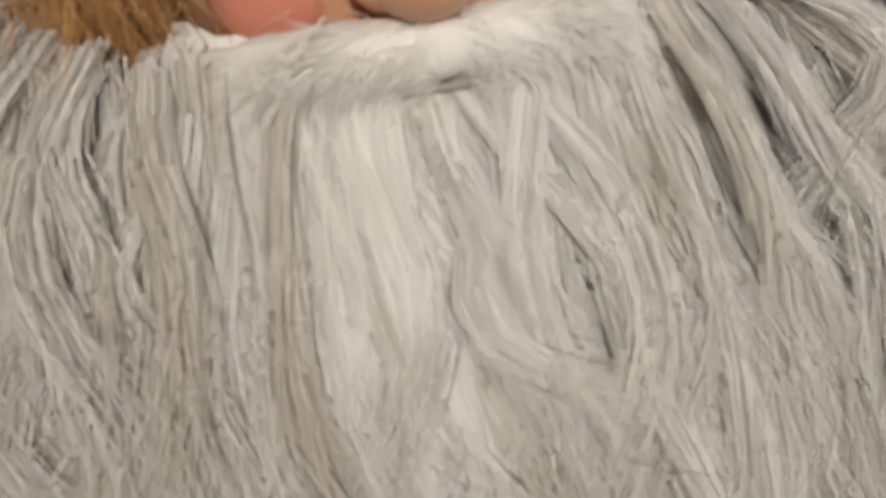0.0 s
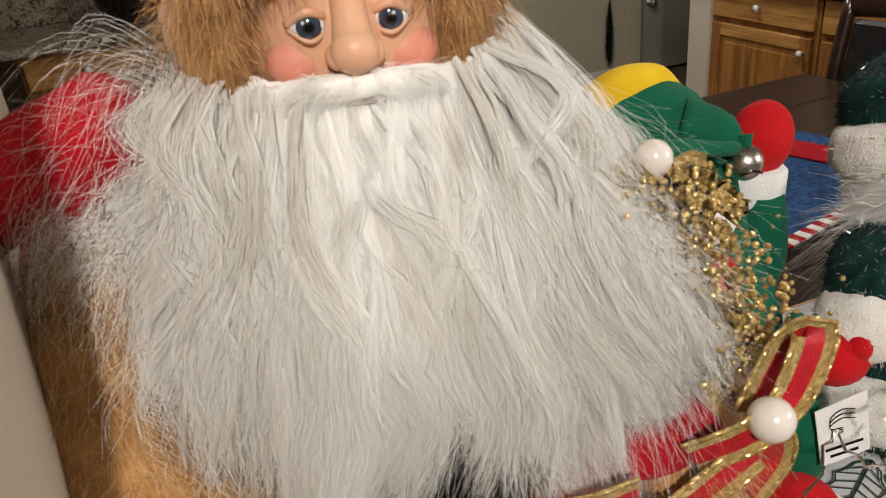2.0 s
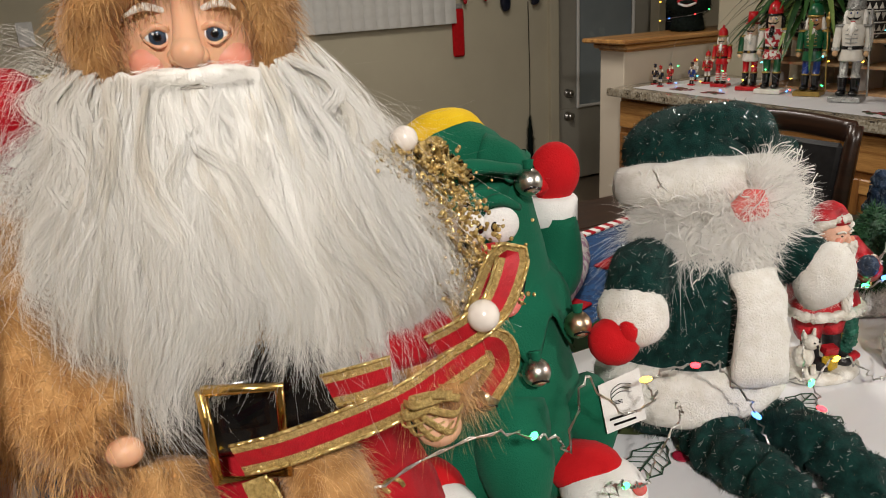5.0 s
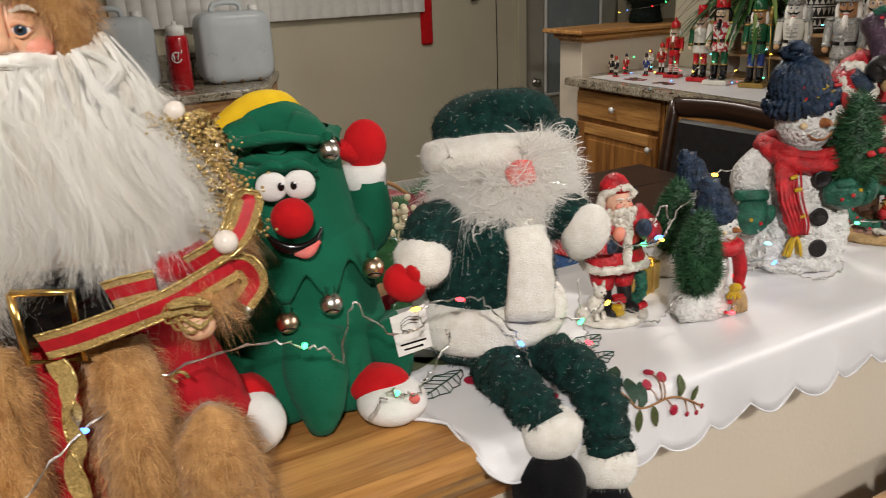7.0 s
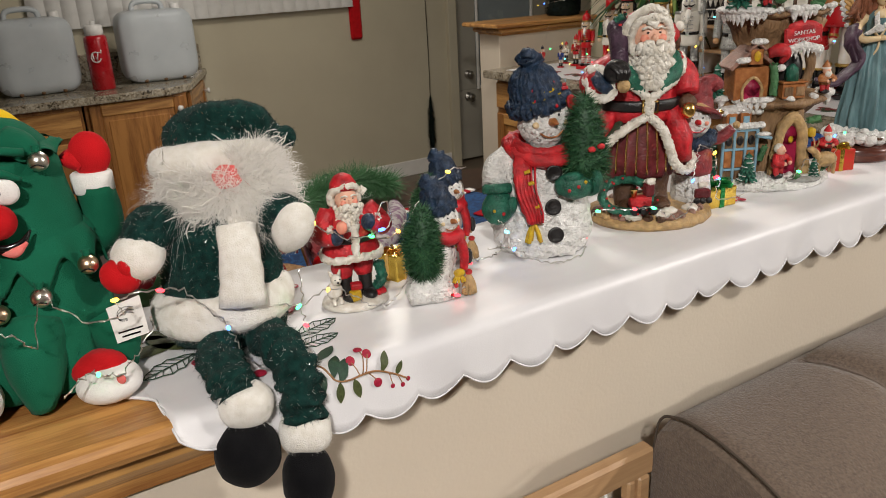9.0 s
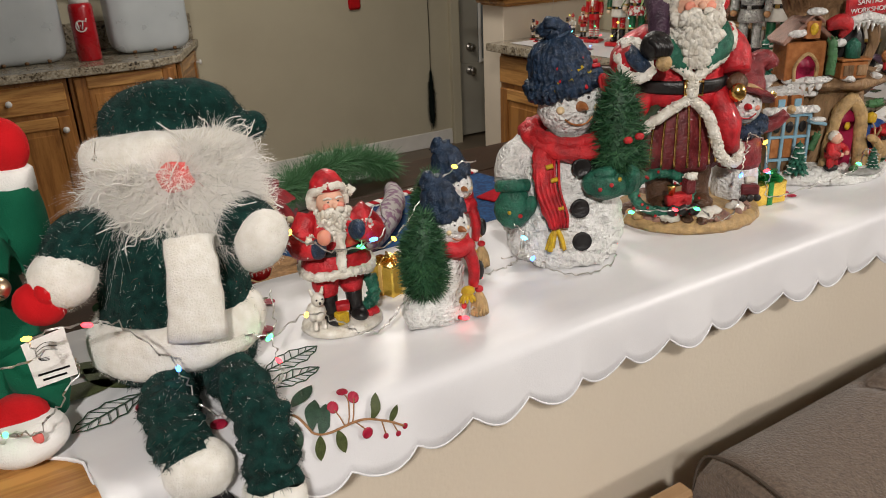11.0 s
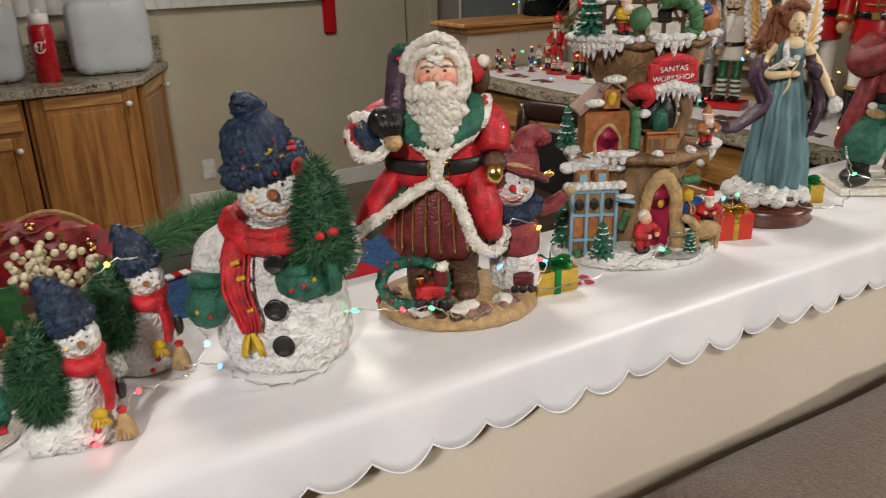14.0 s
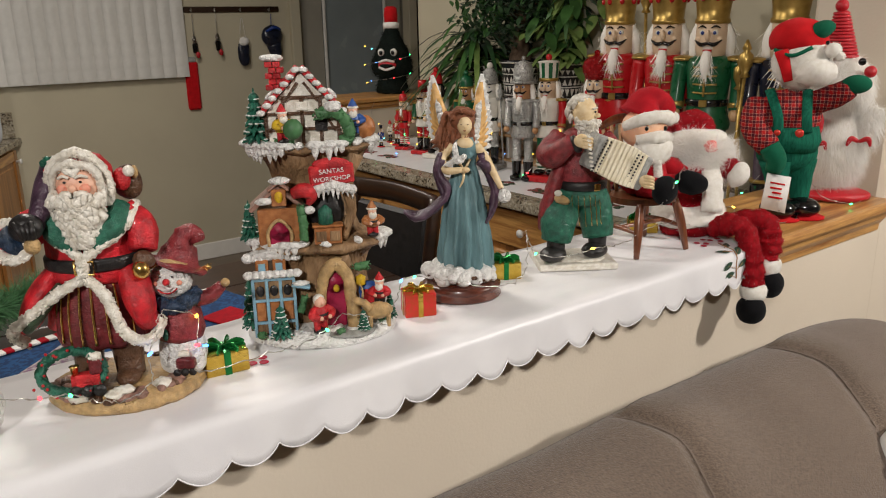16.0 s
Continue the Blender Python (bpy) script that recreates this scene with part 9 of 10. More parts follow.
# ---- plants on a pale stand behind them ----
stand = holder("plant_stand", pose(3.06, 1.80, 0.916), "narrow pale wooden shelf stand under the potted plants", "shelf")
for z in (0.005, 0.11, 0.212):
    Form().box((0, 0, z), (0.19, 0.94, 0.012), 0, bev=0.002).part("shelf", [M["beech"]], stand)
for y in (-0.46, -0.23, 0.0, 0.23, 0.46):
    Form().box((0.0, y, 0.108), (0.17, 0.014, 0.195), 0, bev=0.002).part("upright", [M["white_paint"]], stand)

mt("leaf_dark", (0.020, 0.070, 0.018), (0.010, 0.036, 0.010), rough=0.4, scale=25, bump=0.1, sheen=0.1)
mt("leaf_mid", (0.055, 0.14, 0.035), (0.030, 0.085, 0.02), rough=0.4, scale=25, bump=0.1)
mt("leaf_light", (0.22, 0.30, 0.09), (0.12, 0.20, 0.05), rough=0.4, scale=18, bump=0.1)
mt("plant_bark", (0.16, 0.11, 0.075), (0.09, 0.06, 0.04), rough=0.8, scale=60, fine=300, bump=0.6)
mt("soil", (0.03, 0.02, 0.014), rough=0.95, scale=120, fine=300, bump=0.9)
mt("pot_black", (0.014, 0.013, 0.013), (0.010, 0.009, 0.009), rough=0.35, scale=60, bump=0.05)
mt("pot_white", (0.66, 0.63, 0.57), (0.58, 0.55, 0.49), rough=0.45, scale=60, bump=0.05)


def leaf(f, p, way, length, width, mat, droop=0.4, up=(0, 0, 1), seg=5):
    """One bent leaf with a crease along its middle."""
    p, w = np.array(p, float), np.array(way, float)
    w /= np.linalg.norm(w)
    s = np.cross(w, np.array(up, float) + 0.01)
    s /= np.linalg.norm(s) + 1e-9
    verts = []
    for i in range(seg + 1):
        t = i / seg
        q = p + w * length * t + np.array((0, 0, -droop * length * t * t))
        wd = width * 0.5 * (math.sin(math.pi * min(1, t * 0.92 + 0.06)) ** 0.7)
        c = np.array((0, 0, -0.22 * wd))
        verts += [q - s * wd, q + c, q + s * wd]
    f.add(verts, [(3 * i + k, 3 * i + k + 1, 3 * i + k + 4, 3 * i + k + 3) for i in range(seg) for k in range(2)], mat)


def potted(y, label):
    ob = holder("potted_plant", pose(3.05, y, 1.135), label, "potted plant", "plants behind the nutcrackers")
    pr = [(0.060, 0.0), (0.064, 0.006), (0.080, 0.17), (0.084, 0.185), (0.088, 0.188), (0.088, 0.206), (0.078, 0.206), (0.076, 0.18), (0.055, 0.17)]
    pot = Form().lathe(pr, 0, n=36).part("pot", [M["pot_black"]], ob, label="black pot with white woven pattern")
    f = Form()
    rad = lambda z: 0.0645 + 0.0955 * (z - 0.006) + 0.0007
    for row, (z, h) in enumerate(((0.03, 0.025), (0.07, 0.03), (0.115, 0.025), (0.155, 0.018))):
        for k in range(22):
            a = 2 * math.pi * (k + 0.5 * (row % 2)) / 22
            d = 2 * math.pi / 22 * 0.42
            tri = [(a - d, z), (a + d, z), (a, z + h)] if row % 2 == 0 else [(a - d, z + h), (a, z), (a + d, z + h)]
            f.add([(rad(zz) * math.cos(t), rad(zz) * math.sin(t), zz) for t, zz in tri], [(0, 1, 2)], 0, True)
    for z in (0.02, 0.062, 0.107, 0.148, 0.195):
        r = rad(z) if z < 0.18 else 0.0885
        f.lathe([(r - 0.001, z - 0.0025), (r + 0.0004, z - 0.002), (r + 0.0004, z + 0.002), (r - 0.001, z + 0.0025)], 0, n=36)
    f.part("pattern", [M["pot_white"]], pot, label="white woven pattern")
    Form().ball((0, 0, 0.176), (0.074, 0.074, 0.012), 0, n=16, wob=0.003, freq=60).part("soil", [M["soil"]], ob)
    return ob


# strap-leaved plant
ob = potted(2.09, "strap-leaved green plant in a black and white pot")
rng = random.Random(3)
f, g = Form(), Form()
for cx, cy, top in ((0, 0, 0.30), (0.02, 0.03, 0.22), (-0.02, -0.02, 0.16)):
    g.tube([(cx * 0.4, cy * 0.4, 0.17), (cx, cy, top)], [0.012, 0.009], 0, n=8, wob=0.001, freq=60)
    for k in range(60):
        a, e = rng.uniform(0, 6.28), rng.uniform(-0.1, 1.3)
        leaf(f, (cx, cy, top - 0.04 + 0.03 * rng.random()), (math.cos(a), math.sin(a), e), rng.uniform(0.24, 0.42), 0.026, rng.choice((0, 0, 1, 1, 2)), 0.75, seg=6)
g.part("trunk", [M["plant_bark"]], ob)
f.part("foliage", [M["leaf_dark"], M["leaf_mid"], M["leaf_light"]], ob)
# thick-trunked dwarf tree with dark leaves
ob = potted(1.80, "dwarf tree with thick bare trunk in a patterned pot")
g = Form().tube([(0, 0, 0.17), (0.0, 0.004, 0.21), (0.004, 0, 0.26), (-0.004, 0, 0.33), (0.002, 0.004, 0.40)], [0.045, 0.048, 0.036, 0.018, 0.015], 0, n=12, wob=0.004, freq=40)
f = Form()
for k in range(9):
    a = k * 2.4
    tip = np.array((0.11 * math.cos(a), 0.17 * math.sin(a), 0.38 + 0.04 * (k % 4)))
    g.tube([(0, 0, 0.34 + 0.008 * k), tuple(tip * 0.5 + np.array((0, 0, 0.2))), tuple(tip)], [0.007, 0.005, 0.003], 0, n=6)
    for _ in range(190):
        p = tip + np.array([rng.gauss(0, 0.055), rng.gauss(0, 0.085), rng.gauss(0, 0.055)])
        leaf(f, p, (rng.gauss(0, 1), rng.gauss(0, 1), rng.gauss(-0.1, 0.6)), rng.uniform(0.03, 0.05), 0.020, rng.choice((0, 0, 0, 1)), 0.3, seg=3)
g.part("trunk", [M["plant_bark"]], ob)
f.part("foliage", [M["leaf_dark"], M["leaf_mid"]], ob)
# trailing plant with broad pale leaves
ob = potted(1.55, "trailing plant with broad pale green leaves in a pot")
f, g = Form(), Form()
for k in range(16):
    a = rng.uniform(0, 6.28)
    h = rng.uniform(0.02, 0.36)
    r = rng.uniform(0.05, 0.13)
    stem = [(0.01 * math.cos(a), 0.01 * math.sin(a), 0.17), (r * 0.4 * math.cos(a), r * 0.4 * math.sin(a), 0.2 + h * 0.7), (r * math.cos(a), r * math.sin(a), 0.19 + h), (1.25 * r * math.cos(a), 1.25 * r * math.sin(a), 0.13 + h)]
    g.tube(stem, 0.0028, 0, n=6)
    for p in curve(stem, 4)[4::2]:
        b = a + rng.gauss(0, 1.0)
        leaf(f, p, (math.cos(b), math.sin(b), rng.uniform(-0.7, 0.3)), rng.uniform(0.055, 0.095), 0.048, rng.choice((0, 1, 1)), 0.6)
for k in range(26):
    a, z = rng.uniform(0, 6.28), rng.uniform(0.2, 0.55)
    leaf(f, (0.07 * math.cos(a), 0.10 * math.sin(a), z), (math.cos(a), math.sin(a), rng.uniform(-1.4, 0.2)), rng.uniform(0.06, 0.10), rng.choice((0.02, 0.045)), rng.choice((0, 1, 2)), 0.5)
g.part("stem", [M["leaf_mid"]], ob)
f.part("foliage", [M["leaf_mid"], M["leaf_light"], M["leaf_dark"]], ob)

# ---- black plush fir with a laughing mouth on the low wall ----
mt("toy_black", (0.010, 0.016, 0.013), (0.005, 0.008, 0.007), rough=0.8, scale=80, fine=600, bump=0.5)
f = Form().lathe([(0.075, 0.0), (0.085, 0.01), (0.075, 0.07), (0.070, 0.09), (0.105, 0.11), (0.108, 0.16), (0.085, 0.22), (0.05, 0.29), (0.03, 0.34), (0.01, 0.36)], 0, n=24, wob=0.008, freq=25)
f.fur(3000, 0.016, 0.0012, 0, (0,), 0.3, 0.5, (0, 0, -0.4), 4)
f.ball((0, -0.095, 0.150), (0.050, 0.022, 0.026), 1, (15, 0, 0), n=16)
f.ball((0, -0.108, 0.148), (0.038, 0.014, 0.012), 0, (15, 0, 0), n=14)
f.tube([(-0.042, -0.104, 0.166), (0, -0.116, 0.176), (0.042, -0.104, 0.166)], 0.006, 2, n=8)
f.tube([(-0.042, -0.104, 0.140), (0, -0.122, 0.128), (0.042, -0.104, 0.140)], 0.006, 2, n=8)
for s in (-1, 1):
    f.ball((s * 0.034, -0.086, 0.215), (0.018, 0.012, 0.020), 2, n=12)
    f.ball((s * 0.032, -0.098, 0.213), (0.010, 0.006, 0.012), 3, n=10)
f.lathe([(0.040, 0.335), (0.044, 0.345), (0.044, 0.358), (0.036, 0.366)], 2, n=20, wob=0.003, freq=50)
f.lathe([(0.034, 0.36), (0.036, 0.40), (0.033, 0.435), (0.02, 0.445)], 4, n=20)
f.thing("plush_toy", [M["toy_black"], M["resin_red"], M["white_felt"], M["gloss_black"], M["red_felt"]], pose(3.1, 2.86, 1.137, 0, 0, -50), "black plush fir with open mouth and red hat", "plush toy")

# ---- things on the far counter ----
mt("jug_plastic", (0.60, 0.64, 0.66), (0.54, 0.58, 0.60), rough=0.3, scale=8, bump=0.05, clear=0.25, ior=1.25)
for x in (0.56, 1.16):
    ob = holder("water_jug", pose(x, 3.93, 0.916), "translucent white plastic water jug with moulded handle", "jug", "jugs on the far counter")
    f = Form().ball((0, 0, 0.185), (0.195, 0.11, 0.185), 0, n=44, sq=0.34)
    for v in f.v:
        v[:, 1] += 0.004 * np.cos(v[:, 0] * 55) * np.sign(v[:, 1])
    f.part("body", [M["jug_plastic"]], ob)
    Form().tube([(-0.10, 0, 0.35), (-0.08, 0, 0.405), (0.04, 0, 0.405), (0.06, 0, 0.35)], 0.014, 0, n=10).part("handle", [M["jug_plastic"]], ob)
    Form().lathe([(0.024, 0.36), (0.026, 0.365), (0.026, 0.39), (0.02, 0.394)], 0, (0.125, 0, 0), n=20).part("cap", [M["white_plastic"]], ob)
    Form().box((0.10, -0.103, 0.19), (0.004, 0.002, 0.03), 0).part("gauge_mark", [M["gloss_black"]], ob)
    for s in (-0.1, 0, 0.1):
        Form().lathe([(0.006, 0), (0.010, 0.003), (0.010, 0.008), (0.006, 0.012)], 0, (s, -0.088, 0.012), n=12, rot=(90, 0, 0)).part("stud", [M["nut_brown"]], ob)
mt("bottle_red", (0.42, 0.008, 0.016), (0.36, 0.006, 0.012), rough=0.28, scale=20, bump=0.02, coat=0.4)
ob = holder("drinking_bottle", pose(0.84, 3.80, 0.916), "red metal drinking bottle with white screw cap and mark", "bottle")
Form().lathe([(0.052, 0), (0.056, 0.005), (0.056, 0.245), (0.052, 0.262), (0.040, 0.27)], 0, n=28).part("body", [M["bottle_red"]], ob)
Form().lathe([(0.042, 0.268), (0.045, 0.271), (0.045, 0.312), (0.038, 0.318), (0.012, 0.319), (0.012, 0.335), (0.004, 0.338)], 0, n=24).part("cap", [M["white_plastic"]], ob)
f = Form()
arc = [(0.057 * math.sin(a), -0.057 * math.cos(a)) for a in np.linspace(-0.9, 0.15, 12)]
mark = [(0.0571 * math.sin(0.42 * math.cos(t) - 0.35), -0.0571 * math.cos(0.42 * math.cos(t) - 0.35), 0.165 + 0.025 * math.sin(t)) for t in np.linspace(0.9, 6.0, 18)]
f.tube(mark, 0.0035, 0, n=6, smooth=False)
f.tube([(0.0573 * math.sin(a), -0.0573 * math.cos(a), z) for a, z in ((-0.62, 0.185), (-0.52, 0.15), (-0.38, 0.172), (-0.26, 0.15), (-0.12, 0.19), (0.12, 0.185), (0.16, 0.20))], 0.0035, 0, n=6, smooth=False)
f.part("mark", [M["white_plastic"]], ob, label="white curved mark")
ob = holder("fruit_bowl", pose(0.12, 3.88, 0.916), "black wire fruit bowl with bananas", "bowl")
Form().lathe([(0.06, 0), (0.07, 0.006), (0.11, 0.07), (0.135, 0.14), (0.140, 0.145), (0.130, 0.14), (0.10, 0.07), (0.05, 0.012)], 0, n=28).part("bowl", [M["gloss_black"]], ob)
for k in range(4):
    x = -0.06 + 0.035 * k
    f = Form().tube([(x - 0.05, 0.02, 0.15), (x - 0.02, -0.01, 0.19), (x + 0.03, -0.02, 0.205), (x + 0.08, 0.0, 0.18)], [0.006, 0.017, 0.018, 0.006], 0, n=8)
    f.thing("banana", [M["resin_yellow"]], pose(0.12, 3.88, 0.916 + 0.004 * k), "ripe yellow banana lying in the fruit bowl", "banana", "bananas in the bowl")


def plate(x, z, y=4.246):
    ob = holder("wall_outlet", pose(x, y, z), "white plastic wall outlet plate", "outlet", "wall outlets")
    Form().box((0, 0, 0), (0.075, 0.007, 0.118), 0, bev=0.002).part("plate", [M["white_plastic"]], ob)
    for s in (-0.021, 0.021):
        Form().box((0, -0.004, s), (0.034, 0.004, 0.028), 0, bev=0.004).part("socket", [M["white_paint"]], ob)


plate(0.06, 1.31)
plate(1.64, 0.25)

# ---- things hanging on the far wall ----
ob = holder("pot_holder", pose(2.5, 4.235, 1.14), "long red quilted oven mitt hanging on the wall", "oven mitt")
Form().box((0, 0, 0), (0.085, 0.03, 0.30), 0, bev=0.014, wob=0.004, freq=14).part("mitt", [M["red_felt"]], ob)
Form().box((0.0, 0, 0.16), (0.07, 0.026, 0.035), 0, bev=0.008).part("band", [M["resin_grey"]], ob)
rack = holder("hook_rack", pose(2.80, 4.243, 1.60), "long wall hook rail holding keys and cloth things", "hook rack")
Form().box((0, 0, 0), (0.66, 0.012, 0.035), 0, bev=0.003).part("board", [M["dark_wood"]], rack)
for x in (-0.27, -0.12, 0.05, 0.25):
    Form().tube([(x, -0.006, 0), (x, -0.03, -0.012), (x, -0.028, 0.008)], 0.003, 0, n=6).part("hook", [M["steel"]], rack)


def keys(x, z, n, seed, label):
    ob = holder("key_ring", pose(x, 4.215, z), label, "keys", "keys on the hooks")
    rng = random.Random(seed)
    Form().lathe([(0.013, -0.001), (0.015, 0), (0.013, 0.001)], 0, n=16, rot=(90, 0, 0)).tube([(0, 0, 0.014), (0.002, 0, 0.09), (0, 0, 0.15)], 0.002, 0, n=6).part("ring", [M["steel"]], ob)
    for k in range(n):
        a = rng.uniform(-28, 28)
        Form().box((0, 0, -0.022), (0.011, 0.002, 0.044), 0, bev=0.0008).lathe([(0.011, 0), (0.011, 0.0024)], 0, (0, 0.001, 0), n=12, rot=(90, 0, 0)).part("key", [M["steel"]], ob, pose(0, -0.003 * k, -0.012, 0, a, 0))
    Form().box((0.0, -0.012, -0.06), (0.034, 0.014, 0.06), 0, bev=0.006).part("fob", [M["gloss_black"]], ob, label="black key fob")
    Form().ball((0.012, -0.016, -0.10), (0.014, 0.008, 0.02), 0, n=12, wob=0.002, freq=80).part("charm", [M["resin_red"]], ob)


keys(2.53, 1.43, 4, 1, "bunch of steel keys with black fob on a hook")
keys(2.68, 1.44, 3, 2, "small ring of steel keys hanging on a hook")
f = Form().ball((0, 0, 0), (0.042, 0.022, 0.085), 0, n=20, wob=0.008, freq=18).ball((0.004, -0.008, 0.07), (0.034, 0.02, 0.028), 1, n=16, wob=0.006, freq=22).tube([(-0.02, 0, 0.08), (-0.005, 0, 0.20), (0.008, 0, 0.20), (0.022, 0, 0.08)], 0.0016, 1, n=6)
f.thing("hanging_glove", [M["nut_navy"], M["white_felt"]], pose(2.85, 4.215, 1.33), "navy knitted glove with pale cuff hanging on a hook", "glove")
f = Form().ball((0, 0, 0.0), (0.075, 0.035, 0.07), 0, n=24, wob=0.008, freq=14).tube([(-0.05, -0.02, 0.03), (0.0, -0.045, 0.055), (0.05, -0.03, 0.04)], [0.008, 0.012, 0.008], 1, n=8).tube([(0.01, 0.0, -0.05), (0.02, -0.004, -0.12), (0.0, 0, -0.15)], [0.05, 0.035, 0.008], 0, n=12, flatten=0.5).tube([(0, 0, 0.06), (0.004, 0, 0.14)], 0.003, 1, n=6)
f.thing("knit_cap", [M["nut_navy"], M["nut_blue"]], pose(3.05, 4.205, 1.43), "black and blue knitted cap hanging on a hook", "cap")
ob = holder("feather_duster", pose(3.03, 4.225, 0.35), "black feather duster hanging on a thin cord", "duster")
Form().tube([(0, 0, 0.95), (0.004, 0, 0.5), (0, 0, 0.18)], 0.003, 0, n=6).part("cord", [M["gloss_black"]], ob)
f = Form().tube([(0, 0, 0.20), (0, 0, 0.1), (0, 0, -0.1), (0.004, 0, -0.2)], [0.004, 0.012, 0.016, 0.002], 0, n=8)
f.fur(900, 0.03, 0.0012, 0, (0,), 0.3, 0.4, (0, 0, -1.2), 8)
f.part("plume", [M["toy_black"]], ob)

# ---- on the dining table ----
mt("petal_red", (0.24, 0.004, 0.010), (0.10, 0.002, 0.005), rough=0.45, scale=40, fine=500, bump=0.3, sheen=0.1)
mt("holly_green", (0.018, 0.10, 0.030), (0.012, 0.06, 0.02), rough=0.3, scale=60, bump=0.1, coat=0.3)
mt("berry_cream", (0.72, 0.66, 0.46), (0.62, 0.55, 0.36), rough=0.45, scale=60, bump=0.05)
mt("wicker", (0.36, 0.21, 0.10), (0.22, 0.12, 0.05), rough=0.6, scale=120, bump=0.5)
mt("cloth_blue", (0.025, 0.07, 0.17), (0.02, 0.04, 0.10), rough=0.85, scale=90, spread=(0.45, 0.55), fine=900, bump=0.2)
mt("cloth_red", (0.34, 0.010, 0.018), (0.26, 0.008, 0.014), rough=0.85, scale=60, fine=900, bump=0.2)
mt("cloth_white", (0.75, 0.73, 0.69), rough=0.85, scale=60, fine=900, bump=0.2)
mt("cloth_snowman", (0.36, 0.34, 0.33), (0.20, 0.12, 0.18), rough=0.9, scale=55, spread=(0.44, 0.52), fine=900, bump=0.3)
mt("cloth_gift", (0.05, 0.16, 0.36), (0.55, 0.62, 0.68), rough=0.5, scale=75, spread=(0.30, 0.36), bump=0.05)

basket = holder("poinsettia_basket", pose(0.585, 0.835, 0.752), "wicker basket of artificial red poinsettias, holly and berries", "flower basket")
f = Form().lathe([(0.11, 0), (0.13, 0.01), (0.16, 0.10), (0.165, 0.11), (0.15, 0.10), (0.11, 0.02)], 0, n=30)
for z in np.linspace(0.012, 0.10, 8):
    f.lathe([(0.127 + 0.33 * z, z - 0.005), (0.134 + 0.33 * z, z), (0.127 + 0.33 * z, z + 0.005)], 0, n=30, wob=0.002, freq=60)
tagged(f.part("basket", [M["wicker"]], basket, label="woven wicker body"), kind="stuff")
Form().tube([(-0.16, 0.04, 0.10), (-0.10, 0.05, 0.25), (0.02, 0.05, 0.325), (0.12, 0.05, 0.25), (0.16, 0.04, 0.10)], 0.004, 0, n=8).part("handle", [M["wicker"]], basket)
rng = random.Random(12)


def poinsettia(p, way, size):
    f = Form()
    w = Vector(way).normalized()
    q = w.to_track_quat("Z", "Y").to_matrix()
    for ring, (n, ln, el) in enumerate(((7, 1.0, 0.25), (6, 0.72, 0.6), (4, 0.42, 1.1))):
        for k in range(n):
            a = 2 * math.pi * (k + 0.4 * ring) / n + rng.gauss(0, 0.1)
            d = q @ Vector((math.cos(a), math.sin(a), el))
            leaf(f, (0, 0, 0), tuple(d), size * ln * rng.uniform(0.85, 1.1), size * 0.42, 0, 0.35, tuple(w), 5)
    for _ in range(7):
        d = q @ Vector((rng.gauss(0, 0.10), rng.gauss(0, 0.10), 0.2))
        f.ball(tuple(d * size * 0.6), size * 0.05, 1, n=6)
    f.part("flower", [M["petal_red"], M["gold"]], basket, pose(*p), "red cloth poinsettia with gold-edged petals")


for p, w, s in (((0.07, -0.05, 0.28), (0.5, -0.7, 0.6), 0.075), ((-0.07, -0.04, 0.26), (-0.4, -0.7, 0.6), 0.075), ((0.0, 0.03, 0.30), (0, -0.3, 1), 0.075), ((0.13, -0.02, 0.19), (0.9, -0.6, 0.2), 0.065), ((-0.02, -0.13, 0.16), (0, -1, 0.3), 0.065), ((-0.15, -0.02, 0.16), (-1, -0.5, 0.3), 0.065), ((0.02, 0.12, 0.22), (0.2, 1, 0.6), 0.065)):
    poinsettia(p, w, s)
f = Form()
for c in ((-0.02, -0.10, 0.28), (0.05, -0.11, 0.27), (0.0, -0.11, 0.30)):
    for _ in range(22):
        f.ball((c[0] + rng.gauss(0, 0.022), c[1] + rng.gauss(0, 0.012), c[2] + rng.gauss(0, 0.016)), 0.0062, 0, n=8)
    f.tube([(0, -0.05, 0.16), (c[0], c[1], c[2])], 0.002, 0, n=5)
f.part("berry_spray", [M["berry_cream"]], basket, label="cream berry sprays")
for c in ((-0.10, -0.13, 0.24), (0.09, -0.13, 0.14)):
    f = Form()
    for _ in range(16):
        d = np.array([rng.gauss(0, 1) for _ in range(3)])
        d = d / np.linalg.norm(d) * 0.014
        f.ball(tuple(np.array(c) + d), 0.006, 0, n=6)
    f.part("berry_cluster", [M["berry_red"]], basket)
for c, r in (((-0.06, -0.16, 0.10), 0.022), ((-0.09, -0.17, 0.085), 0.018), ((-0.03, -0.17, 0.12), 0.016), ((0.10, -0.13, 0.10), 0.022), ((0.13, -0.10, 0.17), 0.018), ((0.02, -0.16, 0.20), 0.02)):
    Form().ball(c, r, 0, n=16).part("bauble", [M["berry_red"]], basket, label="shiny red bauble")


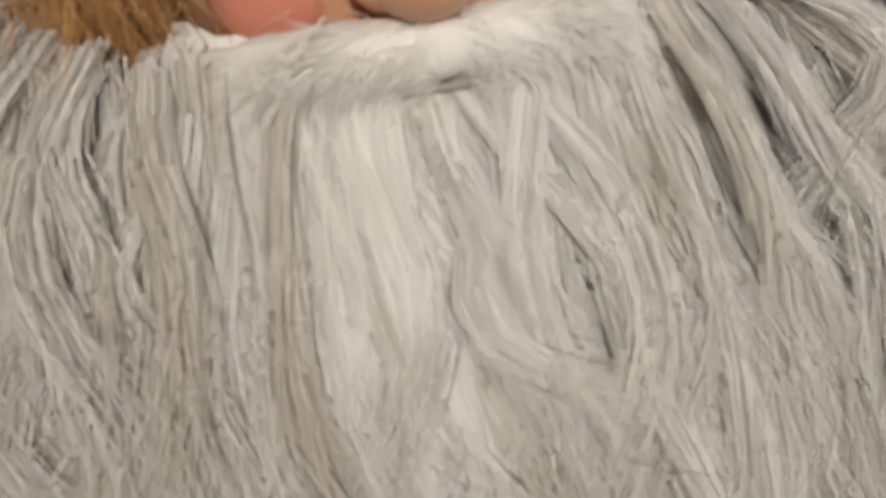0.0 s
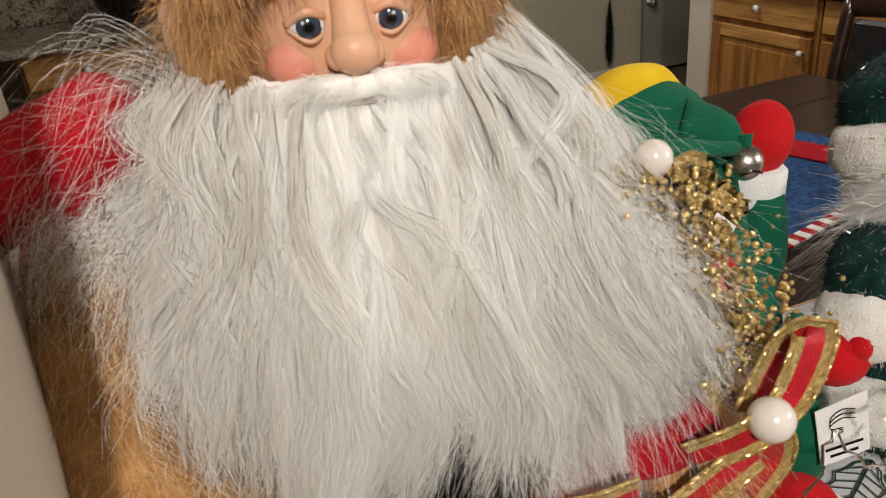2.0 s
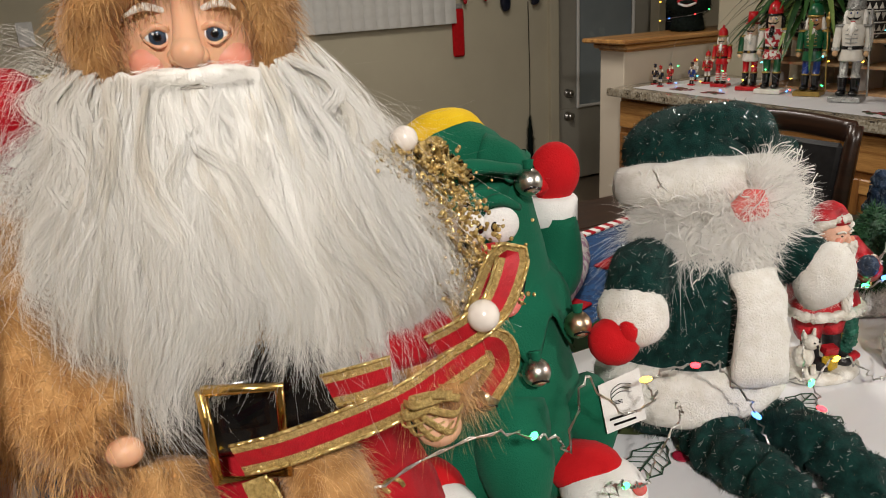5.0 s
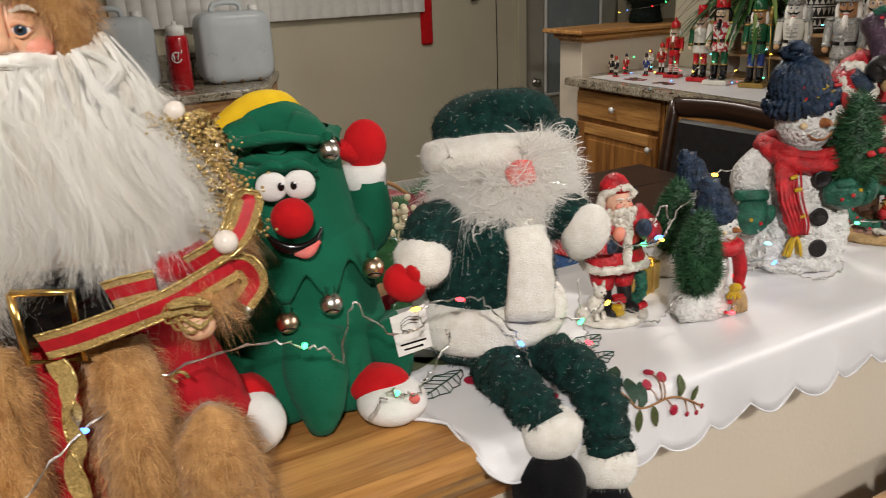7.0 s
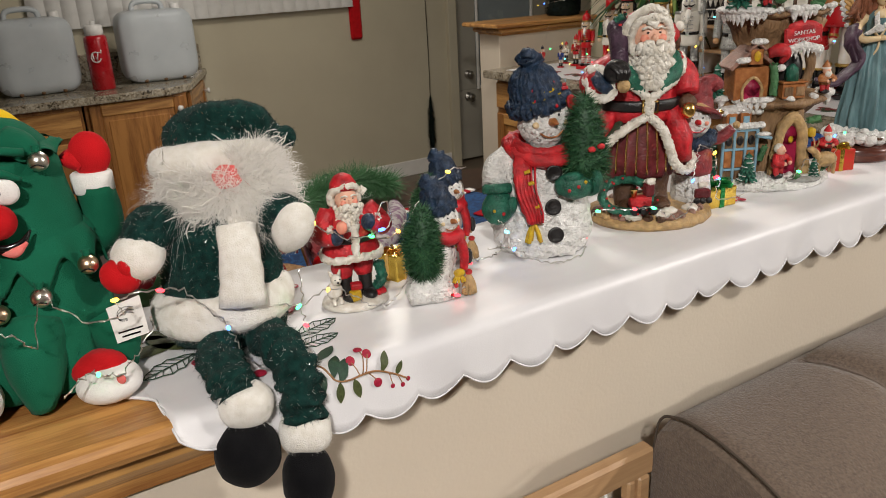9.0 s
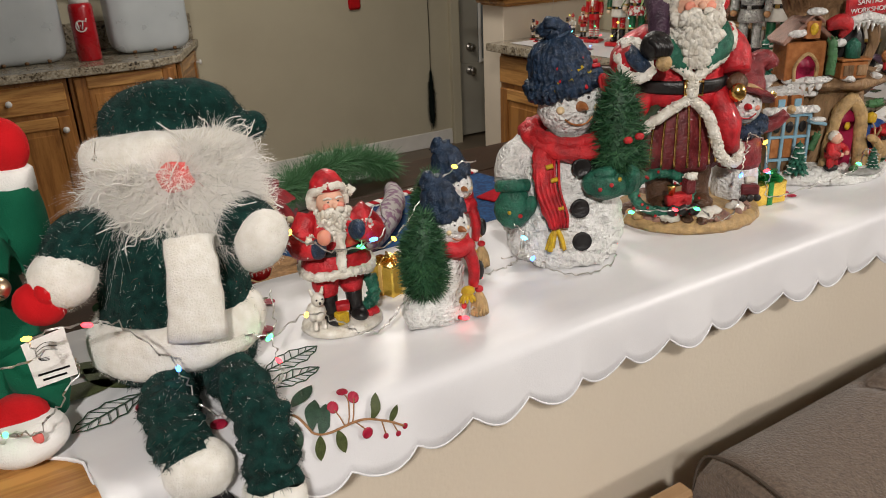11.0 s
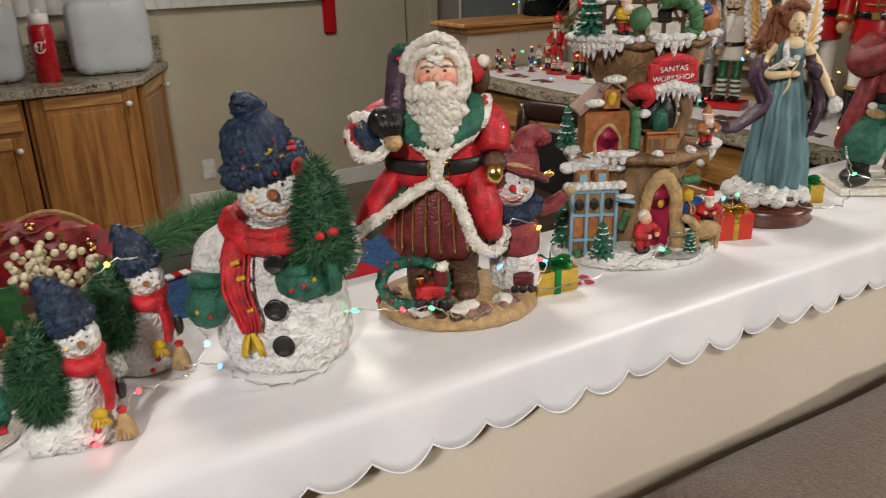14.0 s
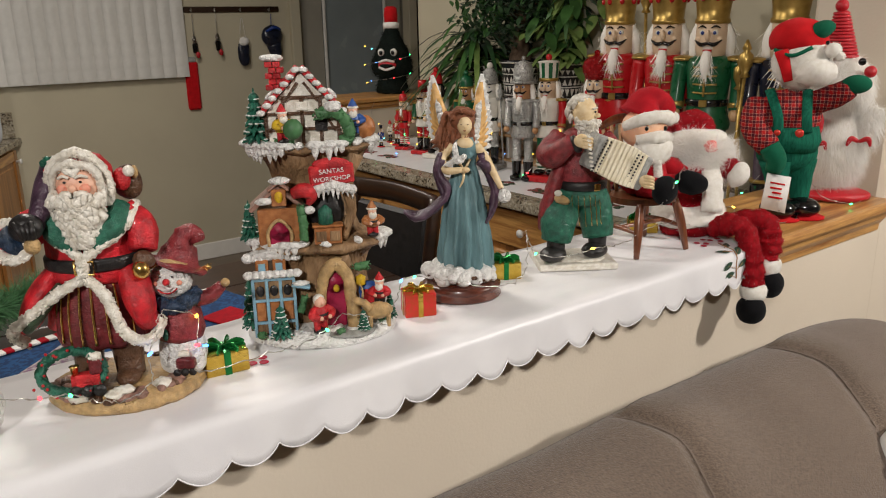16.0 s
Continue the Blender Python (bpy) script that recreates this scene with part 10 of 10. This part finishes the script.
def holly(c, way, size, name="holly_leaf"):
    f = Form()
    w = np.array(way, float) / np.linalg.norm(way)
    s = np.cross(w, (0, -1, 0.2))
    s /= np.linalg.norm(s)
    vs, n = [], 13
    for i in range(n):
        t = i / (n - 1)
        k = size * (0.26 * math.sin(math.pi * t) + 0.03) * (1.25 if i % 3 == 1 else 0.75)
        m = np.array(c) + w * size * t + np.array((0, -0.004 * math.sin(3 * t), -0.12 * size * t * t))
        vs += [m - s * k, m + np.array((0, 0.004, 0)), m + s * k]
    f.add(vs, [(3 * i + k, 3 * i + k + 1, 3 * i + k + 4, 3 * i + k + 3) for i in range(n - 1) for k in range(2)], 0)
    ob = f.part(name, [M["holly_green"]], basket)
    so = ob.modifiers.new("thick", "SOLIDIFY")
    so.thickness = 0.0015


for c, w in (((-0.11, -0.14, 0.20), (-0.3, -0.1, 1)), ((-0.10, -0.15, 0.20), (0.5, -0.1, 0.8)), ((-0.11, -0.15, 0.20), (-1, -0.2, 0.2)), ((-0.09, -0.16, 0.18), (0.4, -0.3, -0.6)), ((-0.12, -0.15, 0.18), (-0.6, -0.2, -0.8)), ((0.09, -0.13, 0.15), (0.8, -0.4, -0.5)), ((-0.05, -0.16, 0.17), (0.9, -0.2, -0.6))):
    holly(c, w, 0.12)

# pine garland across the table
line = curve([(0.66, 1.10, 0.80), (0.80, 1.32, 0.83), (0.95, 1.44, 0.83), (1.08, 1.52, 0.835), (1.20, 1.58, 0.82), (1.30, 1.57, 0.79)], 10)
f = Form()
roots, ways = [], []
for _ in range(9000):
    t = rng.random() * (len(line) - 1)
    i = min(int(t), len(line) - 2)
    p = line[i] + (line[i + 1] - line[i]) * (t - i)
    d = np.array([rng.gauss(0, 1) for _ in range(3)])
    d /= np.linalg.norm(d)
    roots.append(p + d * 0.012)
    ways.append(d + 0.5 * (line[i + 1] - line[i]) / np.linalg.norm(line[i + 1] - line[i]))
f.hairs(roots, ways, 0.055, 0.0011, 0, 1, 0.1, 0.3, rng)
f.tube(line[::4], 0.004, 1, n=6)
f.thing("pine_garland", [M["needle_pale"], M["resin_brown"]], None, "artificial green pine garland draped along the table", "garland")

# festive table cloths
cl = holder("festive_runner", pose(1.16, 1.10, 0.7515, 0, 0, 12), "blue and red festive table runner with candy-striped border", "table runner")
f = Form()
nx, ny = 30, 20
f.add([(-0.42 + 0.84 * i / nx, -0.26 + 0.52 * j / ny, 0.004 + 0.006 * abs(noise.noise((i * 0.25, j * 0.25, 3)))) for j in range(ny + 1) for i in range(nx + 1)], [(j * (nx + 1) + i, j * (nx + 1) + i + 1, (j + 1) * (nx + 1) + i + 1, (j + 1) * (nx + 1) + i) for j in range(ny) for i in range(nx)], 0)
f.part("cloth", [M["cloth_blue"]], cl)
for y in (-0.25, 0.25):
    f = Form()
    for k in range(42):
        f.box((-0.41 + 0.02 * k, y, 0.0105), (0.0205, 0.028, 0.006), k % 2, rot=(0, 0, 0), bev=0.001)
    f.part("border", [M["cloth_red"], M["cloth_white"]], cl, label="red and white striped border")
for x in (-0.25, 0.05, 0.3):
    f = Form().box((x, 0, 0.009), (0.10, 0.16, 0.006), 0, rot=(0, 0, 6), bev=0.002)
    f.part("patch", [M["cloth_red"]], cl, label="red printed patch")
f = Form().tube([(0.88, 0.98, 0.782), (1.02, 1.10, 0.785), (1.14, 1.24, 0.79), (1.2, 1.36, 0.785)], [0.024, 0.030, 0.030, 0.022], 0, n=14, wob=0.004, freq=18)
f.thing("rolled_cloth", [M["cloth_snowman"]], None, "rolled grey cloth with printed snowmen on the table", "cloth")
ob = holder("gift_box", pose(-0.08, 1.0, 0.751, 0, 0, 20), "flat box wrapped in blue snowflake paper on the table", "gift")
Form().box((0, 0, 0.04), (0.34, 0.22, 0.08), 0, bev=0.004).part("wrapping", [M["cloth_gift"]], ob)
# scrolled iron stand with a white plate
ob = holder("iron_stand", pose(1.16, 1.68, 0.751), "black iron scroll stand holding a white plate", "stand")
f = Form()
for s in (-1, 1):
    f.tube([(s * 0.05, 0, 0.003), (s * 0.06, 0, 0.05), (s * 0.03, 0, 0.08), (s * 0.015, 0, 0.06), (s * 0.04, 0, 0.055)], 0.004, 0, n=6)
    f.tube([(s * 0.05, 0, 0.004), (s * 0.055, -0.05, 0.004), (s * 0.055, -0.06, 0.03)], 0.004, 0, n=6)
f.tube([(-0.05, 0, 0.02), (0.05, 0, 0.02)], 0.004, 0, n=6)
f.part("frame", [M["gloss_black"]], ob)
Form().lathe([(0.03, 0), (0.05, 0.003), (0.065, 0.009), (0.067, 0.012), (0.05, 0.008), (0.03, 0.004)], 0, (0.06, -0.03, 0.012), n=32, rot=(12, 0, 0)).part("plate", [M["white_plastic"]], ob)

# ---- embroidery on the satin runner ----
mt("thread_green", (0.030, 0.075, 0.045), (0.018, 0.045, 0.028), rough=0.5, scale=300, fine=900, bump=0.4)
mt("thread_olive", (0.085, 0.105, 0.035), (0.05, 0.065, 0.02), rough=0.5, scale=300, fine=900, bump=0.4)
mt("thread_red", (0.42, 0.012, 0.045), (0.30, 0.008, 0.03), rough=0.45, scale=300, fine=900, bump=0.4)
mt("thread_brown", (0.38, 0.19, 0.08), (0.28, 0.13, 0.05), rough=0.5, scale=300, fine=900, bump=0.4)


def cloth(x, u):
    """A place on the runner: u runs back from its front edge, minus down the drop."""
    if u > 0.006:
        return (x, 0.005 + u, SHELF + 0.0056)
    if u > -0.008:
        t = (0.006 - u) / 0.014
        return (x, 0.011 - 0.0145 * t, SHELF + 0.0056 - 0.008 * t * t)
    return (x, -0.0042 + 0.08 * (u + 0.008), SHELF + 0.0045 + u)


def sprig_leaf(x, u, angle, size, key, outline=False):
    f = Form()
    a = radians(angle)
    dx, du = math.cos(a), math.sin(a)
    n = 9
    left, right = [], []
    for i in range(n):
        t = i / (n - 1)
        w = size * 0.20 * math.sin(math.pi * t) ** 0.8 * (1.25 if outline and i % 2 else 1.0)
        cx, cu = x + dx * size * (t - 0.5), u + du * size * (t - 0.5)
        left.append(cloth(cx - du * w, cu + dx * w))
        right.append(cloth(cx + du * w, cu - dx * w))
    if outline:
        mid = [tuple((np.array(p) + np.array(q)) / 2) for p, q in zip(left, right)]
        f.tube(left, 0.0005, 0, n=5, smooth=False).tube(right, 0.0005, 0, n=5, smooth=False).tube(mid, 0.0006, 0, n=5, smooth=False)
        for i in range(1, n - 1):
            f.tube([mid[i - 1], left[i]], 0.0004, 0, n=4, steps=1).tube([mid[i - 1], right[i]], 0.0004, 0, n=4, steps=1)
    else:
        f.add(left + right, [(i, i + 1, n + i + 1, n + i) for i in range(n - 1)], 0)
    f.part("stitched_leaf", [M[key]], runner)


def sprig_berry(x, u, r=0.0042):
    p = cloth(x, u)
    q = pose(*p, 0 if u > 0.004 else 85 if u < -0.006 else 45, 0, 0)
    Form().ball((0, 0, 0), (r, r * 1.1, 0.0008), 0, n=12).part("stitched_berry", [M["thread_red"]], runner, q)


def sprig_stem(points, r=0.0007):
    p = curve([(x, u, 0) for x, u in points], 6)
    Form().tube([cloth(a, b) for a, b, _ in p], r, 0, n=5, smooth=False).part("stitched_stem", [M["thread_brown"]], runner)


# sprig hanging over the front edge
sprig_stem([(0.405, 0.012), (0.418, 0.006), (0.426, -0.008), (0.438, -0.013), (0.462, -0.012), (0.481, -0.020), (0.496, -0.030)], 0.0009)
for pts in ([(0.452, -0.012), (0.458, 0.000), (0.459, 0.010)], [(0.450, -0.012), (0.446, -0.002)], [(0.455, -0.012), (0.463, 0.001)], [(0.458, -0.012), (0.466, -0.022)], [(0.478, -0.019), (0.480, -0.030)], [(0.486, -0.023), (0.490, -0.033)]):
    sprig_stem(pts, 0.0005)
for x, u in ((0.459, 0.012), (0.463, 0.002), (0.446, 0.0), (0.466, -0.024)):
    sprig_berry(x, u)
for x, u, a, s in ((0.433, 0.024, 40, 0.030), (0.432, 0.003, 60, 0.026), (0.437, -0.004, 55, 0.022), (0.414, -0.012, 250, 0.024), (0.430, -0.022, 265, 0.020), (0.446, -0.023, 280, 0.020), (0.475, -0.008, 60, 0.018), (0.488, -0.017, 60, 0.015)):
    sprig_leaf(x, u, a, s, "thread_green" if s > 0.021 else "thread_olive")
for x, u in ((0.480, -0.032), (0.490, -0.034), (0.496, -0.030)):
    sprig_berry(x, u, 0.0022)
# holly round the plush figure
for x, u, a, s, o in ((0.447, 0.079, 15, 0.05, True), (0.437, 0.052, 5, 0.045, True), (0.312, 0.085, 205, 0.055, True), (0.312, 0.160, 150, 0.05, False), (0.300, 0.128, 180, 0.06, False), (0.322, 0.135, 120, 0.06, False), (0.43, 0.205, 60, 0.05, False), (0.45, 0.19, 20, 0.045, False)):
    sprig_leaf(x, u, a, s, "thread_green" if o else "thread_olive", o)
for x, u in ((0.373, 0.025), (0.440, 0.132), (0.448, 0.138), (0.436, 0.142), (0.335, 0.078), (0.46, 0.195), (0.468, 0.188)):
    sprig_berry(x, u, 0.006)
# small sprig beside the tree house
sprig_stem([(1.005, 0.118), (1.03, 0.113), (1.055, 0.103), (1.075, 0.099)])
for x, u, a in ((1.025, 0.108, 240), (1.039, 0.097, 280)):
    sprig_leaf(x, u, a, 0.022, "thread_green")
for x, u in ((1.075, 0.099), (1.059, 0.091), (1.071, 0.086), (0.970, 0.083), (0.962, 0.078)):
    sprig_berry(x, u, 0.0055)
# upright sprig by the red plush at the end of the runner
sprig_stem([(1.868, -0.045), (1.868, -0.02), (1.875, 0.01), (1.888, 0.040)], 0.0009)
for x, u, a in ((1.850, 0.006, 150), (1.845, -0.020, 200), (1.850, -0.036, 190), (1.884, 0.0, 30), (1.886, -0.022, 20), (1.888, 0.024, 40)):
    sprig_leaf(x, u, a, 0.026, "thread_green")
    sprig_stem([(1.869, u - 0.008), (x, u)], 0.0005)
for x, u in ((1.871, 0.052), (1.893, 0.060), (1.912, 0.058), (1.902, 0.045), (1.856, 0.046), (1.862, 0.064), (1.888, 0.070)):
    sprig_berry(x, u, 0.005)

# ---- strings of fairy lights ----
mt("silver_wire", (0.72, 0.70, 0.66), (0.6, 0.58, 0.55), rough=0.3, metal=1.0, scale=200, bump=0.1)
for key, colour in (("red", (1.0, 0.03, 0.04)), ("green", (0.05, 1.0, 0.22)), ("blue", (0.06, 0.22, 1.0)), ("yellow", (1.0, 0.56, 0.05)), ("cyan", (0.1, 0.75, 1.0))):
    mt("bulb_" + key, colour, colour, rough=0.2, scale=20, bump=0.0, glow=7.0)
BULB = {}


def bulb(colour, place, parent, size=1.0, seed=0):
    if (colour, size) not in BULB:
        BULB[colour, size] = Form().ball((0, 0, 0), (0.0018 * size, 0.0018 * size, 0.0036 * size), 0, n=10).mesh("bulb", [M["bulb_" + colour]])
    ob = new("bulb", BULB[colour, size])
    ob.parent = parent
    ob.matrix_basis = pose(*place, 40 + 37 * seed % 90, 25 * (seed % 7), 50 * seed)
    tagged(ob)


def light_string(points, bulbs, label="thin silver wire of coloured fairy lights along the figures"):
    """points: where the wire runs; bulbs: (index of the point, colour)."""
    ob = holder("fairy_lights", pose(0, 0, 0), label, "string lights", "strings of fairy lights")
    rng = random.Random(len(points))
    p = curve(points, 7)
    p[1:-1] += np.array([[rng.gauss(0, 0.0012) for _ in range(3)] for _ in range(len(p) - 2)])
    for i, _ in bulbs:
        p[i * 7 if len(points) > 2 else 0] = points[i]
    for s in (-1, 1):
        q = p + np.array([(0, 0.0005 * s * math.sin(1.7 * k), 0.0005 * s * math.cos(1.7 * k)) for k in range(len(p))])
        Form().tube(q, 0.00042, 0, n=5, smooth=False).part("wire", [M["silver_wire"]], ob)
    for n, (i, colour) in enumerate(bulbs):
        bulb(colour, points[i], ob, 1.0, n)
    return ob


# round the fur doll, the felt tree and the green plush
light_string([(0.10, 0.03, 1.225), (0.161, 0.04, 1.224), (0.190, 0.038, 1.215), (0.205, 0.038, 1.207), (0.216, 0.045, 1.195), (0.227, 0.045, 1.232), (0.25, 0.045, 1.205), (0.281, 0.052, 1.20), (0.276, 0.055, 1.212), (0.310, 0.052, 1.212), (0.330, 0.050, 1.205), (0.357, 0.046, 1.167), (0.363, 0.036, 1.143), (0.378, 0.026, 1.131), (0.400, 0.026, 1.129), (0.426, 0.045, 1.137), (0.427, 0.052, 1.146), (0.425, 0.060, 1.162), (0.409, 0.066, 1.167)], [(2, "green"), (8, "yellow"), (9, "red"), (11, "blue"), (16, "red"), (17, "green")])
light_string([(-0.02, 0.02, 1.20), (0.02, 0.012, 1.185), (0.06, 0.018, 1.21), (0.10, 0.03, 1.225)], [(1, "yellow"), (2, "blue")])
light_string([(0.225, 0.03, 1.155), (0.244, 0.040, 1.164), (0.252, 0.042, 1.160), (0.266, 0.045, 1.154), (0.281, 0.05, 1.162), (0.299, 0.05, 1.181), (0.300, 0.055, 1.19)], [(2, "green")])
# along the elder, the gold gift and the snowmen
light_string([(0.437, 0.078, 1.19), (0.435, 0.075, 1.165), (0.425, 0.062, 1.160), (0.457, 0.066, 1.168), (0.478, 0.064, 1.158), (0.500, 0.062, 1.142), (0.527, 0.070, 1.138), (0.551, 0.075, 1.154), (0.556, 0.07, 1.146), (0.575, 0.055, 1.133), (0.586, 0.048, 1.133), (0.605, 0.062, 1.138), (0.622, 0.078, 1.150), (0.648, 0.085, 1.146), (0.665, 0.085, 1.152), (0.679, 0.09, 1.168), (0.675, 0.10, 1.18)], [(3, "yellow"), (8, "green"), (10, "red"), (12, "red"), (15, "cyan")])
light_string([(0.462, 0.095, 1.224), (0.490, 0.085, 1.205), (0.524, 0.080, 1.208), (0.535, 0.08, 1.218), (0.530, 0.082, 1.235), (0.517, 0.09, 1.200), (0.557, 0.11, 1.191), (0.585, 0.12, 1.21), (0.620, 0.11, 1.242), (0.642, 0.11, 1.243)], [(0, "yellow"), (2, "blue"), (5, "green"), (6, "yellow"), (8, "yellow")])
light_string([(0.66, 0.10, 1.15), (0.685, 0.085, 1.148), (0.700, 0.070, 1.136), (0.735, 0.062, 1.128), (0.773, 0.070, 1.130), (0.786, 0.085, 1.137), (0.790, 0.085, 1.154), (0.802, 0.080, 1.168), (0.835, 0.055, 1.170), (0.860, 0.050, 1.167), (0.885, 0.050, 1.152), (0.910, 0.052, 1.146), (0.936, 0.062, 1.153), (0.940, 0.064, 1.182), (0.949, 0.068, 1.207), (0.962, 0.075, 1.221)], [(1, "blue"), (5, "red"), (7, "green"), (8, "red"), (9, "green"), (13, "blue")])
# in front of the tree house, the angel and the musician
light_string([(0.962, 0.075, 1.221), (0.996, 0.08, 1.204), (0.990, 0.07, 1.176), (1.000, 0.075, 1.171), (0.985, 0.06, 1.150), (1.044, 0.052, 1.152), (1.094, 0.050, 1.153), (1.135, 0.054, 1.160), (1.165, 0.062, 1.170), (1.218, 0.070, 1.151), (1.245, 0.075, 1.165), (1.262, 0.088, 1.183), (1.281, 0.085, 1.185), (1.313, 0.06, 1.180), (1.38, 0.045, 1.16), (1.44, 0.05, 1.165), (1.478, 0.085, 1.196), (1.478, 0.088, 1.212)], [(1, "yellow"), (2, "red"), (3, "blue"), (7, "green"), (9, "yellow"), (11, "blue"), (12, "green")])
light_string([(1.478, 0.086, 1.205), (1.488, 0.078, 1.177), (1.535, 0.062, 1.168), (1.588, 0.060, 1.170), (1.640, 0.065, 1.163), (1.680, 0.075, 1.160), (1.735, 0.082, 1.168), (1.80, 0.085, 1.170), (1.84, 0.088, 1.165), (1.868, 0.080, 1.150), (1.914, 0.085, 1.165), (1.952, 0.062, 1.176), (1.962, 0.07, 1.150), (1.94, 0.05, 1.13)], [(1, "green"), (3, "yellow"), (8, "red"), (11, "yellow")])
light_string([(1.735, 0.055, 1.215), (1.742, 0.045, 1.228), (1.756, 0.042, 1.250), (1.775, 0.045, 1.268), (1.80, 0.06, 1.262), (1.82, 0.09, 1.25)], [(2, "green")])
light_string([(2.05, 0.06, 1.126), (2.15, 0.05, 1.128), (2.227, 0.085, 1.187), (2.26, 0.06, 1.15), (2.33, 0.035, 1.128), (2.41, 0.05, 1.126), (2.45, 0.11, 1.128)], [(2, "yellow"), (4, "green")])
# among the nutcrackers and on the low wall
rng = random.Random(8)
pts, lit = [], []
cols = ("yellow", "green", "red", "blue", "yellow", "cyan")
for k in range(46):
    t = k / 45
    y = 2.70 - 2.25 * t
    tall = 0.06 + 0.22 * min(1.0, t * 2.2)
    pts.append((2.70 + 0.14 * (0.5 + 0.5 * math.sin(k * 1.9)), y, 0.925 + tall * (0.5 + 0.5 * math.sin(k * 1.15 + 0.7)) * rng.uniform(0.5, 1.0)))
ob = holder("fairy_lights", pose(0, 0, 0), "coloured fairy lights wound among the nutcrackers", "string lights", "strings of fairy lights")
Form().tube(pts, 0.0006, 0, n=5, steps=5).part("wire", [M["silver_wire"]], ob)
for k, p in enumerate(pts):
    bulb(cols[k % 6], p, ob, 1.35, k)
pts = [(3.1 + 0.12 * math.cos(1.1 * k) - 0.03, 2.86 + 0.12 * math.sin(1.1 * k), 1.16 + 0.016 * k) for k in range(15)]
ob = holder("fairy_lights", pose(0, 0, 0), "coloured fairy lights wound round the black plush fir", "string lights", "strings of fairy lights")
Form().tube([(2.86, 2.72, 1.02), (2.9, 2.72, 1.12)] + pts, 0.0006, 0, n=5, steps=5).part("wire", [M["silver_wire"]], ob)
for k, p in enumerate(pts):
    bulb(cols[(k * 5) % 6], p, ob, 1.35, k)
